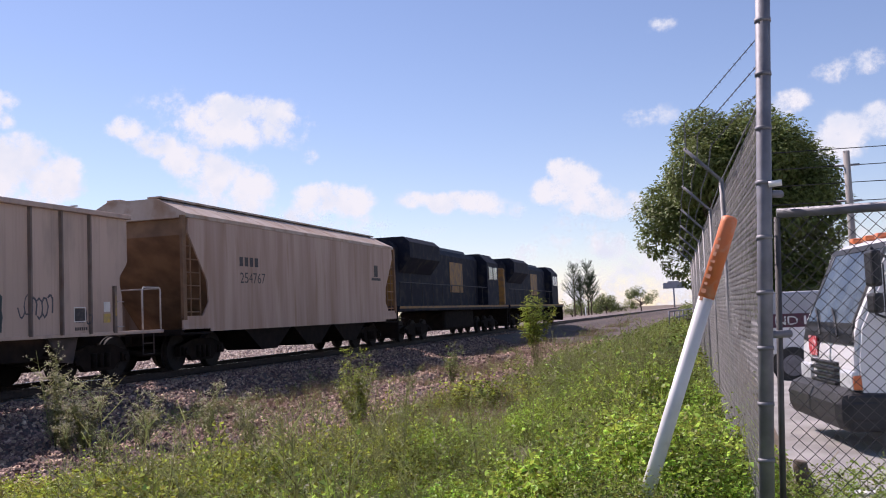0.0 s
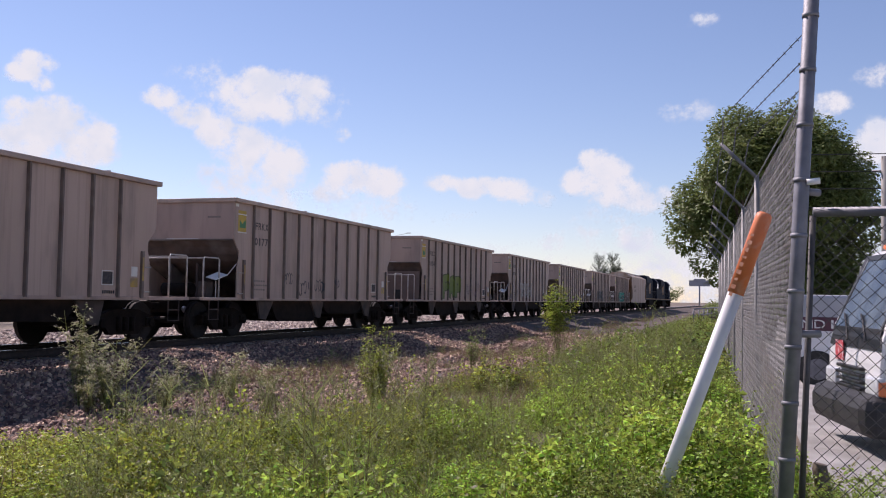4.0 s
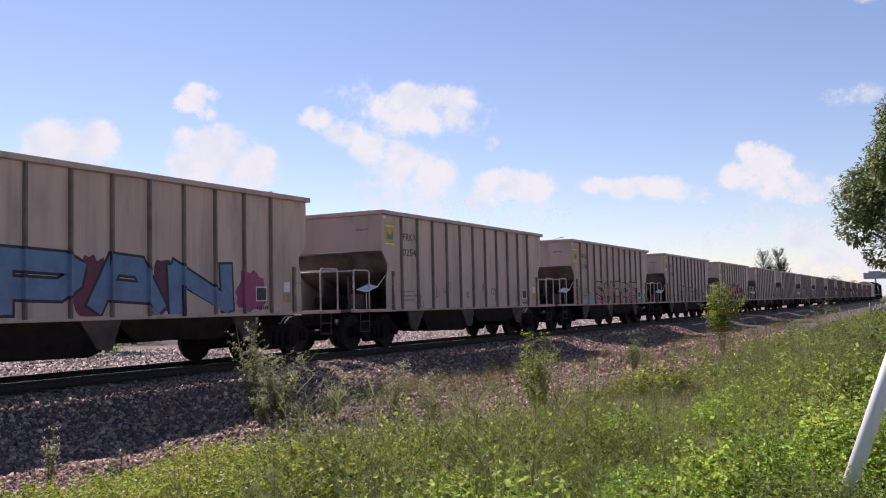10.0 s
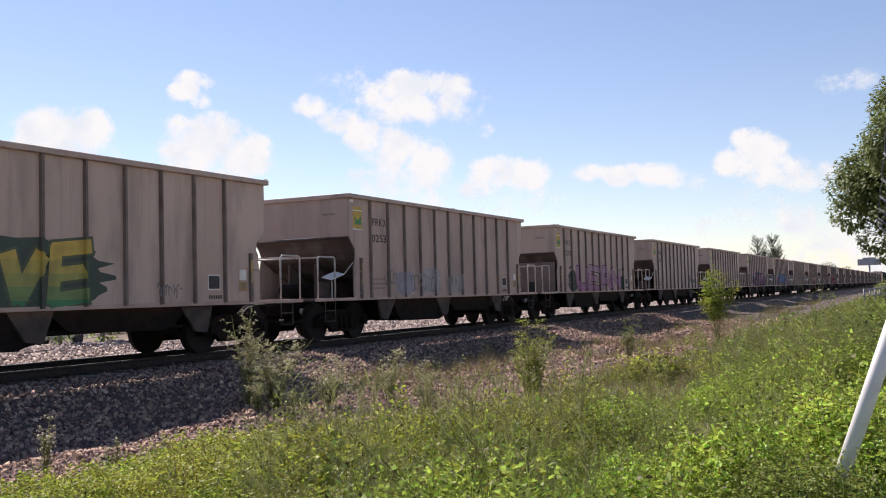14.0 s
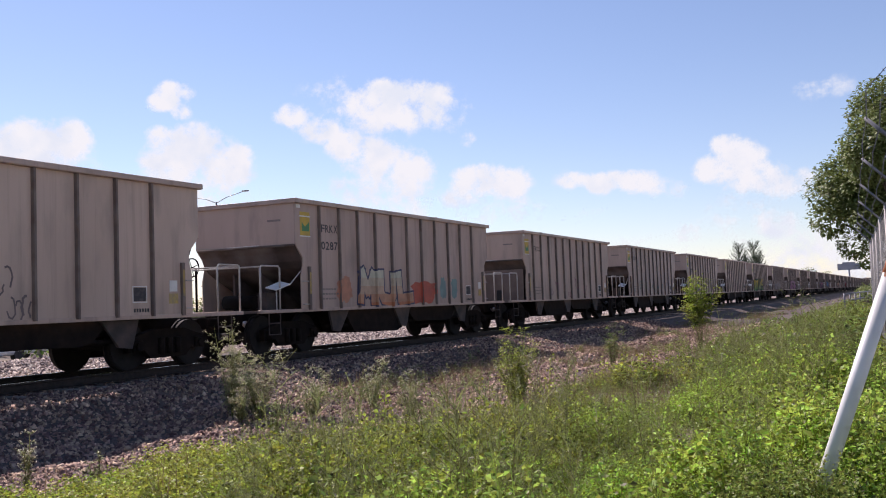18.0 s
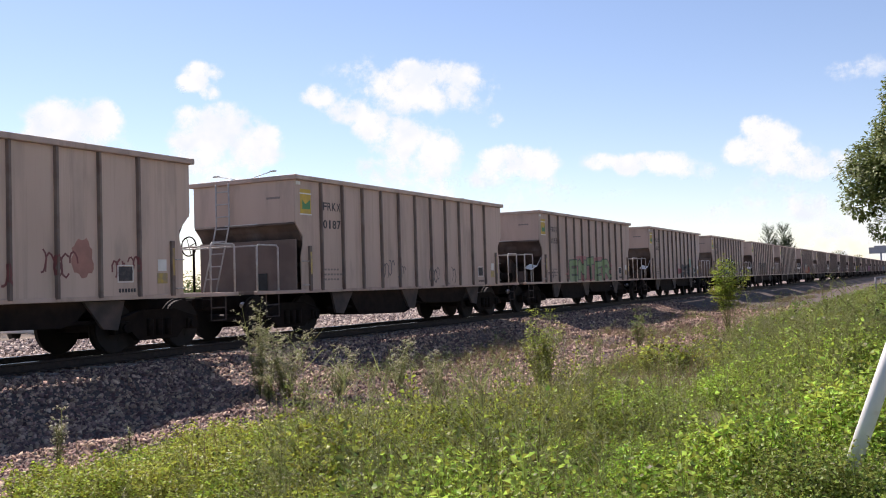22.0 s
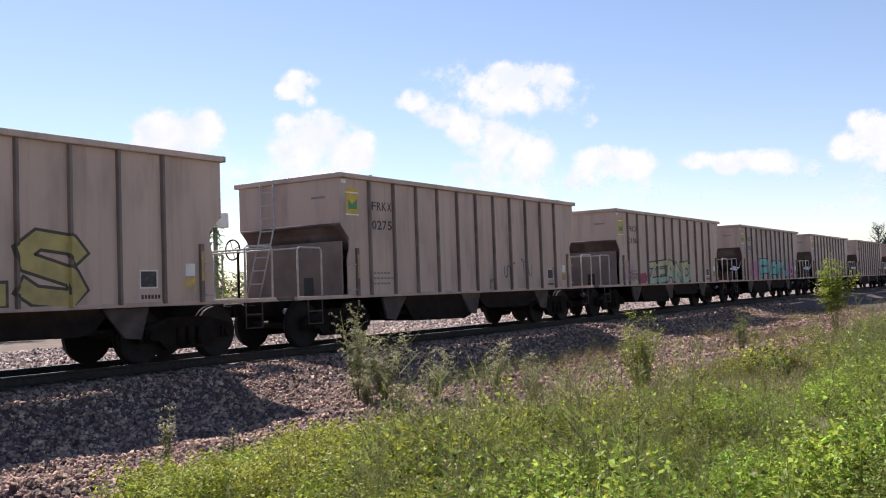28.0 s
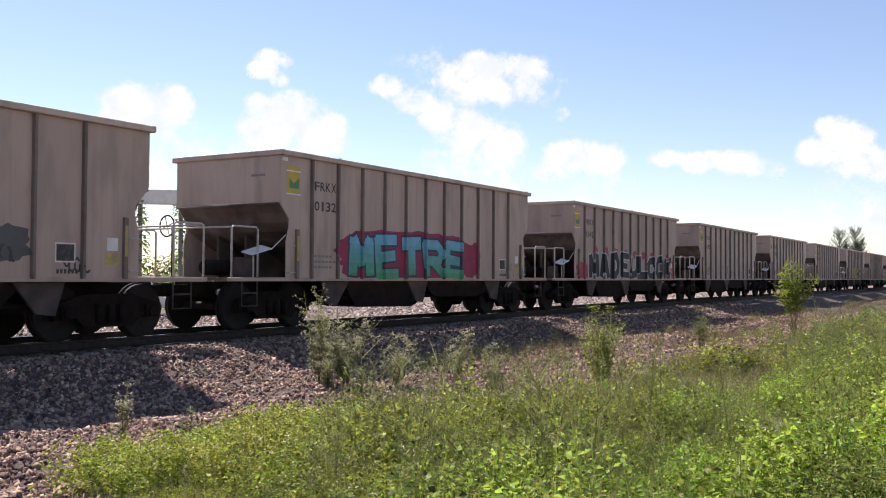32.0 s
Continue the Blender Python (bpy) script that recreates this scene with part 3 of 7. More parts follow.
        for k in range(6):
            box(bm, x, x + s * 0.003, a + 0.07 * k, a + 0.045 + 0.07 * k, 1.15, 1.22)
        tagged(part("small_stencil", bm, M_INK, car, "tiny black stencilled characters"), kind="stuff")
        a = (B0 + 1.12) if s > 0 else (B1 - 1.9)
        bm = bmesh.new()
        for r in range(3):
            for k in range(5 + r % 2):
                box(bm, x, x + s * 0.003, a + 0.13 * k, a + 0.09 + 0.13 * k, 1.30 + 0.12 * r, 1.345 + 0.12 * r)
        tagged(part("load_stencil", bm, M_FAINT, car, "faded stencilled load data"), kind="stuff")
        bm = bmesh.new()
        a = B0 + 0.05 if s > 0 else B1 - 0.2
        box(bm, x, x + s * 0.004, a, a + 0.17, 3.55, 3.63)
        part("corner_reflector", bm, M_DECALW, car)
    return car


def ladder(parent):
    bm = bmesh.new()
    y = B0 - 0.09
    for x in (-0.75, -0.35):
        tube(bm, [(x, y - 0.5, 1.1), (x, y, 2.7), (x, y, 3.7)], 0.02, 6)
    for k in range(8):
        z = 1.4 + 0.3 * k
        yy = y - 0.5 * max(0, (2.7 - z) / 1.6)
        tube(bm, [(-0.75, yy, z), (-0.35, yy, z)], 0.016, 5)
    part("ladder", bm, M_RAILING, parent, "pale-grey end ladder")


HOPPER = build_hopper()
CARS = []           # (thing, offset along the train of its centre from wagon 1's rear corner)
N_CARS = 51
for n in range(1, N_CARS + 1):
    c = HOPPER if n == 1 else copy_thing(HOPPER, Matrix())
    CARS.append((c, -(n - 1) * CAR_L + BODY_L / 2))
def closed_end(car):
    for ob in [o for o in car.children if o.name.split(".")[0] in ("tool_tray", "tray_brace", "tray_leg", "brake_valve_box", "air_tank")]:
        bpy.data.objects.remove(ob)
    bm = box(bmesh.new(), -1.46, 1.46, B0 + 0.10, B0 + 0.15, 1.06, 2.28, 0.01)
    wall = part("end_bulkhead", bm, M_BULKHEAD, car, "dusty brown bulkhead under the slope")
    bm = box(bmesh.new(), 0.35, 0.62, B0 + 0.085, B0 + 0.10, 1.10, 1.50, 0.005)
    part("access_hatch", bm, M_BLACK, wall, "small dark opening")


for n, (c, o) in enumerate(CARS, 1):
    if n in (5, 8, 10, 12, 17, 20, 26, 28, 30, 33, 41, 42, 44):
        ladder(c)
        closed_end(c)


# ---- painted lettering and graffiti on the wagons ----
PAINTS = {}


def spray(rgb):
    key = tuple(round(min(0.8, c * 1.15), 3) for c in rgb)
    if key not in PAINTS:
        PAINTS[key] = mat("spray_paint", key, 0.6, color2=tuple(c * 0.72 + 0.008 for c in key), scale=3.5, dirt=(0.33, 0.29, 0.26), dirt_scale=5.0, dirt_at=(0.64, 0.95))
    return PAINTS[key]


def over_posts(bm, step):
    """Cut a flat painting at the side posts and drape it over their faces."""
    ys = [v.co.y for v in bm.verts]
    lo, hi = min(ys), max(ys)
    near = [y for y in POSTS if lo - 0.04 < y < hi + 0.04]
    for y in near:
        for k in (-0.034, -0.022, 0.022, 0.034):
            bmesh.ops.bisect_plane(bm, geom=bm.verts[:] + bm.edges[:] + bm.faces[:], plane_co=(0, y + k, 0), plane_no=(0, 1, 0))
    for v in bm.verts:
        if any(abs(v.co.y - y) < 0.023 for y in near):
            v.co.x += step


def painting(parent, name, bm, cols, zmid, label, fade=0.34):
    """A flat painting on the side; two colours fade into each other in bands round zmid."""
    over_posts(bm, 0.07)
    if len(cols) > 1:
        cuts = [zmid + fade * k for k in (1, 0.33, -0.33, -1)]
        for z in cuts:
            bmesh.ops.bisect_plane(bm, geom=bm.verts[:] + bm.edges[:] + bm.faces[:], plane_co=(0, 0, z), plane_no=(0, 0, 1))
        for f in bm.faces:
            f.material_index = sum(f.calc_center_median().z < z for z in cuts)
        a, b = cols
        cols = [tuple(p + (q - p) * k / 4 for p, q in zip(a, b)) for k in range(5)]
    return part(name, bm, [spray(c) for c in cols], parent, label)


def ribbon(bm, pts, width, x, closed=False, cap=0.0):
    """A flat band of even width along a y-z line, with mitred corners."""
    pts = [Vector(p) for p in pts]
    n = len(pts)
    if not closed and cap:
        pts[0] = pts[0] + (pts[0] - pts[1]).normalized() * cap
        pts[-1] = pts[-1] + (pts[-1] - pts[-2]).normalized() * cap
    rows = []
    for i, p in enumerate(pts):
        d0 = (p - pts[i - 1]).normalized() if i or closed else None
        d1 = (pts[(i + 1) % n] - p).normalized() if i < n - 1 or closed else None
        d0, d1 = d0 or d1, d1 or d0
        n0, n1 = Vector((-d0.y, d0.x)), Vector((-d1.y, d1.x))
        m = (n0 + n1)
        m = m.normalized() if m.length > 0.05 else n0
        off = m * (width / 2 / max(0.55, m.dot(n0)))
        rows.append([bm.verts.new((x, p.x + off.x, p.y + off.y)), bm.verts.new((x, p.x - off.x, p.y - off.y))])
    for i in range(n if closed else n - 1):
        a, b = rows[i], rows[(i + 1) % n]
        bm.faces.new((a[0], a[1], b[1], b[0]))
    return bm


# Block letters as strokes in a unit cell; a last True closes the line.
BLOCK = {
    "A": [[(0, 0), (0.3, 1), (0.7, 1), (1, 0)], [(0.18, 0.36), (0.82, 0.36)]],
    "B": [[(0, 0), (0, 1), (0.8, 1), (0.95, 0.78), (0.75, 0.52), (1, 0.26), (0.82, 0), True], [(0, 0.52), (0.75, 0.52)]],
    "C": [[(1, 0.78), (0.85, 1), (0.2, 1), (0, 0.8), (0, 0.2), (0.2, 0), (0.85, 0), (1, 0.22)]],
    "D": [[(0, 0), (0, 1), (0.65, 1), (1, 0.7), (1, 0.3), (0.65, 0), True]],
    "E": [[(1, 1), (0, 1), (0, 0), (1, 0)], [(0, 0.5), (0.8, 0.5)]],
    "F": [[(1, 1), (0, 1), (0, 0)], [(0, 0.48), (0.8, 0.48)]],
    "G": [[(1, 0.8), (0.8, 1), (0.2, 1), (0, 0.8), (0, 0.2), (0.2, 0), (1, 0), (1, 0.45), (0.55, 0.45)]],
    "H": [[(0, 0), (0, 1)], [(1, 0), (1, 1)], [(0, 0.5), (1, 0.5)]],
    "I": [[(0, 1), (1, 1)], [(0.5, 0.9), (0.5, 0.1)], [(0, 0), (1, 0)]],
    "K": [[(0, 0), (0, 1)], [(1, 1), (0.1, 0.48), (1, 0)]],
    "L": [[(0, 1), (0, 0), (1, 0)]],
    "M": [[(0, 0), (0.06, 1), (0.5, 0.3), (0.94, 1), (1, 0)]],
    "N": [[(0, 0), (0, 1), (1, 0), (1, 1)]],
    "O": [[(0.22, 0), (0, 0.25), (0, 0.75), (0.22, 1), (0.78, 1), (1, 0.75), (1, 0.25), (0.78, 0), True]],
    "P": [[(0, 0), (0, 1), (0.8, 1), (1, 0.82), (1, 0.6), (0.8, 0.42), (0, 0.42)]],
    "R": [[(0, 0), (0, 1), (0.8, 1), (1, 0.82), (1, 0.62), (0.8, 0.45), (0, 0.45)], [(0.45, 0.45), (1, 0)]],
    "S": [[(1, 0.84), (0.82, 1), (0.2, 1), (0, 0.82), (0.1, 0.6), (0.9, 0.42), (1, 0.2), (0.82, 0), (0.18, 0), (0, 0.16)]],
    "T": [[(0, 1), (1, 1)], [(0.5, 1), (0.5, 0)]],
    "U": [[(0, 1), (0, 0.22), (0.2, 0), (0.8, 0), (1, 0.22), (1, 1)]],
    "V": [[(0, 1), (0.5, 0)], [(1, 1), (0.5, 0)]],
    "X": [[(0, 0), (1, 1)], [(0, 1), (1, 0)]],
    "Y": [[(0, 1), (0.5, 0.45), (1, 1)], [(0.5, 0.45), (0.5, 0)]],
    "Z": [[(0, 1), (1, 1), (0, 0), (1, 0)]],
}


def sprayed_word(car, word, y0, y1, z0, z1, fills, line, seed, fat=0.36, edge=0.05):
    """Fat sprayed letters, each with its outline behind it."""
    rg = random.Random(seed)
    cell = (y1 - y0) / len(word)
    for i, ch in enumerate(word):
        if ch == " ":
            continue
        w = cell * (1.0 if ch != "I" else 0.8) - 1.3 * edge
        th = min(w * fat, (z1 - z0) * (0.235 if ch in "SEBGRZ" else 0.30))
        left, base = y0 + cell * (i + 0.5) - w / 2, z0 + rg.uniform(-0.03, 0.05)
        h = (z1 - z0) * rg.uniform(0.92, 1.04)
        slant, p1, p2 = rg.uniform(-0.10, 0.10), rg.uniform(0, 6.3), rg.uniform(0, 6.3)
        fill, rim = bmesh.new(), bmesh.new()
        strokes = []
        for stroke in BLOCK[ch]:
            if stroke[-1] is True:
                strokes.append(stroke)
                continue
            run = [stroke[0]]
            for a, b, c in zip(stroke, stroke[1:], stroke[2:]):
                run.append(b)
                if (Vector(b) - Vector(a)).angle(Vector(c) - Vector(b)) > 1.3:
                    strokes.append(run)
                    run = [b]
            strokes.append(run + [stroke[-1]])
        for k, stroke in enumerate(strokes):
            closed = stroke[-1] is True
            pts = []
            for u, v in stroke[:-1] if closed else stroke:
                u, v = u + 0.05 * math.sin(4 * v + p1), v + 0.05 * math.sin(4 * u + p2)
                pts.append((left + th / 2 + u * (w - th) + slant * (v - 0.5) * h, base + th / 2 + v * (h - th)))
            ribbon(fill, pts, th, X0 + 0.0075 + 0.0008 * k, closed, th * 0.3)
            ribbon(rim, pts, th + 2 * edge, X0 + 0.0035 + 0.0008 * k, closed, th * 0.3 + edge)
        for bm in (fill, rim):
            for v in bm.verts:
                v.co.z = max(SILL_Z + 0.02, v.co.z)
        letter = painting(car, "graffiti_letter", fill, fills, z0 + (z1 - z0) * 0.44, "fat sprayed letter")
        painting(letter, "letter_outline", rim, [line], 0, "sprayed outline")


def blob(bm, y0, y1, z0, z1, x, seed, n=44, rough=0.16):
    rg = random.Random(seed)
    my, mz, ry, rz = (y0 + y1) / 2, (z0 + z1) / 2, (y1 - y0) / 2, (z1 - z0) / 2
    vs = []
    for i in range(n):
        a = 2 * math.pi * i / n
        c, s = math.cos(a), math.sin(a)
        r = (abs(c) ** 3.2 + abs(s) ** 3.2) ** (-1 / 3.2) * (1 + rg.uniform(-rough, rough * 0.4))
        vs.append(bm.verts.new((x, my + ry * r * c, max(SILL_Z + 0.02, mz + rz * r * s))))
    bm.faces.new(vs)
    return bm


def scrawl(bm, y0, y1, z0, z1, x, seed, strokes=9, w=0.016):
    """Loose handwriting: bent, looping lines in small groups, too rough to read."""
    rg = random.Random(seed)
    groups = max(1, int((y1 - y0) / 1.1))
    for g in range(groups):
        gy, gz = y0 + (y1 - y0) * (g + rg.uniform(0.15, 0.85)) / groups, rg.uniform(z0, z1)
        size = rg.uniform(0.09, 0.24)
        for i in range(max(2, strokes // groups)):
            cy, cz = gy + (i - 1.5) * size * 0.8, gz + rg.uniform(-0.06, 0.06)
            a0, turn = rg.uniform(0, 6.28), rg.uniform(1.2, 6.0) * rg.choice((-1, 1))
            pts = [(cy + size * 0.5 * math.cos(a0 + turn * k / 6) * rg.uniform(0.7, 1.1), max(SILL_Z + 0.06, cz + size * math.sin(a0 + turn * k / 6))) for k in range(7)]
            ribbon(bm, pts, w * rg.uniform(0.8, 1.5) * 1.9, x + 0.0003 * i)
    return bm


X0 = HALF_W + 0.004
NUMBERS = {1: "0062", 2: "0245", 3: "0068", 4: "0074", 5: "0104", 6: "0177", 7: "0185", 10: "0247", 11: "0166", 12: "0050", 13: "0220", 14: "0178",
           15: "0254", 16: "0277", 17: "0101", 18: "0224", 19: "0191", 20: "0273", 21: "0253", 22: "0209", 23: "0088", 24: "0039", 27: "0287",
           28: "0170", 29: "0180", 30: "0157", 31: "0062", 32: "0153", 33: "0187", 34: "0189", 35: "0076", 36: "0173", 37: "0203", 40: "0112",
           41: "0106", 42: "0275", 43: "0226", 44: "0108", 45: "0109", 46: "0190", 47: "0142", 48: "0132", 49: "0143"}
# wagon: word, from and to (share of the side), bottom, top, fills, outline, halo
PIECES, TAGS = {}, {}


def piece(n, *what):
    PIECES[n] = what


def tag(n, *what):
    TAGS[n] = what


piece(1, "HZOS", 0.25, 0.61, 1.08, 2.08, [(0.06, 0.36, 0.26), (0.04, 0.24, 0.19)], (0.45, 0.46, 0.42), (0.03, 0.08, 0.07))
piece(2, "KARL", 0.28, 0.60, 1.12, 2.02, [(0.08, 0.075, 0.075), (0.13, 0.12, 0.12)], (0.19, 0.16, 0.15), None)
piece(4, "TOCA", 0.27, 0.55, 1.34, 2.15, [(0.40, 0.33, 0.28)], (0.52, 0.48, 0.44), None)
piece(5, "FAP", 0.26, 0.50, 1.14, 2.20, [(0.17, 0.22, 0.03), (0.11, 0.16, 0.04)], (0.09, 0.10, 0.03), None)
piece(12, "MOGS", 0.20, 0.64, 1.04, 2.32, [(0.26, 0.035, 0.04), (0.20, 0.02, 0.03)], (0.50, 0.46, 0.44), None)
piece(13, "OTHE", 0.27, 0.62, 1.06, 1.98, [(0.40, 0.29, 0.22), (0.34, 0.25, 0.20)], (0.10, 0.08, 0.08), None)
piece(14, "SMORE", 0.25, 0.82, 1.06, 2.05, [(0.46, 0.30, 0.19), (0.38, 0.17, 0.18)], (0.02, 0.02, 0.02), None)
piece(16, "PAN", 0.27, 0.77, 1.06, 2.24, [(0.10, 0.20, 0.30), (0.15, 0.20, 0.33)], (0.02, 0.02, 0.035), None)
piece(17, "CLUNER", 0.25, 0.78, 1.10, 2.12, [(0.34, 0.25, 0.28), (0.09, 0.05, 0.08)], (0.34, 0.04, 0.10), (0.05, 0.035, 0.06))
piece(20, "UEAN", 0.21, 0.77, 1.06, 2.12, [(0.44, 0.26, 0.33), (0.36, 0.15, 0.24)], (0.13, 0.05, 0.09), None)
piece(22, "SLUAVE", 0.06, 0.58, 1.06, 2.14, [(0.56, 0.38, 0.07), (0.05, 0.22, 0.09)], (0.08, 0.10, 0.05), (0.05, 0.07, 0.05))
piece(27, "MUL", 0.24, 0.52, 1.06, 2.12, [(0.50, 0.48, 0.36), (0.50, 0.18, 0.08)], (0.05, 0.05, 0.10), None)
piece(29, "OMEN", 0.26, 0.57, 1.06, 2.02, [(0.15, 0.11, 0.09), (0.19, 0.14, 0.09)], (0.07, 0.05, 0.05), None)
piece(30, "NEBK", 0.27, 0.68, 1.08, 2.14, [(0.022, 0.022, 0.025)], (0.50, 0.49, 0.48), (0.03, 0.03, 0.034))
piece(31, "CYS", 0.58, 0.75, 1.15, 1.85, [(0.035, 0.03, 0.03)], (0.06, 0.05, 0.05), None)
piece(32, "ENTER", 0.27, 0.72, 1.08, 1.98, [(0.24, 0.33, 0.15), (0.28, 0.34, 0.20)], (0.11, 0.13, 0.09), (0.40, 0.17, 0.16))
piece(35, "NIFAO", 0.21, 0.78, 1.08, 2.26, [(0.56, 0.28, 0.04), (0.42, 0.10, 0.045)], (0.05, 0.03, 0.025), None)
piece(40, "PAN", 0.28, 0.76, 1.08, 2.10, [(0.18, 0.46, 0.40), (0.16, 0.42, 0.38)], (0.03, 0.05, 0.09), None)
piece(41, "ZEAND", 0.25, 0.66, 1.08, 1.92, [(0.52, 0.47, 0.24), (0.30, 0.44, 0.36)], (0.05, 0.045, 0.04), None)
piece(43, "MULS", 0.31, 0.75, 1.10, 2.20, [(0.42, 0.34, 0.11), (0.38, 0.30, 0.11)], (0.06, 0.05, 0.035), None)
piece(47, "MADEULOOK", 0.12, 0.93, 1.06, 2.04, [(0.018, 0.018, 0.022)], (0.56, 0.55, 0.54), None)
piece(48, "METRE", 0.20, 0.66, 1.08, 2.16, [(0.16, 0.42, 0.54), (0.06, 0.34, 0.14)], (0.03, 0.06, 0.10), (0.34, 0.03, 0.07))
# wagon: loose patches of paint: from, to (share), bottom, top, colour
PATCHES = {
    1: [(0.60, 0.66, 1.08, 2.1, (0.03, 0.05, 0.05))],
    12: [(0.06, 0.19, 1.05, 1.9, (0.045, 0.06, 0.04)), (0.65, 0.80, 1.05, 2.05, (0.04, 0.045, 0.04))],
    13: [(0.62, 0.67, 1.08, 1.85, (0.07, 0.055, 0.07))],
    14: [(0.14, 0.24, 1.06, 1.5, (0.24, 0.42, 0.38)), (0.84, 0.92, 1.06, 1.5, (0.26, 0.42, 0.36))],
    16: [(0.41, 0.48, 1.06, 2.15, (0.16, 0.03, 0.05)), (0.57, 0.64, 1.06, 2.15, (0.10, 0.03, 0.04)), (0.16, 0.27, 1.08, 1.9, (0.28, 0.06, 0.15)), (0.78, 0.87, 1.08, 1.98, (0.30, 0.06, 0.14))],
    17: [(0.76, 0.84, 1.06, 1.95, (0.05, 0.04, 0.07))],
    20: [(0.13, 0.22, 1.04, 1.95, (0.02, 0.03, 0.02)), (0.75, 0.81, 1.04, 1.8, (0.02, 0.03, 0.02)), (0.14, 0.16, 2.0, 2.12, (0.02, 0.02, 0.02)), (0.79, 0.81, 2.0, 2.14, (0.02, 0.02, 0.02))],
    21: [(0.20, 0.30, 1.1, 1.8, (0.33, 0.30, 0.33)), (0.32, 0.44, 1.1, 1.9, (0.36, 0.33, 0.32)), (0.46, 0.58, 1.1, 1.75, (0.34, 0.31, 0.27))],
    24: [(0.26, 0.33, 1.1, 2.0, (0.20, 0.15, 0.19))],
    27: [(0.50, 0.65, 1.08, 1.80, (0.46, 0.09, 0.05)), (0.67, 0.71, 1.2, 1.9, (0.16, 0.26, 0.24)), (0.74, 0.78, 1.2, 1.9, (0.16, 0.26, 0.24)), (0.15, 0.22, 1.2, 1.9, (0.50, 0.22, 0.13))],
    28: [(0.26, 0.31, 1.73, 1.93, (0.34, 0.08, 0.07))],
    31: [(0.49, 0.57, 1.27, 1.60, (0.28, 0.05, 0.05)), (0.74, 0.79, 1.65, 2.2, (0.20, 0.30, 0.22))],
    34: [(0.51, 0.57, 1.42, 1.9, (0.36, 0.17, 0.13)), (0.75, 0.79, 1.42, 2.1, (0.36, 0.17, 0.13))],
    35: [(0.13, 0.22, 1.06, 1.95, (0.03, 0.22, 0.10)), (0.77, 0.86, 1.06, 1.75, (0.03, 0.20, 0.10))],
    37: [(0.26, 0.61, 1.08, 2.08, (0.10, 0.095, 0.06)), (0.40, 0.58, 1.5, 2.1, (0.20, 0.20, 0.05))],
    40: [(0.14, 0.28, 1.08, 2.05, (0.46, 0.19, 0.27)), (0.75, 0.90, 1.08, 1.95, (0.46, 0.19, 0.27))],
    41: [(0.18, 0.24, 1.08, 1.5, (0.36, 0.05, 0.09)), (0.04, 0.12, 1.2, 2.0, (0.43, 0.30, 0.30))],
    45: [(0.20, 0.38, 1.15, 1.8, (0.38, 0.21, 0.15)), (0.40, 0.62, 1.15, 1.75, (0.40, 0.24, 0.17)), (0.64, 0.72, 1.2, 1.6, (0.40, 0.27, 0.21))],
    47: [(0.03, 0.12, 1.06, 1.7, (0.42, 0.06, 0.10)), (0.93, 0.97, 1.06, 1.9, (0.40, 0.07, 0.10))] + [(0.16 + 0.088 * k, 0.20 + 0.088 * k, 1.85, 2.28 - 0.02 * k, (0.40, 0.07, 0.10)) for k in range(9)],
    48: [(0.64, 0.74, 1.05, 2.1, (0.32, 0.03, 0.07))],
    49: [(0.72, 0.80, 1.3, 1.9, (0.10, 0.09, 0.09))],
}
# wagon: rough tags low on the side: from, to, colour
tag(1, 0.70, 0.9, (0.14, 0.13, 0.15))
tag(3, 0.15, 0.6, (0.26, 0.24, 0.25))
tag(4, 0.05, 0.5, (0.20, 0.16, 0.20))
tag(6, 0.2, 0.62, (0.10, 0.10, 0.11))
tag(7, 0.1, 0.5, (0.27, 0.22, 0.22))
tag(8, 0.2, 0.6, (0.24, 0.22, 0.22))
tag(9, 0.3, 0.7, (0.2, 0.18, 0.18))
tag(10, 0.25, 0.62, (0.13, 0.13, 0.12))
tag(11, 0.3, 0.8, (0.22, 0.20, 0.20))
tag(12, 0.02, 0.16, (0.05, 0.06, 0.05))
tag(13, 0.65, 0.9, (0.20, 0.14, 0.15))
tag(15, 0.1, 0.8, (0.26, 0.22, 0.21))
tag(18, 0.28, 0.68, (0.22, 0.09, 0.09))
tag(19, 0.7, 0.95, (0.1, 0.09, 0.09))
tag(21, 0.15, 0.55, (0.22, 0.21, 0.21))
tag(23, 0.25, 0.66, (0.30, 0.14, 0.15))
tag(24, 0.2, 0.9, (0.12, 0.07, 0.13))
tag(25, 0.2, 0.7, (0.05, 0.22, 0.17))
tag(26, 0.2, 0.7, (0.42, 0.16, 0.22))
tag(28, 0.3, 0.7, (0.27, 0.20, 0.19))
tag(33, 0.3, 0.7, (0.26, 0.21, 0.20))
tag(34, 0.55, 0.9, (0.30, 0.10, 0.09))
tag(36, 0.1, 0.8, (0.20, 0.17, 0.24))
tag(38, 0.2, 0.6, (0.33, 0.10, 0.10))
tag(39, 0.2, 0.7, (0.12, 0.14, 0.20))
tag(41, 0.02, 0.2, (0.36, 0.08, 0.14))
tag(42, 0.5, 0.9, (0.2, 0.17, 0.17))
tag(43, 0.08, 0.2, (0.07, 0.06, 0.06))
tag(44, 0.05, 0.75, (0.14, 0.12, 0.12))
tag(45, 0.3, 0.75, (0.30, 0.15, 0.11))
tag(46, 0.05, 0.7, (0.24, 0.20, 0.19))
tag(5, 0.56, 0.95, (0.40, 0.28, 0.30))
tag(14, 0.05, 0.2, (0.28, 0.26, 0.24))
tag(22, 0.62, 0.75, (0.34, 0.32, 0.31))
tag(31, 0.78, 0.92, (0.22, 0.28, 0.24))
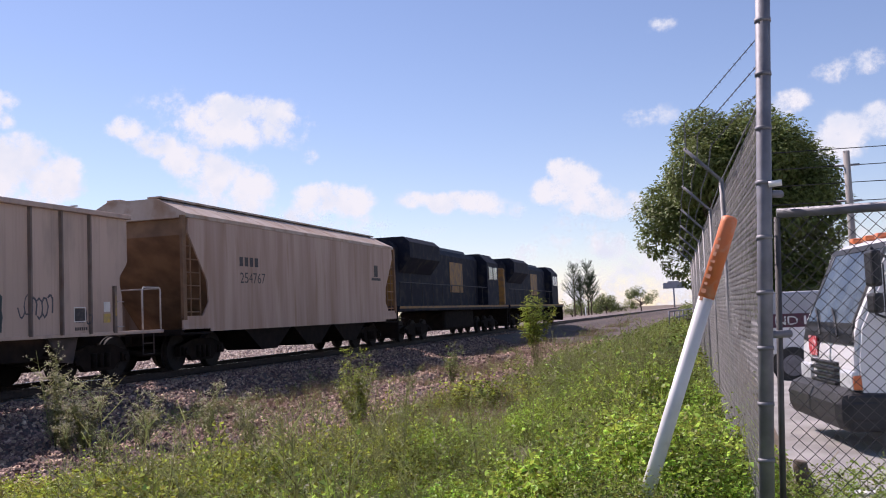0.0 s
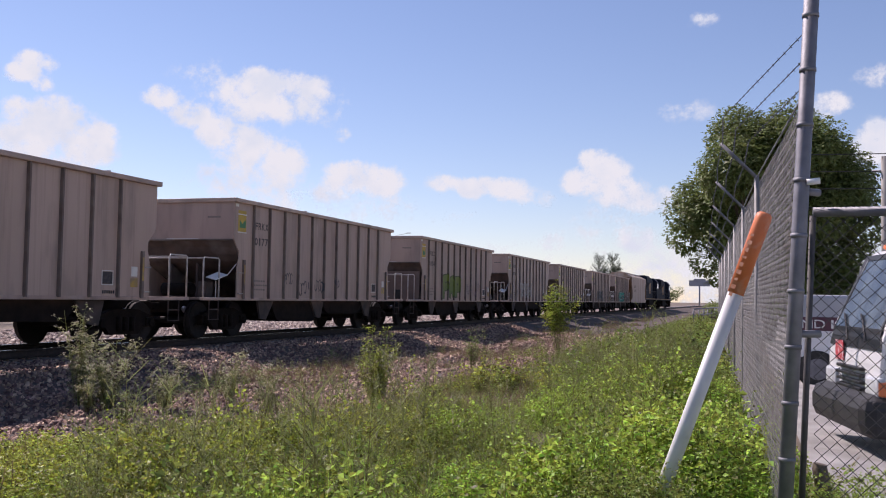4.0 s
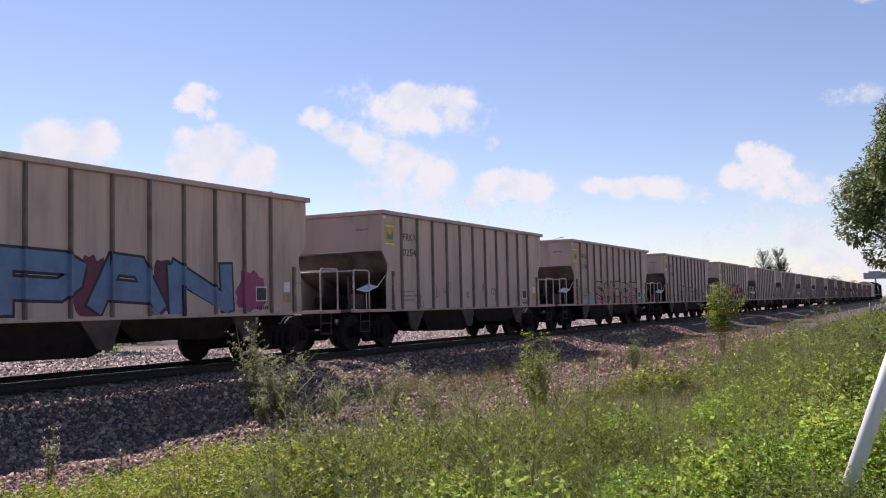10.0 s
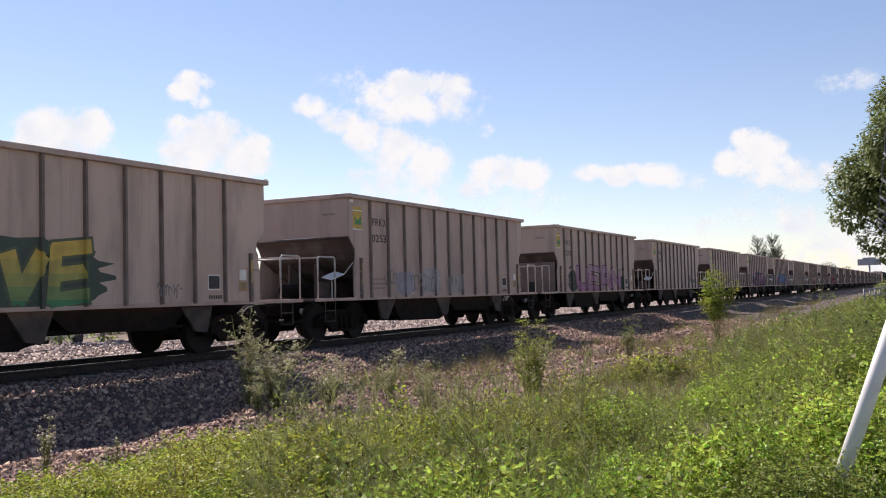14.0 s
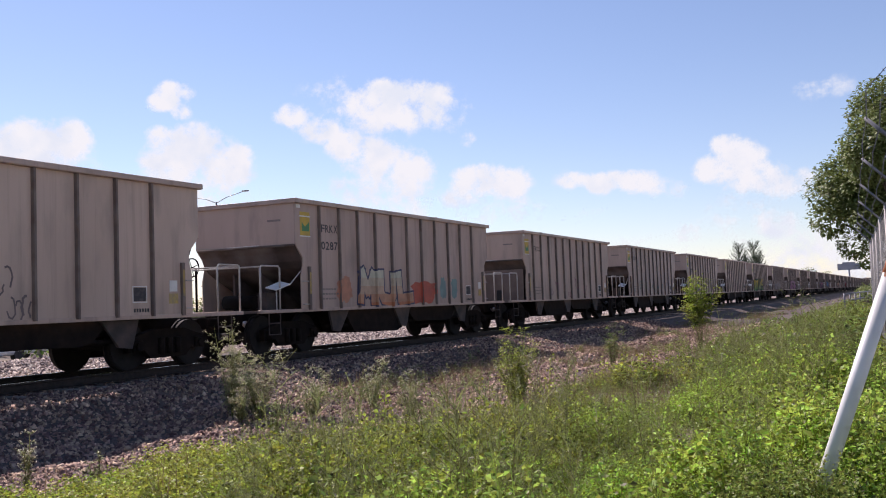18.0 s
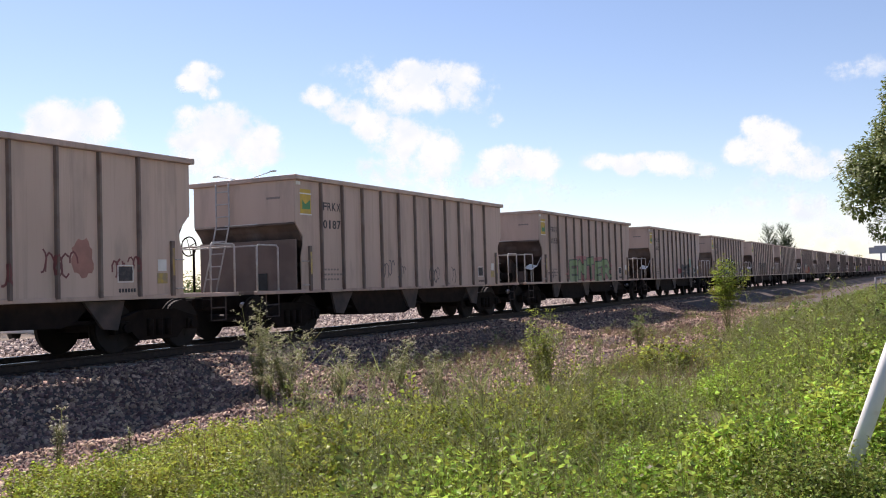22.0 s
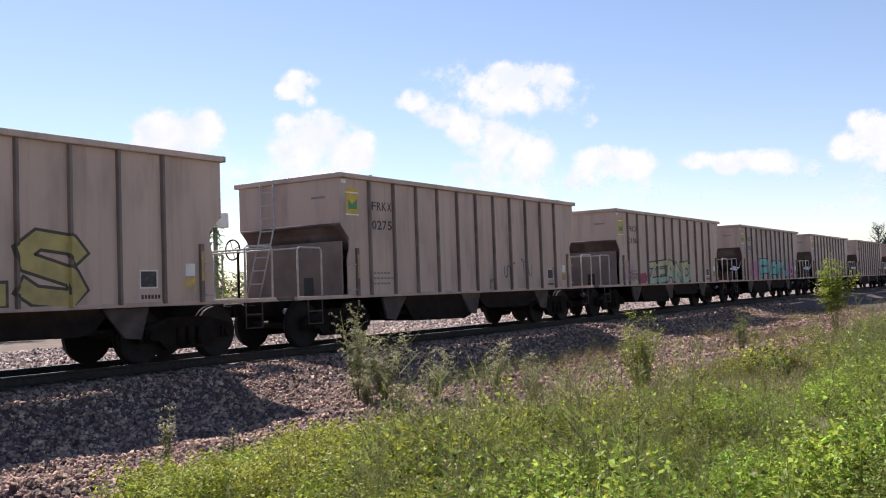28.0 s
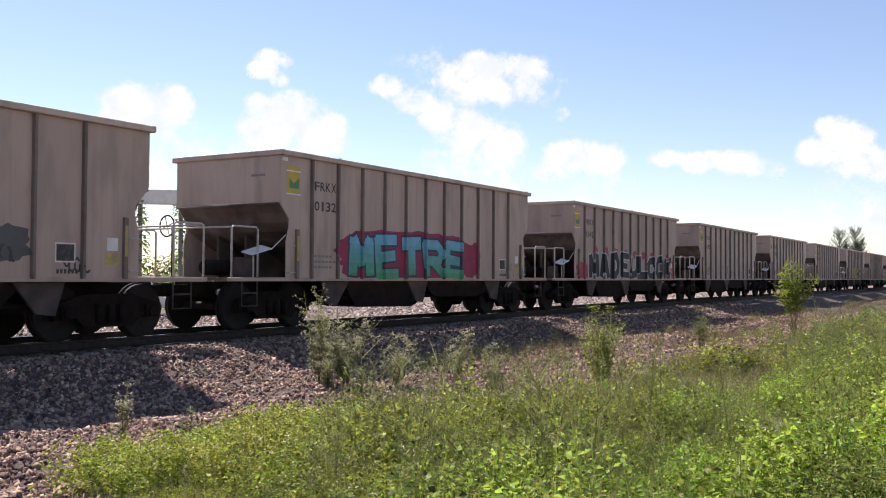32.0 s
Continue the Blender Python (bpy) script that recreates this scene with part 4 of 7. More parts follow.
tag(32, 0.04, 0.16, (0.22, 0.16, 0.16))
tag(35, 0.84, 0.95, (0.24, 0.26, 0.32))
tag(48, 0.76, 0.95, (0.36, 0.33, 0.26))
tag(49, 0.6, 0.95, (0.08, 0.07, 0.07))


def letter_wagons():
    for n, (car, _) in enumerate(CARS, 1):
        bm = letters(bmesh.new(), "FRKX", B0 + 1.10, B0 + 1.88, 3.00, 3.20, X0, 0.02)
        part("reporting_mark", bm, M_INK, car, "black stencilled letters")
        if n in NUMBERS:
            bm = letters(bmesh.new(), NUMBERS[n], B0 + 1.10, B0 + 1.88, 2.56, 2.77, X0, 0.02)
            part("wagon_number", bm, M_INK, car, "black stencilled number")
        bm = box(bmesh.new(), 0.72, 1.12, B0 - 0.004, B0 - 0.002, 3.24, 3.29)
        part("end_marking", bm, M_FAINT, car)
        for a, b, z0, z1, col in PATCHES.get(n, ()):
            painting(car, "paint_patch", blob(bmesh.new(), B0 + a * BODY_L, B0 + b * BODY_L, z0, z1, X0 - 0.001, n + int(a * 100), 26, 0.22), [col], 0, "loose patch of sprayed paint")
        if n in PIECES:
            word, a, b, z0, z1, fills, line, halo = PIECES[n]
            y0, y1 = B0 + a * BODY_L, B0 + b * BODY_L
            if halo:
                painting(car, "graffiti_halo", blob(bmesh.new(), y0 - 0.45, y1 + 0.4, z0 - 0.1, z1 + 0.13, X0 + 0.001, n, 60, 0.09), [halo], 0, "sprayed halo of colour")
            sprayed_word(car, word, y0, y1, z0, z1, fills, line, n)
        if n in TAGS:
            a, b, col = TAGS[n]
            scribble = painting(car, "graffiti_tag", scrawl(bmesh.new(), B0 + a * BODY_L, B0 + b * BODY_L, 1.25, 1.75, X0 + 0.002, n, strokes=int(6 + (b - a) * 30)), [tuple(0.6 * c for c in col)], 0, "scrawled graffiti tags")
            tagged(scribble, kind="stuff")


letter_wagons()


# ---- covered hopper and locomotives at the head of the train ----
M_COVERED = mat("pale_tan_paint", (0.50, 0.36, 0.29), 0.6, color2=(0.38, 0.25, 0.185), scale=0.9, stretch=(1, 2.5, 0.25), dirt=(0.30, 0.17, 0.09), dirt_scale=1.4, dirt_at=(0.56, 0.8), bump=0.1, bump_scale=4, streak=(0.36, 0.20, 0.12))
M_COVROOF = mat("roof_pale", (0.52, 0.43, 0.36), 0.6, color2=(0.40, 0.29, 0.21), scale=1.5, dirt=(0.32, 0.19, 0.11), dirt_scale=2.0)
M_RUST = mat("rusty_tan_steel", (0.26, 0.15, 0.08), 0.85, color2=(0.16, 0.09, 0.05), scale=2, bump=0.2)
M_BLUE = mat("dark_blue_paint", (0.010, 0.012, 0.024), 0.75, spec=0.2, color2=(0.013, 0.017, 0.03), scale=2, dirt=(0.05, 0.045, 0.04), dirt_scale=2)
M_LOCOY = mat("locomotive_yellow", (0.30, 0.15, 0.025), 0.6, color2=(0.20, 0.10, 0.025), scale=3, dirt=(0.12, 0.08, 0.05), dirt_scale=3)
M_LOCOROOF = mat("locomotive_roof_black", (0.03, 0.03, 0.034), 0.6, color2=(0.06, 0.055, 0.05), scale=3)


def build_covered():
    car = thing("covered_hopper", "dirty pale-tan covered hopper wagon with rust streaks, rolling on the track", "freight wagon")
    h, hw = 8.05, 1.6
    o = [(-h + 0.35, 4.0), (-h + 0.3, 3.55), (-h + 1.2, 2.3), (-h + 1.25, 1.75), (-h + 0.95, 1.4), (-h, 1.4), (-h, 0.98)]
    for s in (1, -1):
        part("side_wall", plate(bmesh.new(), o + [(-y, z) for y, z in reversed(o)], s * hw, s * (hw - 0.04)), M_COVERED, car, "pale tan side with rusty streaks")
        bm = bmesh.new()
        for k in range(9):
            y = -h + 1.0 + k * 1.76
            tube(bm, [(s * (hw + 0.01), y, 4.02), (s * 0.72, y, 4.48)], 0.035, 5)
        part("roof_seam", bm, M_COVROOF, car)
        for e in (1, -1):
            bm = bmesh.new()
            box(bm, s * (hw - 0.06), s * (hw + 0.02), e * (h - 0.16), e * h, 1.3, 3.98)
            part("corner_post", bm, M_RUST, car)
            bm = bmesh.new()
            for x in (0.3, 0.75):
                tube(bm, [(s * (hw - 0.05), e * (h - x - 0.15), 1.35), (s * (hw - 0.05), e * (h - x - 0.15), 3.4)], 0.022, 5)
            for k in range(6):
                tube(bm, [(s * (hw - 0.05), e * (h - 0.2), 1.5 + 0.34 * k), (s * (hw - 0.05), e * (h - 0.9), 1.5 + 0.34 * k)], 0.018, 5)
            part("side_ladder", bm, M_RUST, car)
    bm = profile(bmesh.new(), [(-hw - 0.03, 3.94), (-hw - 0.03, 4.04), (-0.75, 4.48), (0.75, 4.48), (hw + 0.03, 4.04), (hw + 0.03, 3.94)], -h + 0.2, h - 0.2)
    part("roof", bm, M_COVROOF, car, "sunlit pale sloping roof")
    bm = bmesh.new()
    for x in (-0.62, 0.62):
        box(bm, x - 0.2, x + 0.2, -h + 0.3, h - 0.3, 4.50, 4.55)
    part("running_board", bm, M_COVROOF, car, "rusty roof walkway")
    for k in range(5):
        bm = bmesh.new()
        box(bm, -0.35, 0.35, -6.5 + k * 3.0, -4.9 + k * 3.0, 4.48, 4.66, 0.04)
        part("roof_hatch", bm, M_COVROOF, car)
    for e in (1, -1):
        bm = bmesh.new()
        plate(bm, [(e * (h - 0.35), 3.98), (e * (h - 0.3), 3.5), (e * (h - 2.7), 1.05), (e * (h - 2.75), 1.1), (e * (h - 0.4), 3.5)], -hw + 0.05, hw - 0.05)
        part("end_slope", bm, M_RUST, car, "rust-yellow sloping end")
        bm = bmesh.new()
        box(bm, -hw, hw, e * (h - 1.3), e * (h + 0.1), 0.92, 1.06)
        part("end_platform", bm, M_UNDER, car)
        coupler(car, e * 7.9, e)
        truck(car, e * 6.3)
    bm = bmesh.new()
    box(bm, -0.3, 0.3, -h, h, 0.68, 0.98)
    part("centre_sill", bm, M_UNDER, car)
    for y in (-3.2, 0, 3.2):
        bm = bmesh.new()
        for a, b in ((-1.5, -0.32), (0.32, 1.5)):
            plate(bm, [(y - 1.5, 0.98), (y - 0.5, 0.36), (y + 0.5, 0.36), (y + 1.5, 0.98)], a, b)
        part("discharge_hopper", bm, M_UNDER, car)
    bm = letters(bmesh.new(), "254767", -5.1, -3.55, 2.3, 2.6, hw + 0.004)
    part("wagon_number", bm, M_INK, car, "black stencilled number")
    bm = bmesh.new()
    for k in range(4):
        box(bm, hw + 0.003, hw + 0.006, -5.1 + 0.3 * k, -4.9 + 0.3 * k, 2.78, 3.04)
    part("reporting_mark", bm, M_INK, car)
    bm = bmesh.new()
    box(bm, hw + 0.003, hw + 0.006, 5.6, 6.0, 2.75, 3.2)
    box(bm, hw + 0.003, hw + 0.006, 5.3, 6.3, 2.6, 2.7)
    part("dark_emblem", bm, M_INK, car)
    return car


def build_loco():
    lo = thing("diesel_locomotive", "dark blue diesel locomotive with yellow trim, pulling the train", "locomotive", "locomotives of the train")
    h = 10.5
    bm = bmesh.new()
    box(bm, -1.5, 1.5, -h, h, 1.36, 1.6, 0.03)
    part("deck_frame", bm, M_BLUE, lo)
    for s in (1, -1):
        bm = bmesh.new()
        box(bm, s * 1.5, s * 1.512, -h, h, 1.48, 1.58)
        part("deck_stripe", bm, M_LOCOY, lo, "yellow stripe along the deck")
        bm = bmesh.new()
        tube(bm, [(s * 1.44, -h + 0.2, 2.62), (s * 1.44, 5.6, 2.62)], 0.02, 5)
        for k in range(11):
            y = -h + 0.25 + k * 1.6
            tube(bm, [(s * 1.44, y, 1.6), (s * 1.44, y, 2.62)], 0.018, 5)
        part("walkway_rail", bm, M_LOCOROOF, lo)
    bm = profile(bmesh.new(), [(-0.95, 1.6), (-0.95, 4.2), (-0.75, 4.48), (0.75, 4.48), (0.95, 4.2), (0.95, 1.6)], -h + 1.0, 5.0)
    part("long_hood", bm, M_BLUE, lo, "dark blue engine hood")
    bm = profile(bmesh.new(), [(-1.0, 3.1), (-1.5, 3.75), (-1.5, 4.45), (-1.2, 4.7), (1.2, 4.7), (1.5, 4.45), (1.5, 3.75), (1.0, 3.1)], -h + 1.6, -h + 6.2)
    part("radiator_housing", bm, M_BLUE, lo, "flared radiator housing")
    bm = profile(bmesh.new(), [(-0.7, 4.48), (-0.6, 4.66), (0.6, 4.66), (0.7, 4.48)], -h + 6.6, 3.4)
    part("roof_fans", bm, M_LOCOROOF, lo)
    bm = bmesh.new()
    box(bm, -0.96, 0.96, -h + 0.75, -h + 1.15, 1.6, 4.0, 0.08)
    part("rear_hood_end", bm, M_LOCOY, lo, "yellow rear end of the hood")
    bm = bmesh.new()
    box(bm, 0.952, 0.965, -0.8, 1.7, 2.3, 3.9)
    part("yellow_panel", bm, M_LOCOY, lo, "faded yellow panel on the hood")
    bm = profile(bmesh.new(), [(-1.5, 1.6), (-1.5, 4.1), (-1.0, 4.62), (1.0, 4.62), (1.5, 4.1), (1.5, 1.6)], 5.2, 8.0)
    cab = part("cab", bm, M_BLUE, lo, "dark blue driver's cab")
    for s in (1, -1):
        for k in range(2):
            bm = bmesh.new()
            box(bm, s * 1.5, s * 1.52, 5.6 + k * 1.1, 6.5 + k * 1.1, 3.1, 3.85, 0.01)
            part("cab_window", bm, M_GLASS, cab)
    bm = plate(bmesh.new(), [(8.0, 1.6), (8.0, 3.3), (9.3, 2.95), (9.55, 2.7), (9.55, 1.6)], -1.0, 1.0)
    part("nose", bm, M_LOCOY, lo, "yellow front nose")
    bm = bmesh.new()
    box(bm, -1.2, 1.2, -2.9, 2.9, 0.35, 1.36, 0.15)
    part("fuel_tank", bm, M_UNDER, lo)
    for e in (1, -1):
        truck(lo, e * 6.9, (-1.7, 0, 1.7), ME_FRAME3)
        coupler(lo, e * 10.3, e)
        bm = bmesh.new()
        box(bm, -1.4, 1.4, e * (h - 0.05), e * (h + 0.05), 0.25, 1.4)
        part("pilot_plate", bm, M_UNDER, lo)
        for s in (1, -1):
            bm = bmesh.new()
            for k in range(4):
                box(bm, s * 1.1, s * 1.5, e * (h - 0.55), e * (h - 0.15), 0.45 + 0.3 * k, 0.48 + 0.3 * k)
            part("step_well", bm, M_UNDER, lo)
    return lo


CARS.append((build_covered(), 21.8))
LOCO = build_loco()
CARS.append((LOCO, 41.1))
CARS.append((copy_thing(LOCO, Matrix()), 62.7))


# ---- fence, gate and marker post ----
FX, FY, FSLOPE = 0.215, 5.2, -0.047      # where the gate post stands and how the fence runs


def lean(z):
    """The gate post leans towards the yard."""
    return 0.147 + 0.0535 * z


def fence_x(y):
    return FX + (y - FY) * FSLOPE


def wire_mesh(bm_v, bm_f, p0, along, length, z0, z1, pitch=0.074, r=0.0019):
    """Chain-link: zigzag wires, three-sided, into plain lists."""
    n = int(length / (pitch / 2))
    m = int((z1 - z0) / (pitch / 2))
    along = np.array([*along, 0.0])
    cross = np.array([-along[1], along[0], 0.0])
    for i in range(n):
        pts = []
        for j in range(m + 1):
            u = (i + (1.02 if (i + j) % 2 else -0.02)) * pitch / 2
            pts.append(np.array([p0[0], p0[1], z0 + j * pitch / 2]) + along * u + cross * (0.003 if j % 2 else -0.003))
        b = len(bm_v)
        for p in pts:
            bm_v.extend([p + cross * r * 1.6, p - cross * r * 0.8 + along * r * 1.4, p - cross * r * 0.8 - along * r * 1.4])
        for j in range(m):
            for k in range(3):
                a0, a1 = b + j * 3 + k, b + j * 3 + (k + 1) % 3
                bm_f.append((a0, a1, a1 + 3, a0 + 3))


FENCE_POSTS = (8.8, 11.6, 14.5, 17.4, 20.3, 23.2, 26.1)


def build_fence():
    fence = thing("chain_link_fence", "galvanised chain-link fence with leaning barbed-wire arms along the weedy bank", "fence")
    d = np.array([FSLOPE, 1.0])
    d = d / np.linalg.norm(d)
    v, f = [], []
    wire_mesh(v, f, (FX, FY, 0), d, 9.0, -0.25, 2.28, r=0.0012)
    wire_mesh(v, f, (fence_x(FY + 9.0), FY + 9.0, 0), d, 14.0, -0.25, 2.28, 0.11, 0.0009)
    v = np.array(v)
    v[:, 0] += 0.0535 * (v[:, 2] - 1.2) * np.clip(1 - (v[:, 1] - FY) / 8, 0, 1)     # the mesh leans with the gate post
    me = from_arrays("wire_mesh", v, np.array(f), M_FENCEWIRE)
    tagged(part("wire_mesh", me, None, fence, "diamond wire mesh"), kind="stuff")
    bm = tube(bmesh.new(), [(lean(-0.6), FY, -0.6), (lean(3.4), FY, 3.4)], 0.0385, 16)
    post = part("gate_post", bm, M_GALV, fence, "thick round grey steel gate post")
    for z in [0.05 + 0.29 * k for k in range(11)]:
        part("tension_band", tube(bmesh.new(), [(lean(z), FY, z), (lean(z), FY, z + 0.022)], 0.043, 16), M_GALV, post)
    for y in FENCE_POSTS:
        x = fence_x(y)
        p = part("line_post", tube(bmesh.new(), [(x, y, -0.6), (x, y, 2.30)], 0.022, 10), M_FENCEWIRE, fence)
        part("barb_arm", tube(bmesh.new(), [(x, y, 2.28), (x - 0.31, y, 2.60)], 0.018, 6), M_GALV, p, "leaning steel barbed-wire arm")
    bm = tube(bmesh.new(), [(lean(2.28), FY, 2.28), (fence_x(8.8), 8.8, 2.28), (fence_x(28), 28, 2.28)], 0.006, 5)
    part("tension_wire", bm, M_GALV, fence)
    for k in range(3):
        pts = [(lean(2.4), FY, 2.32 + 0.14 * k)]
        for y in FENCE_POSTS:
            x = fence_x(y)
            g = 0.35 + 0.3 * k
            pts += [(x - 0.31 * g + 0.04, y - 1.4, 2.265 + 0.32 * g), (x - 0.31 * g, y, 2.28 + 0.32 * g)]
        w = part("barbed_wire", tube(bmesh.new(), pts, 0.0035, 4), M_GALV, fence, "thin barbed wire")
        bm = bmesh.new()
        for a, b in zip(pts, pts[1:]):
            a, b = Vector(a), Vector(b)
            n = int((b - a).length / 0.13)
            for i in range(n):
                q = a.lerp(b, (i + 0.5) / n)
                tube(bm, [q + Vector((0.006, 0.002, 0.010)), q - Vector((0.006, 0.002, 0.010))], 0.0026, 3, caps=False)
                tube(bm, [q + Vector((-0.006, 0.006, 0.009)), q - Vector((-0.006, 0.006, 0.009))], 0.0026, 3, caps=False)
        tagged(part("wire_barb", bm, M_GALV, w), kind="stuff")


def build_gate():
    gate = thing("chain_link_gate", "steel-framed chain-link gate hung on the grey post", "gate")
    x0, x1, y = 0.30, 3.4, FY + 0.08
    for pts in ([(x0 - 0.08, y, -0.3), (x0, y, 1.62)], [(x1, y, -0.3), (x1, y, 1.62)]):
        part("gate_stile", tube(bmesh.new(), pts, 0.017, 10), M_GATEWIRE, gate)
    for z in (1.64, -0.28):
        part("gate_rail", tube(bmesh.new(), [(x0, y, z), (x1, y, z)], 0.026, 10), M_GALV, gate, "grey steel gate rail")
    v, f = [], []
    wire_mesh(v, f, (x0, y, 0), np.array([1.0, 0.0]), x1 - x0, -0.26, 1.70)
    tagged(part("wire_mesh", from_arrays("wire_mesh", np.array(v), np.array(f), M_GATEWIRE), None, gate, "diamond wire mesh"), kind="stuff")
    for z in (1.74, 1.0):
        bm = bmesh.new()
        tube(bm, [(lean(z), FY, z), (x0 + 0.03, y - 0.02, z)], 0.02, 8)
        part("gate_hinge", bm, M_GALV, gate)
    bm = bmesh.new()
    tube(bm, [(lean(1.8) + 0.02, FY - 0.045, 1.785), (lean(1.8) + 0.085, FY - 0.045, 1.79)], 0.017, 10)
    part("white_cap", bm, M_WHITE, gate, "short white pipe stub")


M_FADEDINK = mat("faded_print", (0.72, 0.36, 0.22), 0.6, color2=(0.5, 0.2, 0.1), scale=20)


def build_marker():
    mk = thing("pipeline_marker_post", "leaning white marker post with a faded orange top in weeds", "marker post")
    a, b = Vector((-0.65, 5.75, -0.35)), Vector((0.07, 5.70, 1.68))
    ax = (b - a).normalized()
    split = a.lerp(b, 0.778)
    part("white_shaft", tube(bmesh.new(), [a, split], 0.044, 20), M_WHITE, mk, "scuffed white plastic shaft")
    bm = tube(bmesh.new(), [split - ax * 0.02, b - ax * 0.04, b - ax * 0.015, b - ax * 0.003, b], 0.047, 20)
    for i, v in enumerate(bm.verts):
        ring = i // 20
        if ring >= 2:
            c = (b - ax * 0.015, b - ax * 0.003, b)[ring - 2]
            v.co = c + (v.co - c) * (0.93, 0.66, 0.25)[ring - 2]
    top = part("orange_cap", bm, M_ORANGE, mk, "faded orange plastic sleeve")
    side = Vector((-0.55, -0.84, 0)).normalized()
    up = ax
    across = up.cross(side).normalized()
    bm = bmesh.new()
    for k in range(9):
        c = b - ax * (0.14 + 0.045 * k) + side * 0.0475
        h = 0.012 if k % 3 else 0.007
        w = 0.016 if k % 2 else 0.011
        bm.faces.new([bm.verts.new(c + across * p + up * q) for p, q in ((-w, -h), (w, -h), (w, h), (-w, h))])
    part("faded_lettering", bm, M_FADEDINK, top)


build_fence()
build_gate()
build_marker()


def build_yard_litter():
    m = Matrix.Translation((0.50, 7.7, float(ground_z(0.5, 7.7))))
    bm = tube(bmesh.new(), [(0, 0, -0.1), (0.01, 0, 0.15), (-0.015, 0.01, 0.30), (-0.01, 0.01, 0.33)], 0.065, 9, 0.05)
    solo("wooden_stump", bm, M_BARK, "short dark rotten wooden post stump inside the gate", "stump", m=m)
    bm = bmesh.new()
    box(bm, -0.35, 0.4, -0.09, 0.1, 0.0, 0.03, 0.008)
    solo("scrap_board", bm, M_WHITE, "white scrap board lying on the yard ground", "board", m=Matrix.Translation((1.2, 8.3, float(ground_z(1.2, 8.3)))) @ Matrix.Rotation(0.25, 4, "Z"))
    bm = tube(bmesh.new(), [(0.3, 7.5, float(ground_z(0.3, 7.5))), (0.55, 7.9, -0.28), (0.85, 8.6, -0.12)], 0.009, 6, 0.005)
    solo("dry_stick", bm, M_DRYSTICK, "pale dry bent stick leaning in the yard", "stick", m=Matrix())


M_DRYSTICK = mat("pale_dry_wood", (0.45, 0.38, 0.28), 0.85, color2=(0.32, 0.26, 0.18), scale=12)
build_yard_litter()


# ---- parked trucks behind the gate ----
def build_truck():
    m = Matrix.Translation((1.22, 10.2, -0.45)) @ Matrix.Rotation(math.atan2(0.34, 1.95), 4, "Z")
    tr = thing("cab_over_truck", "white cab-over delivery truck with a black bumper, parked behind the gate", "truck", m=m)
    W = 2.0
    # x runs back from the front, y across
    cab = [(0.02, 0.55), (0.0, 0.95), (0.05, 1.33), (0.46, 2.18), (0.62, 2.26), (1.55, 2.26), (1.6, 2.1), (1.6, 0.55)]
    bm = bmesh.new()
    a = [bm.verts.new((x, 0, z)) for x, z in cab]
    b = [bm.verts.new((x, W, z)) for x, z in cab]
    bm.faces.new(a)
    bm.faces.new(b[::-1])
    for i in range(len(a)):
        j = (i + 1) % len(a)
        bm.faces.new((a[i], b[i], b[j], a[j]))
    bmesh.ops.recalc_face_normals(bm, faces=bm.faces[:])
    bmesh.ops.bevel(bm, geom=bm.edges[:], offset=0.05, segments=3, affect="EDGES")
    body = part("cab_body", bm, M_TRUCKWHITE, tr, "white painted cab")
    bm = bmesh.new()
    bm.faces.new([bm.verts.new(p) for p in ((0.045, 0.14, 1.35), (0.425, 0.2, 2.15), (0.425, W - 0.2, 2.15), (0.045, W - 0.14, 1.35))])
    part("windshield", bm, M_WIND, body, "sky-reflecting windshield")
    bm = bmesh.new()
    rim = [(0.03, 0.05, 1.14), (0.44, 0.10, 2.18), (0.44, W - 0.10, 2.18), (0.03, W - 0.05, 1.14)]
    hole = [(0.06, 0.16, 1.36), (0.42, 0.21, 2.12), (0.42, W - 0.21, 2.12), (0.06, W - 0.16, 1.36)]
    a, b = [[bm.verts.new((x - 0.018, y, z)) for x, y, z in q] for q in (rim, hole)]
    for k in range(4):
        bm.faces.new((a[k], a[(k + 1) % 4], b[(k + 1) % 4], b[k]))
    part("windshield_surround", bm, M_BLACK, body, "black windshield surround and cowl")
    for y in (0.5, 1.15):
        part("wiper", tube(bmesh.new(), [(-0.01, y, 1.22), (0.06, y + 0.3, 1.42), (0.1, y + 0.5, 1.5)], 0.012, 5), M_BLACK, body)
    bm = bmesh.new()
    bm.faces.new([bm.verts.new(p) for p in ((0.02, 0.12, 1.25), (0.05, 0.12, 1.36), (0.05, W - 0.12, 1.36), (0.02, W - 0.12, 1.25))])
    part("wiper_cowl", bm, M_BLACK, body)
    bm = bmesh.new()
    bm.faces.new([bm.verts.new(p) for p in ((0.45, -0.008, 1.25), (0.62, -0.008, 1.95), (1.4, -0.008, 1.95), (1.4, -0.008, 1.2), (0.6, -0.008, 1.2))])
    part("side_window", bm, M_BLACK, body, "dark side window")
    bm = bmesh.new()
    box(bm, 0.33, 0.345, -0.006, 0.0, 0.55, 1.95)
    box(bm, 1.45, 1.465, -0.006, 0.0, 0.55, 1.95)
    part("door_seam", bm, M_BLACK, body)
    bm = bmesh.new()
    box(bm, -0.2, 0.3, -0.06, W + 0.06, 0.27, 0.70, 0.14)
    box(bm, -0.10, 1.62, -0.05, 0.05, 0.28, 0.66, 0.04)
    part("bumper", bm, M_BUMPER, tr, "dark grey plastic front bumper")
    bm = bmesh.new()
    for k in range(4):
        box(bm, -0.05, 0.02, 0.55, W - 0.55, 0.70 + 0.07 * k, 0.735 + 0.07 * k, 0.01)
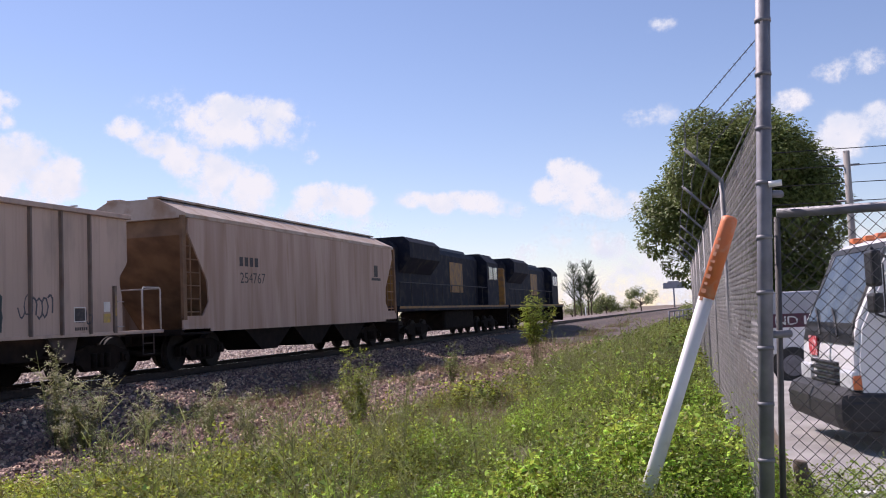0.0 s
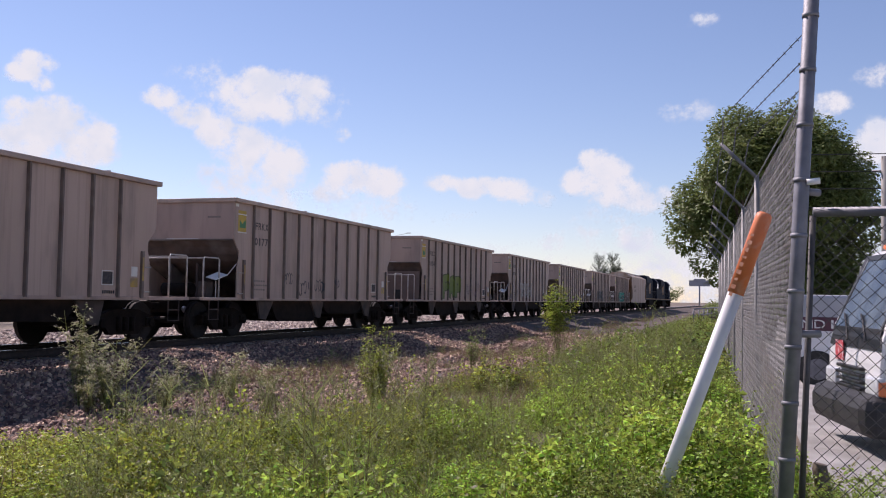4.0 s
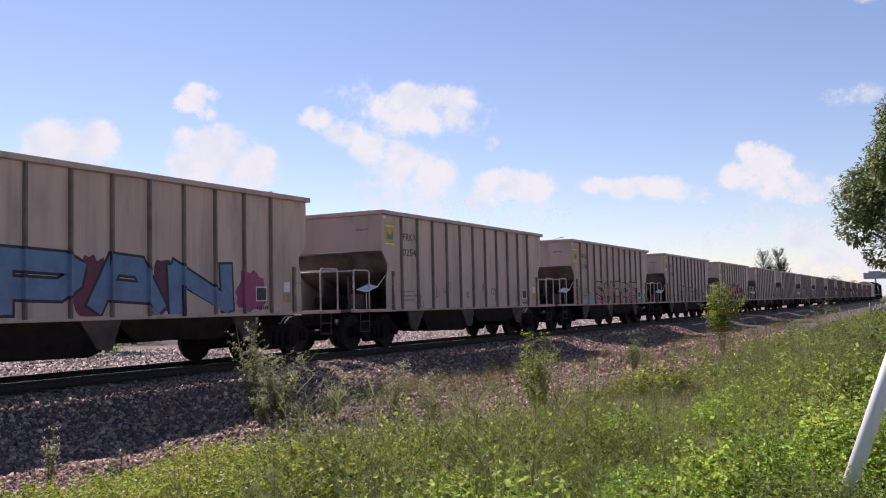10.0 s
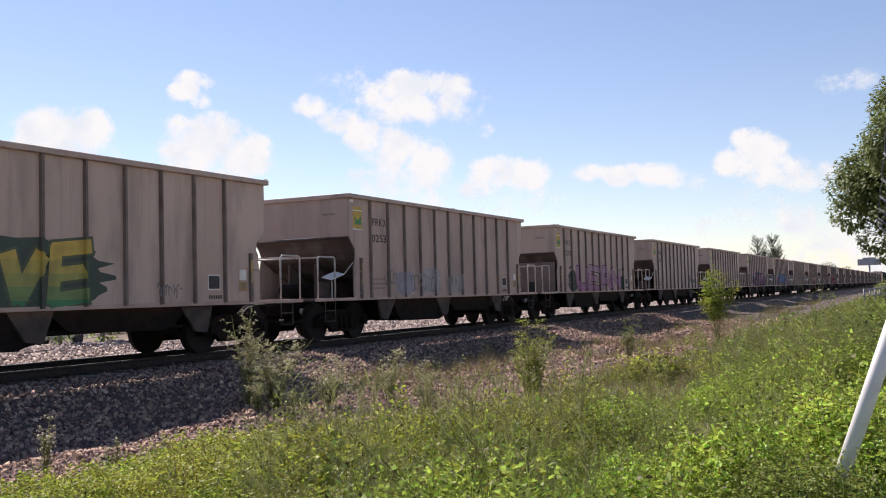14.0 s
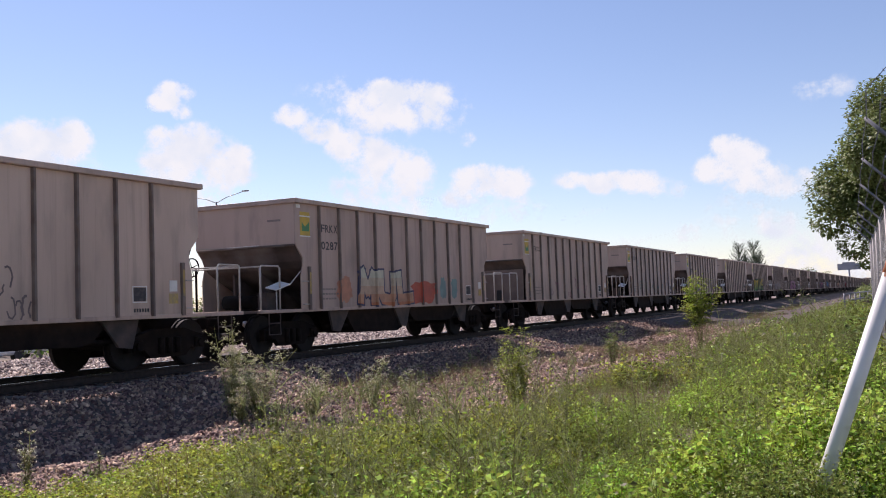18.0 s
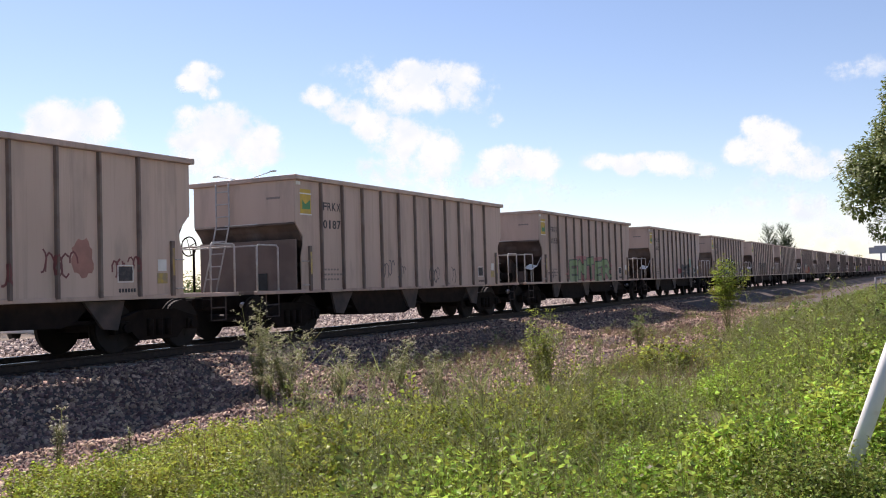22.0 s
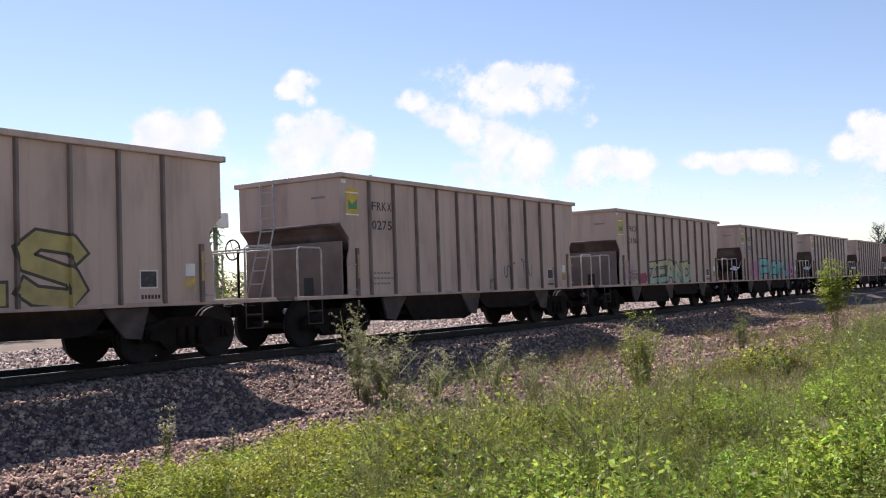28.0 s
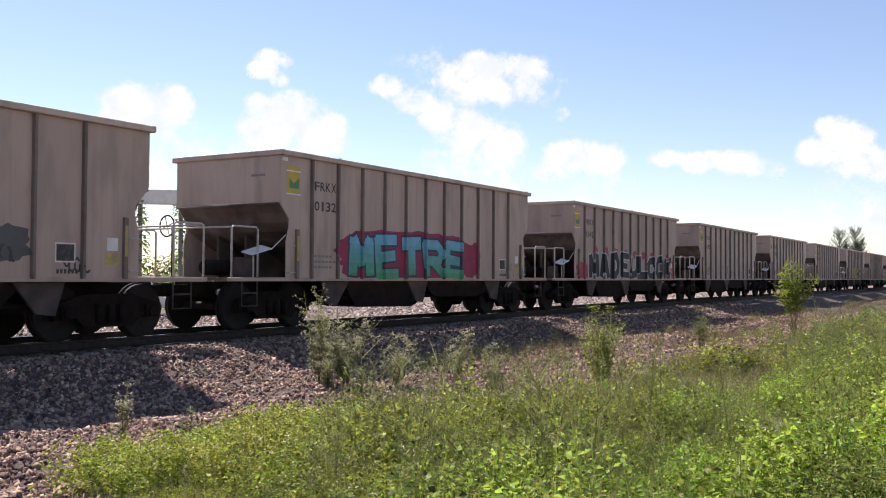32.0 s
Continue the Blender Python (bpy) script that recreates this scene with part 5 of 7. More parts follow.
    part("grille", bm, M_BLACK, tr)
    for y in (0.02, W - 0.44):
        bm = bmesh.new()
        box(bm, -0.035, 0.06, y, y + 0.42, 0.68, 0.88, 0.03)
        lamp = part("headlight", bm, M_LAMPGLASS, tr, "clear headlight with an amber corner")
        bm = bmesh.new()
        box(bm, -0.02, 0.12, y - 0.012 if y < 1 else y + 0.3, y + 0.12 if y < 1 else y + 0.432, 0.69, 0.84, 0.02)
        part("turn_signal", bm, M_ORANGE, lamp)
    bm = bmesh.new()
    box(bm, -0.012, 0.0, 1.30, 1.62, 0.98, 1.20)
    part("red_logo", bm, M_REDMARK, tr, "red printed mark")
    for z0, z1 in ((1.72, 2.08), (1.46, 1.66)):
        bm = bmesh.new()
        box(bm, 0.12, 0.22, -0.34, -0.10, z0, z1, 0.03)
        part("side_mirror", bm, M_BLACK, tr, "black wing mirror")
    bm = bmesh.new()
    tube(bm, [(0.4, 0.0, 2.0), (0.17, -0.22, 2.1), (0.17, -0.22, 1.45), (0.35, 0.0, 1.4)], 0.015, 6)
    part("mirror_bracket", bm, M_BLACK, tr)
    for y in (0.35, 0.8, 1.2, 1.65):
        bm = bmesh.new()
        box(bm, 0.55, 0.68, y - 0.07, y + 0.07, 2.25, 2.31, 0.02)
        part("roof_marker_lamp", bm, M_ORANGE, tr)
    bm = bmesh.new()
    box(bm, 1.75, 6.2, -0.05, W + 0.05, 0.75, 2.5, 0.04)
    part("cargo_box", bm, M_TRUCKWHITE, tr, "white cargo body")
    for x in (0.85, 4.8):
        for y in (0.06, W - 0.06):
            bm = disc(bmesh.new(), x, y, 0.38, 0.38, 0.24, axis="y", sides=28, bevel=0.03)
            w = part("wheel", bm, M_TYRE, tr)
            bm = disc(bmesh.new(), x, y + (-0.125 if y < 1 else 0.125), 0.38, 0.2, 0.02, axis="y", sides=20)
            part("wheel_rim", bm, M_GALV, w)


M_REDMARK = mat("red_print", (0.55, 0.05, 0.06), 0.5, color2=(0.7, 0.5, 0.5), scale=20, spread=(0.5, 0.6))
M_BUMPER = mat("dark_grey_plastic", (0.02, 0.02, 0.021), 0.6, color2=(0.032, 0.031, 0.032), scale=5)
M_LAMPGLASS = mat("lamp_lens", (0.70, 0.72, 0.74), 0.12, color2=(0.5, 0.52, 0.54), scale=12)
M_WIND = mat("windshield_glass", (0.03, 0.04, 0.055), 0.10, color2=(0.10, 0.12, 0.13), scale=2.5, spec=0.2)
build_truck()


def build_van():
    van = thing("service_van", "parked grey and white service van with dark red lettering", "van", m=Matrix.Translation((0.75, 19.0, -0.45)))
    bm = bmesh.new()
    box(bm, 0, 4.2, 0, 1.9, 0.55, 1.78, 0.06)
    part("van_body", bm, mat("van_grey", (0.42, 0.43, 0.45), 0.4, color2=(0.36, 0.37, 0.4), scale=2), van)
    bm = bmesh.new()
    box(bm, 0.0, 4.2, -0.008, 0.0, 0.6, 1.12)
    part("pale_band", bm, M_TRUCKWHITE, van)
    bm = bmesh.new()
    box(bm, 0.0, 2.6, -0.012, -0.009, 1.10, 1.36)
    part("lettering_band", bm, mat("dark_maroon", (0.10, 0.03, 0.05), 0.5, scale=5), van)
    bm = letters(bmesh.new(), "NDITI", 0, 1.1, 1.15, 1.31, 0)
    for v in bm.verts:
        v.co = Vector((0.16 + v.co.y, -0.016, v.co.z))
    tagged(part("lettering", bm, M_WHITE, van), kind="stuff")
    for x in (0.45, 3.4):
        bm = disc(bmesh.new(), x, 0.08, 0.38, 0.38, 0.22, axis="y", sides=26, bevel=0.03)
        w = part("wheel", bm, M_TYRE, van)
        bm = disc(bmesh.new(), x, -0.04, 0.38, 0.2, 0.02, axis="y", sides=18)
        part("wheel_rim", bm, M_GALV, w)


build_van()


# ---- poles, billboard, distant things ----
def build_pole():
    p = thing("utility_pole", "weathered grey utility pole carrying dark cables", "utility pole")
    x, y = 4.4, 35.0
    part("pole_shaft", tube(bmesh.new(), [(x, y, -0.5), (x, y, 6.25)], 0.14, 12, 0.11), M_POLEWOOD, p)
    for z in (6.35, 5.75, 5.15, 4.5):
        pts = [(x + u * 26, y + 3 * u, z + 0.5 * (u * u * 2 - 0.3 * abs(u))) for u in [-0.1 + k / 12 for k in range(13)]]
        part("cable", tube(bmesh.new(), pts, 0.016, 5), M_BLACK, p, "dark sagging cable")
    for z in (5.75, 4.5):
        part("cross_bracket", tube(bmesh.new(), [(x - 0.4, y, z), (x + 0.4, y, z)], 0.04, 6), M_GALV, p)


def build_billboard():
    b = thing("billboard", "distant grey-backed billboard on one steel pole", "billboard", m=Matrix.Translation((-20.0, 410.0, 0)))
    bm = bmesh.new()
    box(bm, -4.3, 4.3, -0.3, 0.3, 7.9, 10.4)
    part("sign_panel", bm, M_SIGNBACK, b)
    part("sign_pole", tube(bmesh.new(), [(0, 0, -1), (0, 0, 8)], 0.35, 10), M_SIGNBACK, b)
    bm = bmesh.new()
    box(bm, -2.4, 2.4, -0.3, 0.3, 10.4, 11.0)
    part("sign_topper", bm, M_SIGNBACK, b)


def build_old_sign():
    sign = thing("overgrown_sign_frame", "pale flat-topped sign frame overgrown with vines beyond the tracks", "sign frame", m=Matrix.Translation((-25.0, 22.4, -0.7)))
    turn = Matrix.Rotation(radians(42), 4, "Z")
    bm = box(bmesh.new(), -1.3, 0.9, -0.2, 0.2, 4.25, 4.75, 0.03)
    bmesh.ops.transform(bm, matrix=turn, verts=bm.verts[:])
    part("top_panel", bm, M_DECALW, sign, "pale weathered top panel")
    tris = []
    for k, x in enumerate((-0.9, 0.45)):
        base = turn @ Vector((x, 0, 0))
        part("sign_post", tube(bmesh.new(), [base, base + Vector((0, 0, 4.3))], 0.08, 8), M_POLEWOOD, sign)
        rg = np.random.default_rng(70 + k)
        for i in range(420):
            a, z = rg.uniform(0, 6.28), 0.2 + 4.2 * rg.random() ** 1.2
            r = rg.uniform(0.08, 0.42) * (1.15 - 0.18 * z)
            tris += leaf(np.array([base.x + r * np.cos(a), base.y + r * np.sin(a), z]), np.array([np.cos(a), np.sin(a), rg.uniform(-0.8, 0.4)]), np.array([0, 0, 1.0]), rg.uniform(0.14, 0.28), 0.13, rg)
    v = np.array(tris)
    tagged(part("vine", from_arrays("vine", v, np.arange(len(v)).reshape(-1, 3), M_VINE), None, sign, "hanging green vines"), kind="stuff")


def build_car(x, y, rz, paint, label):
    car = thing("parked_car", label, "car", m=Matrix.Translation((x, y, float(ground_z(x, y)))) @ Matrix.Rotation(rz, 4, "Z"))
    bm = bmesh.new()
    box(bm, -0.9, 0.9, -2.3, 2.3, 0.3, 0.95, 0.12)
    part("car_body", bm, paint, car)
    bm = plate(bmesh.new(), [(-2.1, 0.9), (-1.9, 1.75), (0.9, 1.8), (1.6, 0.95)], -0.82, 0.82)
    bmesh.ops.bevel(bm, geom=bm.edges[:], offset=0.06, segments=2, affect="EDGES")
    top = part("car_cabin", bm, paint, car)
    for s in (1, -1):
        bm = plate(bmesh.new(), [(-1.8, 1.05), (-1.7, 1.6), (0.7, 1.62), (1.2, 1.05)], s * 0.822, s * 0.826)
        part("car_window", bm, M_BLACK, top)
    for yy in (-1.45, 1.45):
        for s in (1, -1):
            part("wheel", disc(bmesh.new(), s * 0.8, yy, 0.33, 0.33, 0.2, sides=20), M_TYRE, car)


def build_railing():
    r = thing("pipe_railing", "low grey steel pipe railing on the distant bank", "railing")
    for k in range(7):
        x, y = -3.3 + 0.12 * k, 60 + 4 * k
        part("rail_post", tube(bmesh.new(), [(x, y, -0.4), (x, y, 0.75)], 0.05, 8), M_GALV, r)
    for z in (0.72, 0.3):
        part("rail_pipe", tube(bmesh.new(), [(-3.3, 60, z), (-2.58, 84, z)], 0.045, 8), M_GALV, r)


def build_street_lamp(x, y):
    lamp = thing("street_lamp", "tall grey twin-arm street lamp far beyond the railway", "street lamp", "street lamps of the far road", m=Matrix.Translation((x, y, -0.7)))
    part("lamp_pole", tube(bmesh.new(), [(0, 0, 0), (0, 0, 11.9)], 0.13, 8, 0.08), M_GALV, lamp)
    for s in (-1, 1):
        part("lamp_arm", tube(bmesh.new(), [(0, 0, 11.8), (s * 1.2, 0, 12.25), (s * 3.2, 0, 12.65)], 0.035, 6), M_RAILING, lamp)
        part("lamp_head", box(bmesh.new(), s * 3.1, s * 3.75, -0.13, 0.13, 12.61, 12.73, 0.03), M_RAILING, lamp)


for y in (69.0, 107.7, 146.4):
    build_street_lamp(-57.5, y)
build_pole()
build_billboard()
build_car(-33.5, 27.5, 0.3, M_TRUCKWHITE, "white estate car parked beyond the tracks")
build_railing()
for k, (x, y, z) in enumerate(((-25, 135, 1.3), (-24, 170, 1.4))):
    bm = tube(bmesh.new(), [(x, y, -1), (x, y, z)], 0.12, 8)
    solo("marker_stake", bm, M_WHITE, "short white stake beyond the railway", "post", m=Matrix())

# ballast stones, loose on the bed and the strip
def build_stones():
    rg = np.random.default_rng(3)
    base = np.array([[x, y, z] for z in (-1, 1) for x, y in ((-1, -1), (1, -1), (1, 1), (-1, 1))]) * 0.62
    base[4:, :2] *= 0.8
    faces = np.array([[4, 5, 6, 7], [0, 1, 5, 4], [1, 2, 6, 5], [2, 3, 7, 6], [3, 0, 4, 7]])
    spans = (("strip", -12.9, -5.0, 2.0, 50.0, 96000, 2.2, M_STONE), ("near bed", -15.4, -12.9, 4.0, 60.0, 16000, 1.7, M_STONE), ("far bed", -26.0, -15.4, 8.0, 70.0, 40000, 1.4, M_GREYSTONE))
    for tagname, x0, x1, y0, y1, n, power, stone in spans:
        y = y0 + (y1 - y0) * rg.random(n) ** power
        x = x0 + (x1 - x0) * rg.random(n)
        keep = np.ones(n, bool)
        for side in (-0.755, 0.755):
            keep &= np.abs(x - TRACK_X - side) > 0.11
        x, y = x[keep], y[keep]
        n = len(x)
        size = (0.014 + 0.032 * rg.random(n) ** 1.7) * (1.5 if stone is M_GREYSTONE else 1.0) * (1 + 0.012 * np.clip(y - 8, 0, 40)) 
        v = base[None] * (size[:, None, None] * rg.uniform(0.7, 1.3, (n, 8, 1))) + rg.normal(0, 0.16, (n, 8, 3)) * size[:, None, None]
        a = rg.uniform(0, 6.28, n)
        c, s = np.cos(a), np.sin(a)
        v[..., 2] += v[..., 0] * rg.normal(0, 0.45, (n, 1)) + v[..., 1] * rg.normal(0, 0.45, (n, 1))
        v = np.stack([v[..., 0] * c[:, None] - v[..., 1] * s[:, None], v[..., 0] * s[:, None] + v[..., 1] * c[:, None], v[..., 2] * 0.8], -1)
        v += np.stack([x, y, ground_z(x, y) + size * 0.25], -1)[:, None]
        f = (faces[None] + (np.arange(n) * 8)[:, None, None]).reshape(-1, 4)
        ob = new("ballast_stones", from_arrays("ballast_stones", v.reshape(-1, 3), f, stone))
        tagged(ob, "loose grey-pink crushed ballast stones", "ballast", kind="stuff")


build_stones()


# ---- plants ----
def leaf_mat(name, a, b, k, tr=0.45):
    return mat(name, a, 0.48, color2=b, scale=0.9, island=k, translucent=tr, spec=0.3)


M_LEAF = leaf_mat("weed_leaf_green", (0.18, 0.235, 0.05), (0.28, 0.305, 0.075), 0.8, 0.44)
M_FERN = leaf_mat("feathery_weed_green", (0.20, 0.225, 0.08), (0.31, 0.305, 0.12), 0.7, 0.42)
M_GRASS = leaf_mat("grass_green", (0.22, 0.265, 0.065), (0.35, 0.34, 0.11), 0.65, 0.42)
M_LIME = leaf_mat("yellow_green_leaf", (0.30, 0.36, 0.05), (0.42, 0.41, 0.07), 0.8, 0.45)
M_BRIGHT = leaf_mat("bright_leaf_green", (0.37, 0.52, 0.07), (0.47, 0.56, 0.10), 0.7, 0.52)
M_DRY = leaf_mat("dry_stalk", (0.30, 0.21, 0.12), (0.22, 0.15, 0.09), 0.40, 0.2)
M_SEED = leaf_mat("seed_head_pale", (0.55, 0.50, 0.36), (0.42, 0.38, 0.25), 0.35, 0.35)
M_TREELEAF = leaf_mat("tree_leaf_green", (0.155, 0.20, 0.06), (0.21, 0.245, 0.08), 0.4, 0.32)
M_PINELEAF = leaf_mat("pine_needle_green", (0.05, 0.085, 0.04), (0.07, 0.10, 0.05), 0.3, 0.2)
M_LUSH = leaf_mat("lush_leaf_green", (0.26, 0.36, 0.055), (0.37, 0.43, 0.08), 0.8, 0.5)
M_DEEP = leaf_mat("dark_leaf_green", (0.11, 0.15, 0.04), (0.16, 0.19, 0.05), 0.5, 0.3)
M_FLOWER = mat("yellow_flower", (0.75, 0.55, 0.04), 0.6, scale=20)
RNG = np.random.default_rng(7)


def leaf(pos, out, up, ln, w, rng):
    """Two folded quads: a pointed leaf."""
    out, up = out / np.linalg.norm(out), up / np.linalg.norm(up)
    side = np.cross(out, up)
    side /= np.linalg.norm(side) + 1e-9
    tip = pos + out * ln - up * ln * rng.uniform(0.05, 0.35)
    mid = pos + out * ln * 0.5
    l = mid + side * w * 0.5 + up * w * 0.15
    r = mid - side * w * 0.5 + up * w * 0.15
    return [pos, r, mid, mid, r, tip, pos, mid, l, l, mid, tip]


def kite(pos, out, ln, w, rng):
    """A small flat leaf of two triangles."""
    out = out / np.linalg.norm(out)
    side = np.cross(out, np.array([0, 0, 0.8]) + rng.normal(0, 0.8, 3))
    side = side / (np.linalg.norm(side) + 1e-9) * w * 0.5
    mid = pos + out * ln * 0.45
    tip = pos + out * ln - np.array([0, 0, ln * 0.2])
    return [pos, mid - side, tip, pos, tip, mid + side]


def blade(pos, d, ln, w, bend, rng):
    side = np.array([-d[1], d[0], 0.0])
    p = [pos, pos + np.array([0, 0, ln * 0.5]) + d * ln * 0.12 * bend, pos + np.array([0, 0, ln * 0.9]) + d * ln * 0.5 * bend]
    s = side * w / 2
    return [p[0] - s, p[0] + s, p[1] + s * 0.8, p[0] - s, p[1] + s * 0.8, p[1] - s * 0.8, p[1] - s * 0.8, p[1] + s * 0.8, p[2]]


def stem(a, b, w):
    d = b - a
    s1 = np.cross(d, [0.3, 1, 0.1])
    s1 = s1 / np.linalg.norm(s1) * w / 2
    s2 = np.cross(d, s1)
    s2 = s2 / np.linalg.norm(s2) * w / 2
    return [a - s1, a + s1, b + s1 * 0.5, a - s1, b + s1 * 0.5, b - s1 * 0.5, a - s2, a + s2, b + s2 * 0.5, a - s2, b + s2 * 0.5, b - s2 * 0.5]


def weed_broad(rng, h, leaf_l=0.06, n=26):
    t = []
    lean = rng.normal(0, 0.12, 2)
    for k in range(rng.integers(2, 4)):
        base = np.array([*rng.normal(0, 0.05, 2), 0])
        top = base + np.array([lean[0] * h + rng.normal(0, 0.08), lean[1] * h + rng.normal(0, 0.08), h * rng.uniform(0.7, 1.05)])
        t += stem(base, top, 0.0028)
        for i in range(n // 2):
            f = rng.uniform(0.12, 1.0)
            a = rng.uniform(0, 2 * np.pi)
            o = np.array([np.cos(a), np.sin(a), rng.uniform(-0.2, 1.0)])
            stalk = o * rng.uniform(0.0, 0.09) * (1.25 - f)
            t += kite(base + (top - base) * f + stalk, o + rng.normal(0, 0.3, 3), leaf_l * rng.uniform(0.6, 1.5) * (1.2 - 0.5 * f), leaf_l * rng.uniform(0.45, 0.85), rng)
    return np.array(t)


def weed_feather(rng, h, n=60, fine=0.03):
    t = []
    base = np.zeros(3)
    top = np.array([rng.normal(0, 0.1) * h, rng.normal(0, 0.1) * h, h])
    t += stem(base, top, 0.005)
    for i in range(int(n / 6)):
        f = rng.uniform(0.25, 1.0)
        a = rng.uniform(0, 2 * np.pi)
        p = base + (top - base) * f
        ln = h * rng.uniform(0.12, 0.28) * (1.25 - 0.8 * f)
        q = p + np.array([np.cos(a) * ln, np.sin(a) * ln, ln * rng.uniform(0.5, 1.2)])
        t += stem(p, q, 0.004)
        for j in range(7):
            g = rng.uniform(0.2, 1)
            a2 = rng.uniform(0, 2 * np.pi)
            t += leaf(p + (q - p) * g, np.array([np.cos(a2), np.sin(a2), rng.uniform(0, 0.8)]), np.array([0, 0, 1.0]), fine * rng.uniform(0.6, 1.5), fine * 0.3, rng)[:6]
    return np.array(t)


def grass_tuft(rng, h, n=12):
    t = []
    for i in range(n):
        a = rng.uniform(0, 2 * np.pi)
        d = np.array([np.cos(a), np.sin(a), 0])
        t += blade(np.array([*rng.normal(0, 0.05, 2), 0]), d, h * rng.uniform(0.5, 1.1), rng.uniform(0.004, 0.008), rng.uniform(0.1, 0.9), rng)
    return np.array(t)


def scatter(name, templates, places, material, label, category, tilt=0.1):
    """One mesh out of many plants: places holds x, y, size."""
    chunks = []
    for x, y, s in places:
        v = templates[RNG.integers(len(templates))] if y < 14 or templates is not BROAD else COARSE[RNG.integers(4)]
        a = RNG.uniform(0, 2 * np.pi)
        c, si = np.cos(a), np.sin(a)
        w = v @ np.array([[c, si, 0], [-si, c, 0], [0, 0, 1]]) * s
        w = w + np.outer(w[:, 2], np.array([RNG.normal(0, tilt), RNG.normal(0, tilt), 0]))
        chunks.append(w + np.array([x, y, float(ground_z(x, y)) - 0.02]))
    v = np.concatenate(chunks)
    me = from_arrays(name, v, np.arange(len(v)).reshape(-1, 3), material)
    return tagged(new(name, me), label, category, kind="stuff")


def edge_x(y):
    """Where the weeds give way to gravel."""
    return -5.5 - 0.55 * np.exp(-((y - 6.3) / 1.3) ** 2) + 0.55 * np.sin(y * 0.7) + 0.45 * np.sin(y * 1.9 + 1) - 0.3 * np.cos(y * 0.23)


def bank(n, y0, y1, x1=0.35, power=1.4, pad=0.0, patch=None, thr=0.0):
    """Random places on the weedy bank, thicker near the camera."""
    out = []
    while len(out) < n:
        y = y0 + (y1 - y0) * RNG.random() ** power
        ex = edge_x(y) - pad
        x = ex + (x1 - ex) * RNG.random()
        if x * x + y * y < 9 or (y < 2 and x > -3) or (y > 5.9 and x > fence_x(y) + 0.12):
            continue
        if patch is not None and noise.noise(Vector((x * patch, y * patch, 3.1))) < thr:
            continue
        out.append((x, y))
    return out


def bank_height(x, y):
    """Weeds stand lower at the gravel's edge and higher towards the fence."""
    clump = 1.0 + 0.85 * noise.noise(Vector((x * 0.8, y * 0.55, 1.7))) + 0.6 * noise.noise(Vector((x * 2.1, y * 1.6, 5.2)))
    return float(max(0.3, min(1.6, clump)) * (0.30 + 0.66 * smooth(edge_x(y), edge_x(y) + 4.2, x)))


BROAD = [weed_broad(RNG, h, k, n) for h, k, n in ((0.35, 0.026, 62), (0.42, 0.030, 64), (0.5, 0.023, 76), (0.55, 0.027, 72), (0.6, 0.025, 76), (0.45, 0.032, 60))]
COARSE = [weed_broad(RNG, h, k, 34) for h, k in ((0.4, 0.07), (0.5, 0.075), (0.55, 0.06), (0.6, 0.08))]
BIGLEAF = [weed_broad(RNG, h, k, 76) for h, k in ((0.25, 0.026), (0.32, 0.029), (0.4, 0.027), (0.3, 0.031))]
FEATHER = [weed_feather(RNG, h, 72, 0.022) for h in (0.5, 0.6, 0.7, 0.75, 0.65)]
TUFT = [grass_tuft(RNG, h) for h in (0.3, 0.4, 0.5, 0.36)]


def sized(places, lo, hi):
    return [(x, y, RNG.uniform(lo, hi) * bank_height(x, y)) for x, y in places]


def zone(n, x0, x1, y0, y1, lo, hi, power=1.0, patch=None, thr=0.0):
    """Plants in a stretch of the bank, kept off the gravel and off the camera's stand."""
    out = []
    while len(out) < n:
        y = y0 + (y1 - y0) * RNG.random() ** power
        x = x0 + (x1 - x0) * RNG.random()
        if x < edge_x(y) or x * x + y * y < 10 or (y > 5.9 and x > fence_x(y) + 0.12):
            continue
        if patch is not None and noise.noise(Vector((x * patch, y * patch, 8.7))) < thr:
            continue
        out.append((x, y, RNG.uniform(lo, hi) * bank_height(x, y)))
    return out


scatter("weeds", BROAD, sized(bank(3600, 2.5, 34, patch=1.1, thr=-0.18), 0.6, 1.35), M_LEAF, "dense green broad-leaved weeds on the bank", "weeds")
scatter("weeds", BIGLEAF, zone(1900, -7.0, -3.0, 3, 12, 1.0, 1.6, 1.1, 0.7, -0.1), M_LIME, "yellow-green leafy weeds along the gravel edge", "weeds")
LOW = [(x, y) for x, y in ((-6.9 + 2.9 * RNG.random(), 4.4 + 4.2 * RNG.random()) for k in range(1500)) if noise.noise(Vector((x * 0.9, y * 0.9, 2.2))) > -0.12 and x + 0.25 * y > -5.4 + 0.35 * math.sin(y * 2.1)]
scatter("weeds", BIGLEAF, [(x, y, RNG.uniform(0.8, 1.3)) for x, y in LOW], M_LIME, "low clump of lush yellow-green leaves at the gravel edge", "weeds")
scatter("weeds", BIGLEAF, [(x + 0.08, y + 0.1, RNG.uniform(0.6, 1.1)) for x, y in LOW[::3]], M_LUSH, "deeper green leaves within the low clump", "weeds")
scatter("weeds", BROAD, zone(700, -7, -2.6, 3, 16, 0.9, 1.5, 1.2, 0.6, 0.05), M_LIME, "yellow-green bushy weeds along the gravel edge", "weeds")
scatter("weeds", BROAD, zone(1700, -2.6, 0.7, 3, 14, 0.8, 1.35, 1.2), M_LUSH, "lush green broad-leaved weeds beside the fence", "weeds")
scatter("weeds", BIGLEAF, zone(1300, -2.8, 0.7, 3, 15, 1.0, 1.7, 1.2, 0.6, -0.1), M_BRIGHT, "bright green large-leaved weeds beside the fence", "weeds")
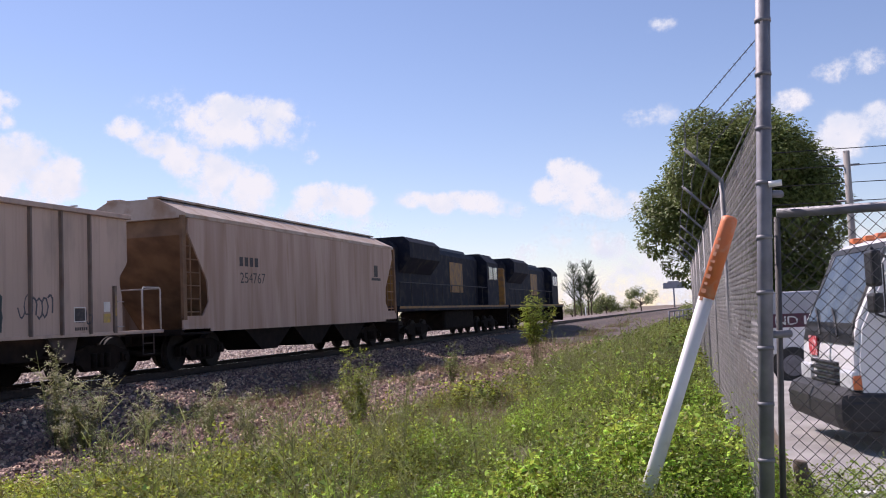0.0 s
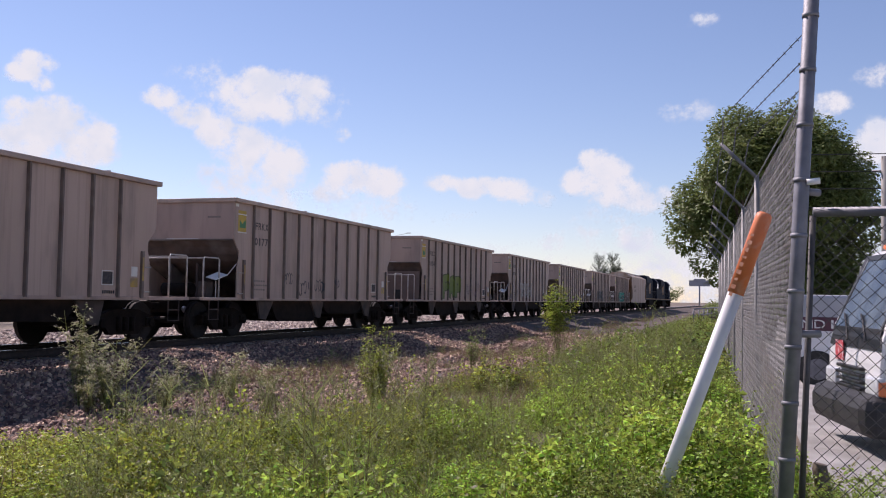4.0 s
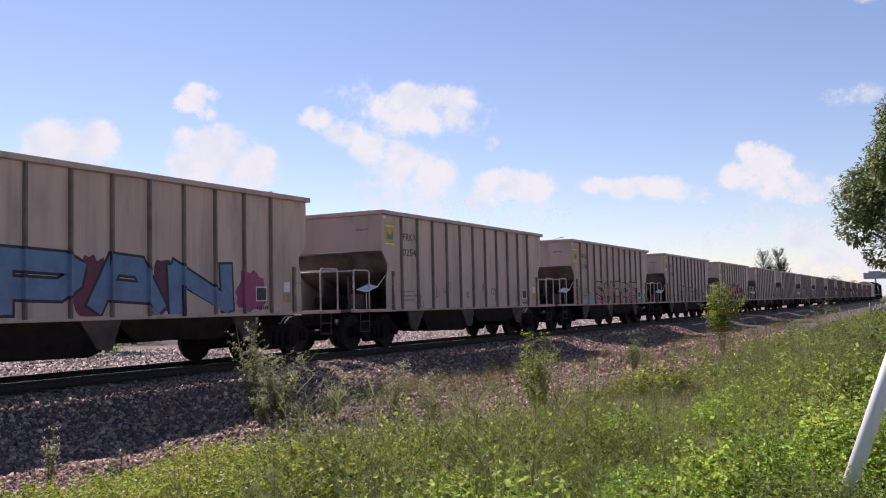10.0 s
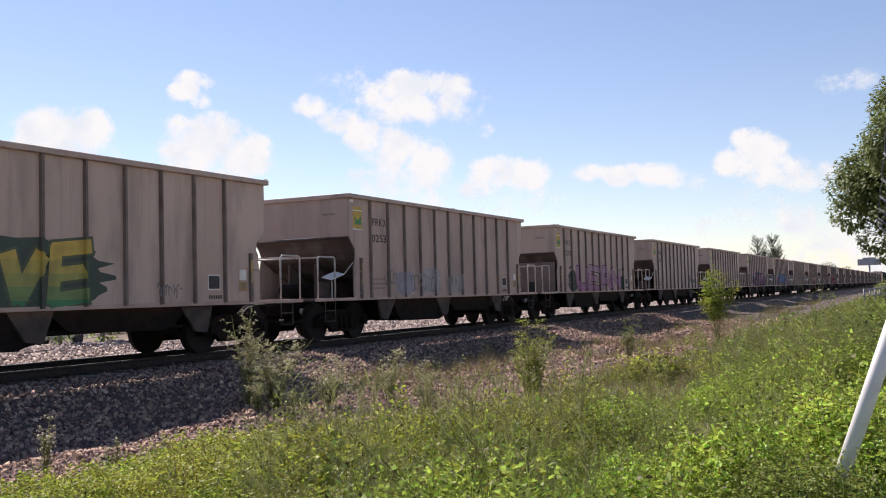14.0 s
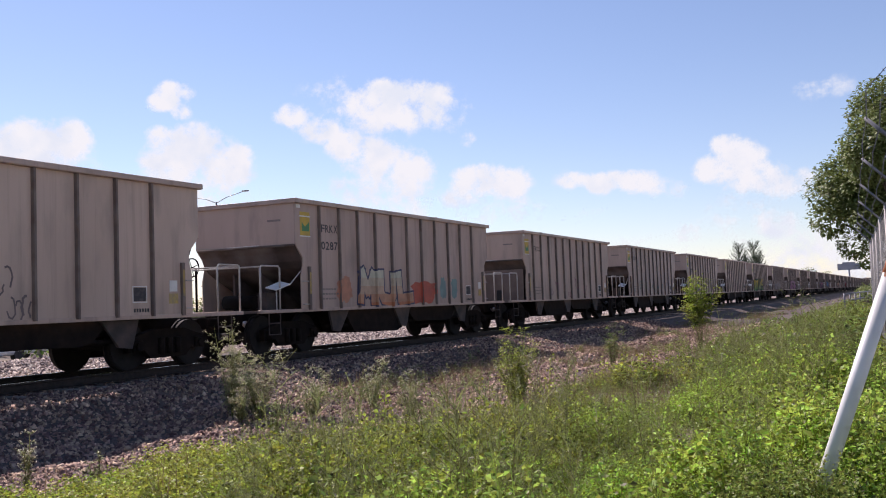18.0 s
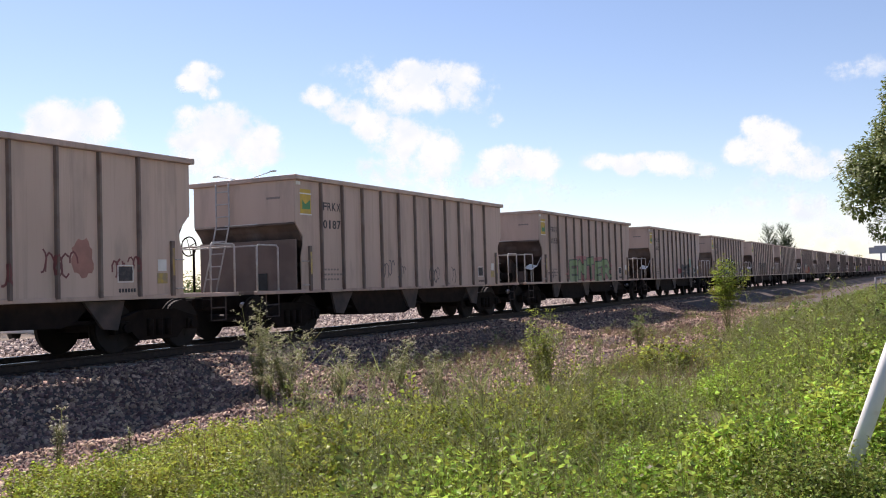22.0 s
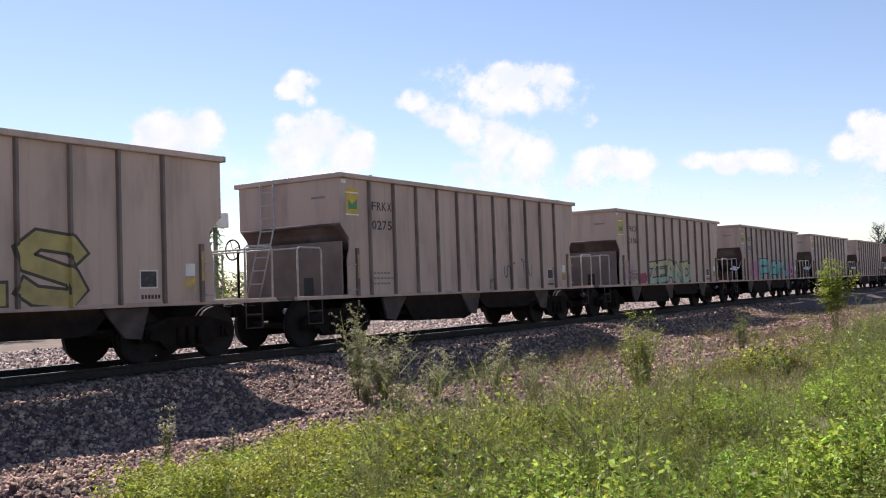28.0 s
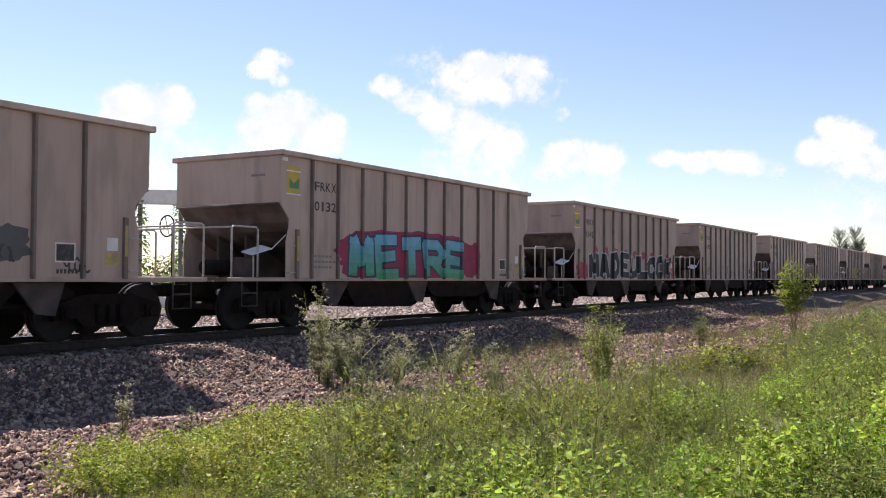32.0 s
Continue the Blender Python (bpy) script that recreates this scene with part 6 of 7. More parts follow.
scatter("weeds", BIGLEAF, zone(600, -3.0, 0.5, 6, 26, 0.9, 1.5, 1.2, 0.5, 0.12), M_LIME, "patches of yellow-green leaves on the bank", "weeds")
scatter("feathery_weeds", FEATHER, zone(3000, -5.2, -0.8, 3.5, 20, 0.6, 1.3, 1.2, 0.55, -0.12), M_FERN, "tall feathery grey-green weeds", "weeds")
scatter("feathery_weeds", FEATHER, zone(700, -6, 0.4, 8, 32, 0.6, 1.0), M_FERN, "feathery grey-green weeds along the bank", "weeds")
scatter("weed_stalks", FEATHER, zone(80, -4.6, -1.5, 6, 22, 0.9, 1.3), M_SEED, "tall pale weed stalks gone to seed", "weeds")
scatter("grass", TUFT, sized(bank(4200, 2.5, 40, patch=0.9, thr=-0.12), 0.45, 1.1), M_GRASS, "rough green grass between the weeds", "grass")
scatter("grass", TUFT, [(x, y, RNG.uniform(0.3, 0.8)) for x, y in bank(900, 2.5, 30, x1=-3.5, pad=0.8, patch=0.6, thr=0.1)], M_DRY, "dry brown grass stalks at the gravel edge", "grass")
scatter("gravel_weeds", TUFT, [(x - 5.2, y, RNG.uniform(0.5, 1.0)) for x, y in bank(1500, 16, 130, x1=-1.0, power=1.3, patch=0.3, thr=0.1)], M_DRY, "sparse dry tufts on the gravel strip", "grass")
scatter("gravel_weeds", BROAD, [(x - 5.0, y, RNG.uniform(0.3, 0.7)) for x, y in bank(700, 14, 130, x1=-1.0, power=1.3, patch=0.3, thr=0.1)], M_FERN, "sparse low weeds on the gravel strip", "weeds")
scatter("far_weeds", BROAD, [(x, y, s * 1.6) for x, y, s in sized(bank(2000, 30, 140, power=1.6), 0.5, 0.9)], M_LEAF, "green weeds along the distant bank", "weeds")
scatter("far_grass", TUFT, [(x, y, s * 1.7) for x, y, s in sized(bank(2200, 30, 160, power=1.6), 0.5, 0.9)], M_GRASS, "grass along the distant bank", "grass")
scatter("weeds", BROAD, [(-0.62 + RNG.normal(0, 0.16), 5.45 + RNG.normal(0, 0.2), RNG.uniform(0.9, 1.3)) for k in range(170)], M_LEAF, "green weeds round the foot of the marker post", "weeds")
scatter("dry_stalks", TUFT, [(x, y, RNG.uniform(0.6, 1.3)) for x, y in bank(260, 5, 26, x1=-2.5, pad=0.4, patch=0.5, thr=0.05)], M_DRY, "dry brown stalks among the green weeds", "grass")
scatter("dark_weeds", BIGLEAF, zone(900, -5.8, 0.5, 3.5, 24, 0.6, 1.1, 1.2, 0.9, 0.0), M_DEEP, "low dark green leaves between the taller weeds", "weeds")
scatter("dry_weeds", FEATHER, [(x - 3.4, y, RNG.uniform(0.35, 0.75)) for x, y in bank(420, 13, 60, x1=-3.0, power=1.5, patch=0.4, thr=0.0)], M_DRY, "dry brown plants on the gravel strip", "weeds")
scatter("flowers", TUFT, [(x, y, 0.5) for x, y in bank(12, 5, 9, x1=-0.2)], M_FLOWER, "few yellow flowers in the weeds", "flowers")


scatter("weeds", BIGLEAF, [(0.35 + 1.7 * RNG.random() ** 1.4, 5.55 + 2.6 * RNG.random(), RNG.uniform(0.5, 1.1)) for k in range(150)], M_LUSH, "low green weeds growing under the gate", "weeds")
scatter("grass", TUFT, [(0.3 + 2.0 * RNG.random(), 5.5 + 3.0 * RNG.random(), RNG.uniform(0.3, 0.7)) for k in range(160)], M_GRASS, "thin grass growing under the gate", "grass")


# ---- single plants and trees ----
M_VINE = leaf_mat("vine_leaf_green", (0.16, 0.26, 0.05), (0.26, 0.32, 0.08), 0.6, 0.45)
build_old_sign()


def stuff_part(name, tris, material, parent, label=""):
    v = np.asarray(tris)
    return tagged(part(name, from_arrays(name, v, np.arange(len(v)).reshape(-1, 3), material), None, parent, label), kind="stuff")


M_SEEDGREEN = leaf_mat("grey_green_weed_leaf", (0.33, 0.36, 0.15), (0.44, 0.43, 0.22), 0.5, 0.45)


def tall_weed(x, y, h, material, heads=False, width=0.30, n=9, label="tall branching weed", fine=0.05, low=0.14):
    """Several branching stems with many small leaves, and pale heads if it flowers."""
    w = thing("tall_weed", label, "weed", m=Matrix.Translation((x, y, float(ground_z(x, y)) - 0.03)))
    t, tops, st = [], [], []
    for i in range(n):
        a = RNG.uniform(0, 2 * np.pi)
        r = width * RNG.uniform(0.2, 1) * h
        top = np.array([np.cos(a) * r, np.sin(a) * r, h * RNG.uniform(0.55, 1.0)])
        st += stem(np.array([0.02 * np.cos(a), 0.02 * np.sin(a), 0]), top, 0.012)
        for j in range(16):
            f = RNG.uniform(low, 1.0)
            b = RNG.uniform(0, 2 * np.pi)
            p = top * f
            ln = h * RNG.uniform(0.05, 0.14)
            q = p + np.array([np.cos(b) * ln, np.sin(b) * ln, ln * RNG.uniform(0.2, 1)])
            st += stem(p, q, 0.004)
            for k in range(6):
                c = RNG.uniform(0, 2 * np.pi)
                t += leaf(p + (q - p) * RNG.uniform(0.1, 1), np.array([np.cos(c), np.sin(c), RNG.uniform(-0.2, 0.7)]), np.array([0, 0, 1.0]), fine * RNG.uniform(0.6, 1.5), fine * 0.45, RNG)
            if heads and f > 0.5:
                for k in range(5):
                    c = RNG.uniform(0, 2 * np.pi)
                    tops += leaf(q + RNG.normal(0, 0.015, 3), np.array([np.cos(c), np.sin(c), 0.9]), np.array([0, 0, 1.0]), 0.035, 0.028, RNG)[:6]
    stuff_part("stem", st, M_FERN, w)
    stuff_part("leaf", t, material, w)
    if heads:
        stuff_part("seed_head", tops, M_SEED, w, "pale fluffy seed heads")
    return w


tall_weed(-9.25, 12.0, 1.2, M_SEEDGREEN, True, 0.45, 22, "bushy weed with pale seed heads growing in the gravel", 0.055)
tall_weed(-8.7, 12.6, 0.9, M_SEEDGREEN, True, 0.45, 14, "bushy weed with pale seed heads growing in the gravel", 0.05)
tall_weed(-5.5, 13.5, 1.3, M_LIME, False, 0.26, 20, "tall green weed standing above the bank", 0.06)
tall_weed(-5.8, 14.1, 1.0, M_FERN, True, 0.35, 8, "grey-green weed beside a taller one", 0.05)
tall_weed(-7.9, 13.2, 0.9, M_SEEDGREEN, True, 0.35, 12, "low weed with pale heads in the gravel", 0.045)
tall_weed(-7.3, 13.4, 0.75, M_SEEDGREEN, True, 0.4, 10, "low weed with pale heads in the gravel", 0.045)
tall_weed(-9.9, 12.1, 1.55, M_SEEDGREEN, True, 0.20, 16, "tall weed with pale seed heads beside the ballast", 0.055)
tall_weed(-9.3, 11.6, 0.7, M_SEEDGREEN, True, 0.5, 10, "low weed with pale heads in the gravel", 0.05)
tall_weed(-6.1, 15.2, 1.0, M_LIME, False, 0.30, 9, "yellow-green weed at the gravel edge", 0.06)
tall_weed(-6.2, 21.2, 1.05, M_LEAF, False, 0.22, 7, "slender green weed at the gravel edge", 0.06)
tall_weed(-8.0, 6.6, 0.75, M_FERN, True, 0.15, 4, "slender weed in the gravel", 0.04)
tall_weed(-7.4, 6.9, 0.6, M_FERN, False, 0.2, 4, "slender weed in the gravel", 0.04)
tall_weed(-5.1, 17.9, 1.15, M_FERN, False, 0.25, 7, "slender weed on the bank", 0.05)
tall_weed(-6.9, 9.2, 0.8, M_LEAF, False, 0.25, 6, "green weed at the gravel edge", 0.05)
tall_weed(-5.1, 26.0, 2.05, M_LIME, False, 0.26, 24, "yellow-green sapling bush on the bank", 0.10, 0.55)


def limb(st, a, b, r0, r1, bend=0.1):
    pts = [a.lerp(b, k / 4) + Vector((math.sin(k * 1.7) * bend, math.cos(k * 2.1) * bend, 0)) * (0 < k < 4) for k in range(5)]
    tube(st, pts, r0, 7, r1)


def build_tree(x, y, trunk_h, clumps, leaf_l, per, material=None, label="", rz=0.9, trunk_r=0.2, name="tree", seed=1):
    """Trunk, limbs to each clump, and clumps of leaves with gaps."""
    rg = np.random.default_rng(seed)
    g = float(ground_z(x, y))
    t = thing(name, label, "tree", m=Matrix.Translation((x, y, g)))
    st = bmesh.new()
    fork = Vector((0, 0, trunk_h))
    limb(st, Vector((0, 0, -0.3)), fork, trunk_r, trunk_r * 0.7, trunk_r * 0.5)
    tris = []
    for cx, cy, cz, r in clumps:
        limb(st, fork - Vector((0, 0, rg.uniform(0, trunk_h * 0.3))), Vector((cx * 0.85, cy * 0.85, cz - r * 0.3)), trunk_r * 0.45, 0.03, 0.15)
        n = int(per * r * r)
        d = rg.normal(0, 1, (n, 3))
        d /= np.linalg.norm(d, axis=1)[:, None]
        rad = r * rg.uniform(0.35, 1.05, n) ** 0.6
        for k in range(n):
            p = np.array([cx, cy, cz]) + d[k] * rad[k] * np.array([1, 1, rz])
            a = rg.uniform(0, 6.28)
            o = d[k] * 0.7 + np.array([np.cos(a), np.sin(a), rg.uniform(-0.6, 0.3)])
            tris += leaf(p, o, np.array([0, 0, 1.0]) + d[k] * 0.6, leaf_l * rg.uniform(0.6, 1.4), leaf_l * 0.55, rg)
    part("trunk", st, M_BARK, t, "brown trunk and limbs")
    stuff_part("crown", tris, material or M_TREELEAF, t, "dense green leaves")
    return t


def crown(rx, rzz, cz, n, seed, r=(0.7, 1.2), ry=None):
    rg = random.Random(seed)
    out = []
    while len(out) < n:
        a, b, c = rg.uniform(-1, 1), rg.uniform(-1, 1), rg.uniform(-1, 1)
        if 0.25 < a * a + b * b + c * c < 0.86:
            out.append((a * rx, b * (ry or rx), cz + c * rzz, rg.uniform(*r)))
    return out


big = crown(3.65, 3.0, 6.25, 60, 5, (0.9, 1.4)) + [(-2.4, -0.6, 3.1, 0.6), (-1.9, -1.0, 2.6, 0.45), (-3.2, -0.4, 4.2, 0.8), (3.6, -0.8, 4.4, 0.8), (3.9, -0.5, 5.2, 0.6)] + [(0.9 + 0.55 * (k % 5), -0.6 + 0.5 * (k % 3), 1.5 + 0.55 * (k // 3), 0.95) for k in range(15)]
build_tree(0.65, 40.0, 3.2, big, 0.21, 820, label="large round green tree behind the fence", trunk_r=0.28, seed=5)
for i, (x, y, s) in enumerate(((3.4, 47, 1.0), (6.2, 50, 1.1), (2.2, 52, 0.9), (9.0, 46, 1.0))):
    build_tree(x, y, 1.6 * s, crown(2.2 * s, 1.9 * s, 2.6 * s, 14, 20 + i, (0.7, 1.1)), 0.26, 150, label="dark green tree behind the parked trucks", seed=20 + i)


def build_pine(x, y, h, seed):
    """Slender casuarina-like tree with ragged upright tips."""
    rg = np.random.default_rng(seed)
    t = thing("pine_tree", "slender dark ragged pine beyond the railway", "tree", m=Matrix.Translation((x, y, float(ground_z(x, y)))))
    st = tube(bmesh.new(), [(0, 0, -0.3), (0, 0, h)], 0.16, 8, 0.03)
    tris = []
    for k in range(int(95)):
        f = rg.uniform(0.25, 1.0)
        a = rg.uniform(0, 6.28)
        p = np.array([0, 0, h * f])
        ln = h * 0.24 * (1.15 - f) + 0.6
        q = p + np.array([np.cos(a) * ln, np.sin(a) * ln, ln * rg.uniform(0.8, 1.7)])
        tris += stem(p, q, 0.08)
        for j in range(22):
            u = rg.uniform(0.2, 1.0)
            b = rg.uniform(0, 6.28)
            tris += leaf(p + (q - p) * u, np.array([np.cos(b), np.sin(b), rg.uniform(0.0, 1.4)]), np.array([0, 0, 1.0]), 0.5 * rg.uniform(0.5, 1.3), 0.12, rg)[:6]
    part("trunk", st, M_BARK, t)
    stuff_part("crown", tris, M_PINELEAF, t, "thin dark needles")


for i, (x, y, h) in enumerate(((-30.5, 200, 10.6), (-28.0, 203, 11.0), (-29.3, 201, 8.0), (-27.2, 202, 8.4))):
    build_pine(x, y, h, 60 + i)
for i, (x, y, s) in enumerate(((-27.4, 230, 1.15), (-19.9, 240, 1.45))):
    build_tree(x, y, 1.4 * s, crown(2.9 * s, 1.7 * s, 2.3 * s, 16, 400 + i, (0.9, 1.4)), 0.42, 110, label="dark round tree at the end of the bank", seed=400 + i)
# trees and scrub along the far side of the railway and at the end of the bank
rgt = random.Random(11)
for i in range(15):
    y = 70 + i * 22 + rgt.uniform(-5, 5)
    s = rgt.uniform(0.7, 1.2)
    x = -24 - 0.03 * y - rgt.uniform(0, 10)
    build_tree(x, y, 1.2 * s, crown(2.6 * s, 1.5 * s, 2.3 * s, 9, 100 + i, (0.9, 1.4)), 0.40, 60, label="distant green scrub tree beyond the railway", seed=100 + i)
for i in range(9):
    y = 26 + i * 4.2 + rgt.uniform(-1, 1)
    s = rgt.uniform(0.9, 1.3)
    x = -40 - rgt.uniform(0, 12)
    build_tree(x, y, 0.9 * s, crown(2.2 * s, 1.1 * s, 1.7 * s, 10, 200 + i, (0.7, 1.0)), 0.34, 80, label="green tree beyond the tracks", seed=200 + i)
for i in range(10):
    y = 75 + i * 16
    x = -1.5 - i * 0.55 + rgt.uniform(-0.6, 0.6)
    s = rgt.uniform(0.7, 1.1)
    build_tree(x, y, 0.4, crown(2.0 * s, 0.6 * s, 0.7 * s, 7, 300 + i, (0.6, 0.9)), 0.34, 70, label="low scrub on the distant bank", name="shrub", seed=300 + i)


# ---- clouds ----
def cloud_material():
    m = bpy.data.materials.new("cloud_white")
    m.use_nodes = True
    n, l = m.node_tree.nodes, m.node_tree.links
    n.remove(n["Principled BSDF"])
    att = n.new("ShaderNodeAttribute")
    att.attribute_name = "thickness"
    tc = n.new("ShaderNodeTexCoord")
    big = n.new("ShaderNodeTexNoise")
    big.inputs["Scale"].default_value, big.inputs["Detail"].default_value, big.inputs["Roughness"].default_value = 0.014, 11.0, 0.66
    l.new(tc.outputs["Object"], big.inputs["Vector"])
    k = n.new("ShaderNodeMath")
    k.operation = "MULTIPLY_ADD"
    k.inputs[1].default_value, k.inputs[2].default_value = 2.5, -1.27
    l.new(big.outputs["Fac"], k.inputs[0])
    s = n.new("ShaderNodeMath")
    l.new(att.outputs["Fac"], s.inputs[0])
    l.new(k.outputs[0], s.inputs[1])
    r = n.new("ShaderNodeMapRange")
    r.interpolation_type = "SMOOTHSTEP"
    r.inputs["From Min"].default_value, r.inputs["From Max"].default_value = 0.22, 0.96
    l.new(s.outputs[0], r.inputs["Value"])
    soft = n.new("ShaderNodeMath")
    soft.operation = "MULTIPLY"
    l.new(r.outputs[0], soft.inputs[0])
    cl = n.new("ShaderNodeMapRange")
    cl.inputs["From Min"].default_value, cl.inputs["From Max"].default_value = 0.0, 0.55
    l.new(att.outputs["Fac"], cl.inputs["Value"])
    l.new(cl.outputs[0], soft.inputs[1])
    # Noise paints lighter and shaded parts into the cloud colour.
    shade = n.new("ShaderNodeTexNoise")
    shade.inputs["Scale"].default_value, shade.inputs["Detail"].default_value = 0.011, 6.0
    l.new(tc.outputs["Object"], shade.inputs["Vector"])
    col = n.new("ShaderNodeMix")
    col.data_type = "RGBA"
    col.inputs[6].default_value, col.inputs[7].default_value = (0.80, 0.92, 0.97, 1), (0.92, 1.0, 0.99, 1)
    cr = n.new("ShaderNodeMapRange")
    cr.inputs["From Min"].default_value, cr.inputs["From Max"].default_value = 0.36, 0.56
    l.new(shade.outputs["Fac"], cr.inputs["Value"])
    l.new(cr.outputs[0], col.inputs[0])
    # Emission stands in for sunlight on the clouds.
    em = n.new("ShaderNodeEmission")
    em.inputs["Strength"].default_value = 0.75
    l.new(col.outputs[2], em.inputs["Color"])
    tr = n.new("ShaderNodeBsdfTransparent")
    mx = n.new("ShaderNodeMixShader")
    l.new(soft.outputs[0], mx.inputs[0])
    l.new(tr.outputs[0], mx.inputs[1])
    l.new(em.outputs[0], mx.inputs[2])
    l.new(mx.outputs[0], n["Material Output"].inputs["Surface"])
    return m


M_CLOUD = cloud_material()
def build_cloud(puffs, dist):
    p = np.array(puffs)
    a0, a1 = (p[:, 0] - p[:, 2] * 1.7).min(), (p[:, 0] + p[:, 2] * 1.7).max()
    e0, e1 = max(-0.4, (p[:, 1] - p[:, 3] * 1.7).min()), (p[:, 1] + p[:, 3] * 1.7).max()
    na, ne = int((a1 - a0) / 0.24) + 4, int((e1 - e0) / 0.24) + 4
    A, E = np.meshgrid(np.linspace(a0, a1, na), np.linspace(e0, e1, ne))
    d = np.zeros_like(A)
    for ca, ce, ra, re, k in puffs:
        q = ((A - ca) / (ra * 1.2)) ** 2 + ((E - ce) / (re * 1.2)) ** 2
        d = np.maximum(d, k * np.clip(1.15 - q * 0.85, 0, 1))
    edge = np.minimum.reduce([(A - a0), (a1 - A), (E - e0) * 9, (e1 - E)]) / 0.5
    d *= np.clip(edge, 0, 1)
    ar, er = np.radians(A), np.radians(E)
    v = np.stack([np.sin(ar) * np.cos(er), np.cos(ar) * np.cos(er), np.sin(er)], -1) * dist
    i = np.arange(A.size).reshape(A.shape)
    f = np.stack([i[:-1, :-1], i[:-1, 1:], i[1:, 1:], i[1:, :-1]], -1).reshape(-1, 4)
    me = from_arrays("cloud", v.reshape(-1, 3), f, M_CLOUD)
    at = me.attributes.new("thickness", "FLOAT", "POINT")
    at.data.foreach_set("value", d.ravel().astype(np.float32))
    ob = new("cloud", me)
    tagged(ob, "bright white cloud sheet in the blue sky, lit by its own glow", "cloud", "heaped clouds", "structure")
    return ob


# each puff: bearing and height in degrees, half width, half height, thickness
build_cloud([(-49.33, 9.54, 2.42, 1.45, 1.00), (-50.79, 8.34, 1.56, 1.38, 1.00), (-47.68, 9.96, 1.11, 1.04, 1.00), (-48.99, 7.33, 3.46, 2.08, 0.63), (-51.33, 6.89, 2.08, 1.73, 0.56)], 2600)
build_cloud([(-42.02, 12.89, 1.18, 0.62, 1.00), (-42.66, 12.20, 1.04, 0.55, 1.00), (-41.84, 11.76, 0.76, 0.62, 0.70)], 2625)
build_cloud([(-42.79, 10.06, 1.04, 0.90, 1.00), (-40.99, 9.65, 1.66, 1.38, 1.00), (-42.28, 8.60, 1.80, 1.38, 1.00), (-39.15, 8.54, 1.66, 1.45, 1.00), (-41.45, 7.13, 3.81, 1.56, 0.63)], 2650)
build_cloud([(-35.05, 11.45, 1.18, 0.69, 1.00), (-33.39, 10.60, 1.56, 0.83, 1.00), (-32.00, 9.81, 1.38, 0.97, 1.00), (-30.26, 8.87, 1.90, 1.38, 1.00), (-28.17, 7.84, 1.73, 1.45, 1.00), (-30.26, 6.98, 3.12, 1.38, 0.63), (-27.83, 5.77, 2.77, 1.38, 0.52), (-32.01, 12.92, 2.42, 0.90, 0.50), (-28.87, 12.45, 2.77, 1.18, 0.95), (-26.77, 11.95, 2.08, 1.32, 0.90), (-29.92, 11.43, 3.12, 1.18, 0.85), (-25.20, 11.43, 1.11, 1.04, 0.60), (-24.40, 9.82, 0.55, 0.55, 0.60)], 2675)
build_cloud([(-24.00, 7.31, 1.73, 0.97, 1.00), (-22.09, 7.12, 1.38, 1.04, 0.95), (-25.04, 6.45, 1.38, 0.90, 0.70), (-21.59, 5.56, 2.08, 0.97, 0.52), (-23.66, 5.58, 2.42, 0.97, 0.42)], 2700)
build_cloud([(-17.98, 7.11, 1.18, 0.55, 0.75), (-16.12, 6.83, 1.45, 0.69, 0.85), (-14.45, 6.79, 1.38, 0.76, 0.85), (-12.81, 6.30, 1.52, 0.62, 0.60)], 2725)
build_cloud([(-9.06, 8.57, 0.90, 0.69, 1.00), (-8.30, 7.72, 1.38, 0.97, 1.00), (-9.57, 7.12, 1.38, 0.90, 0.90), (-7.39, 6.54, 1.90, 0.97, 0.90), (-5.57, 5.97, 1.73, 0.90, 0.80), (-7.73, 5.24, 2.42, 0.90, 0.42)], 2750)
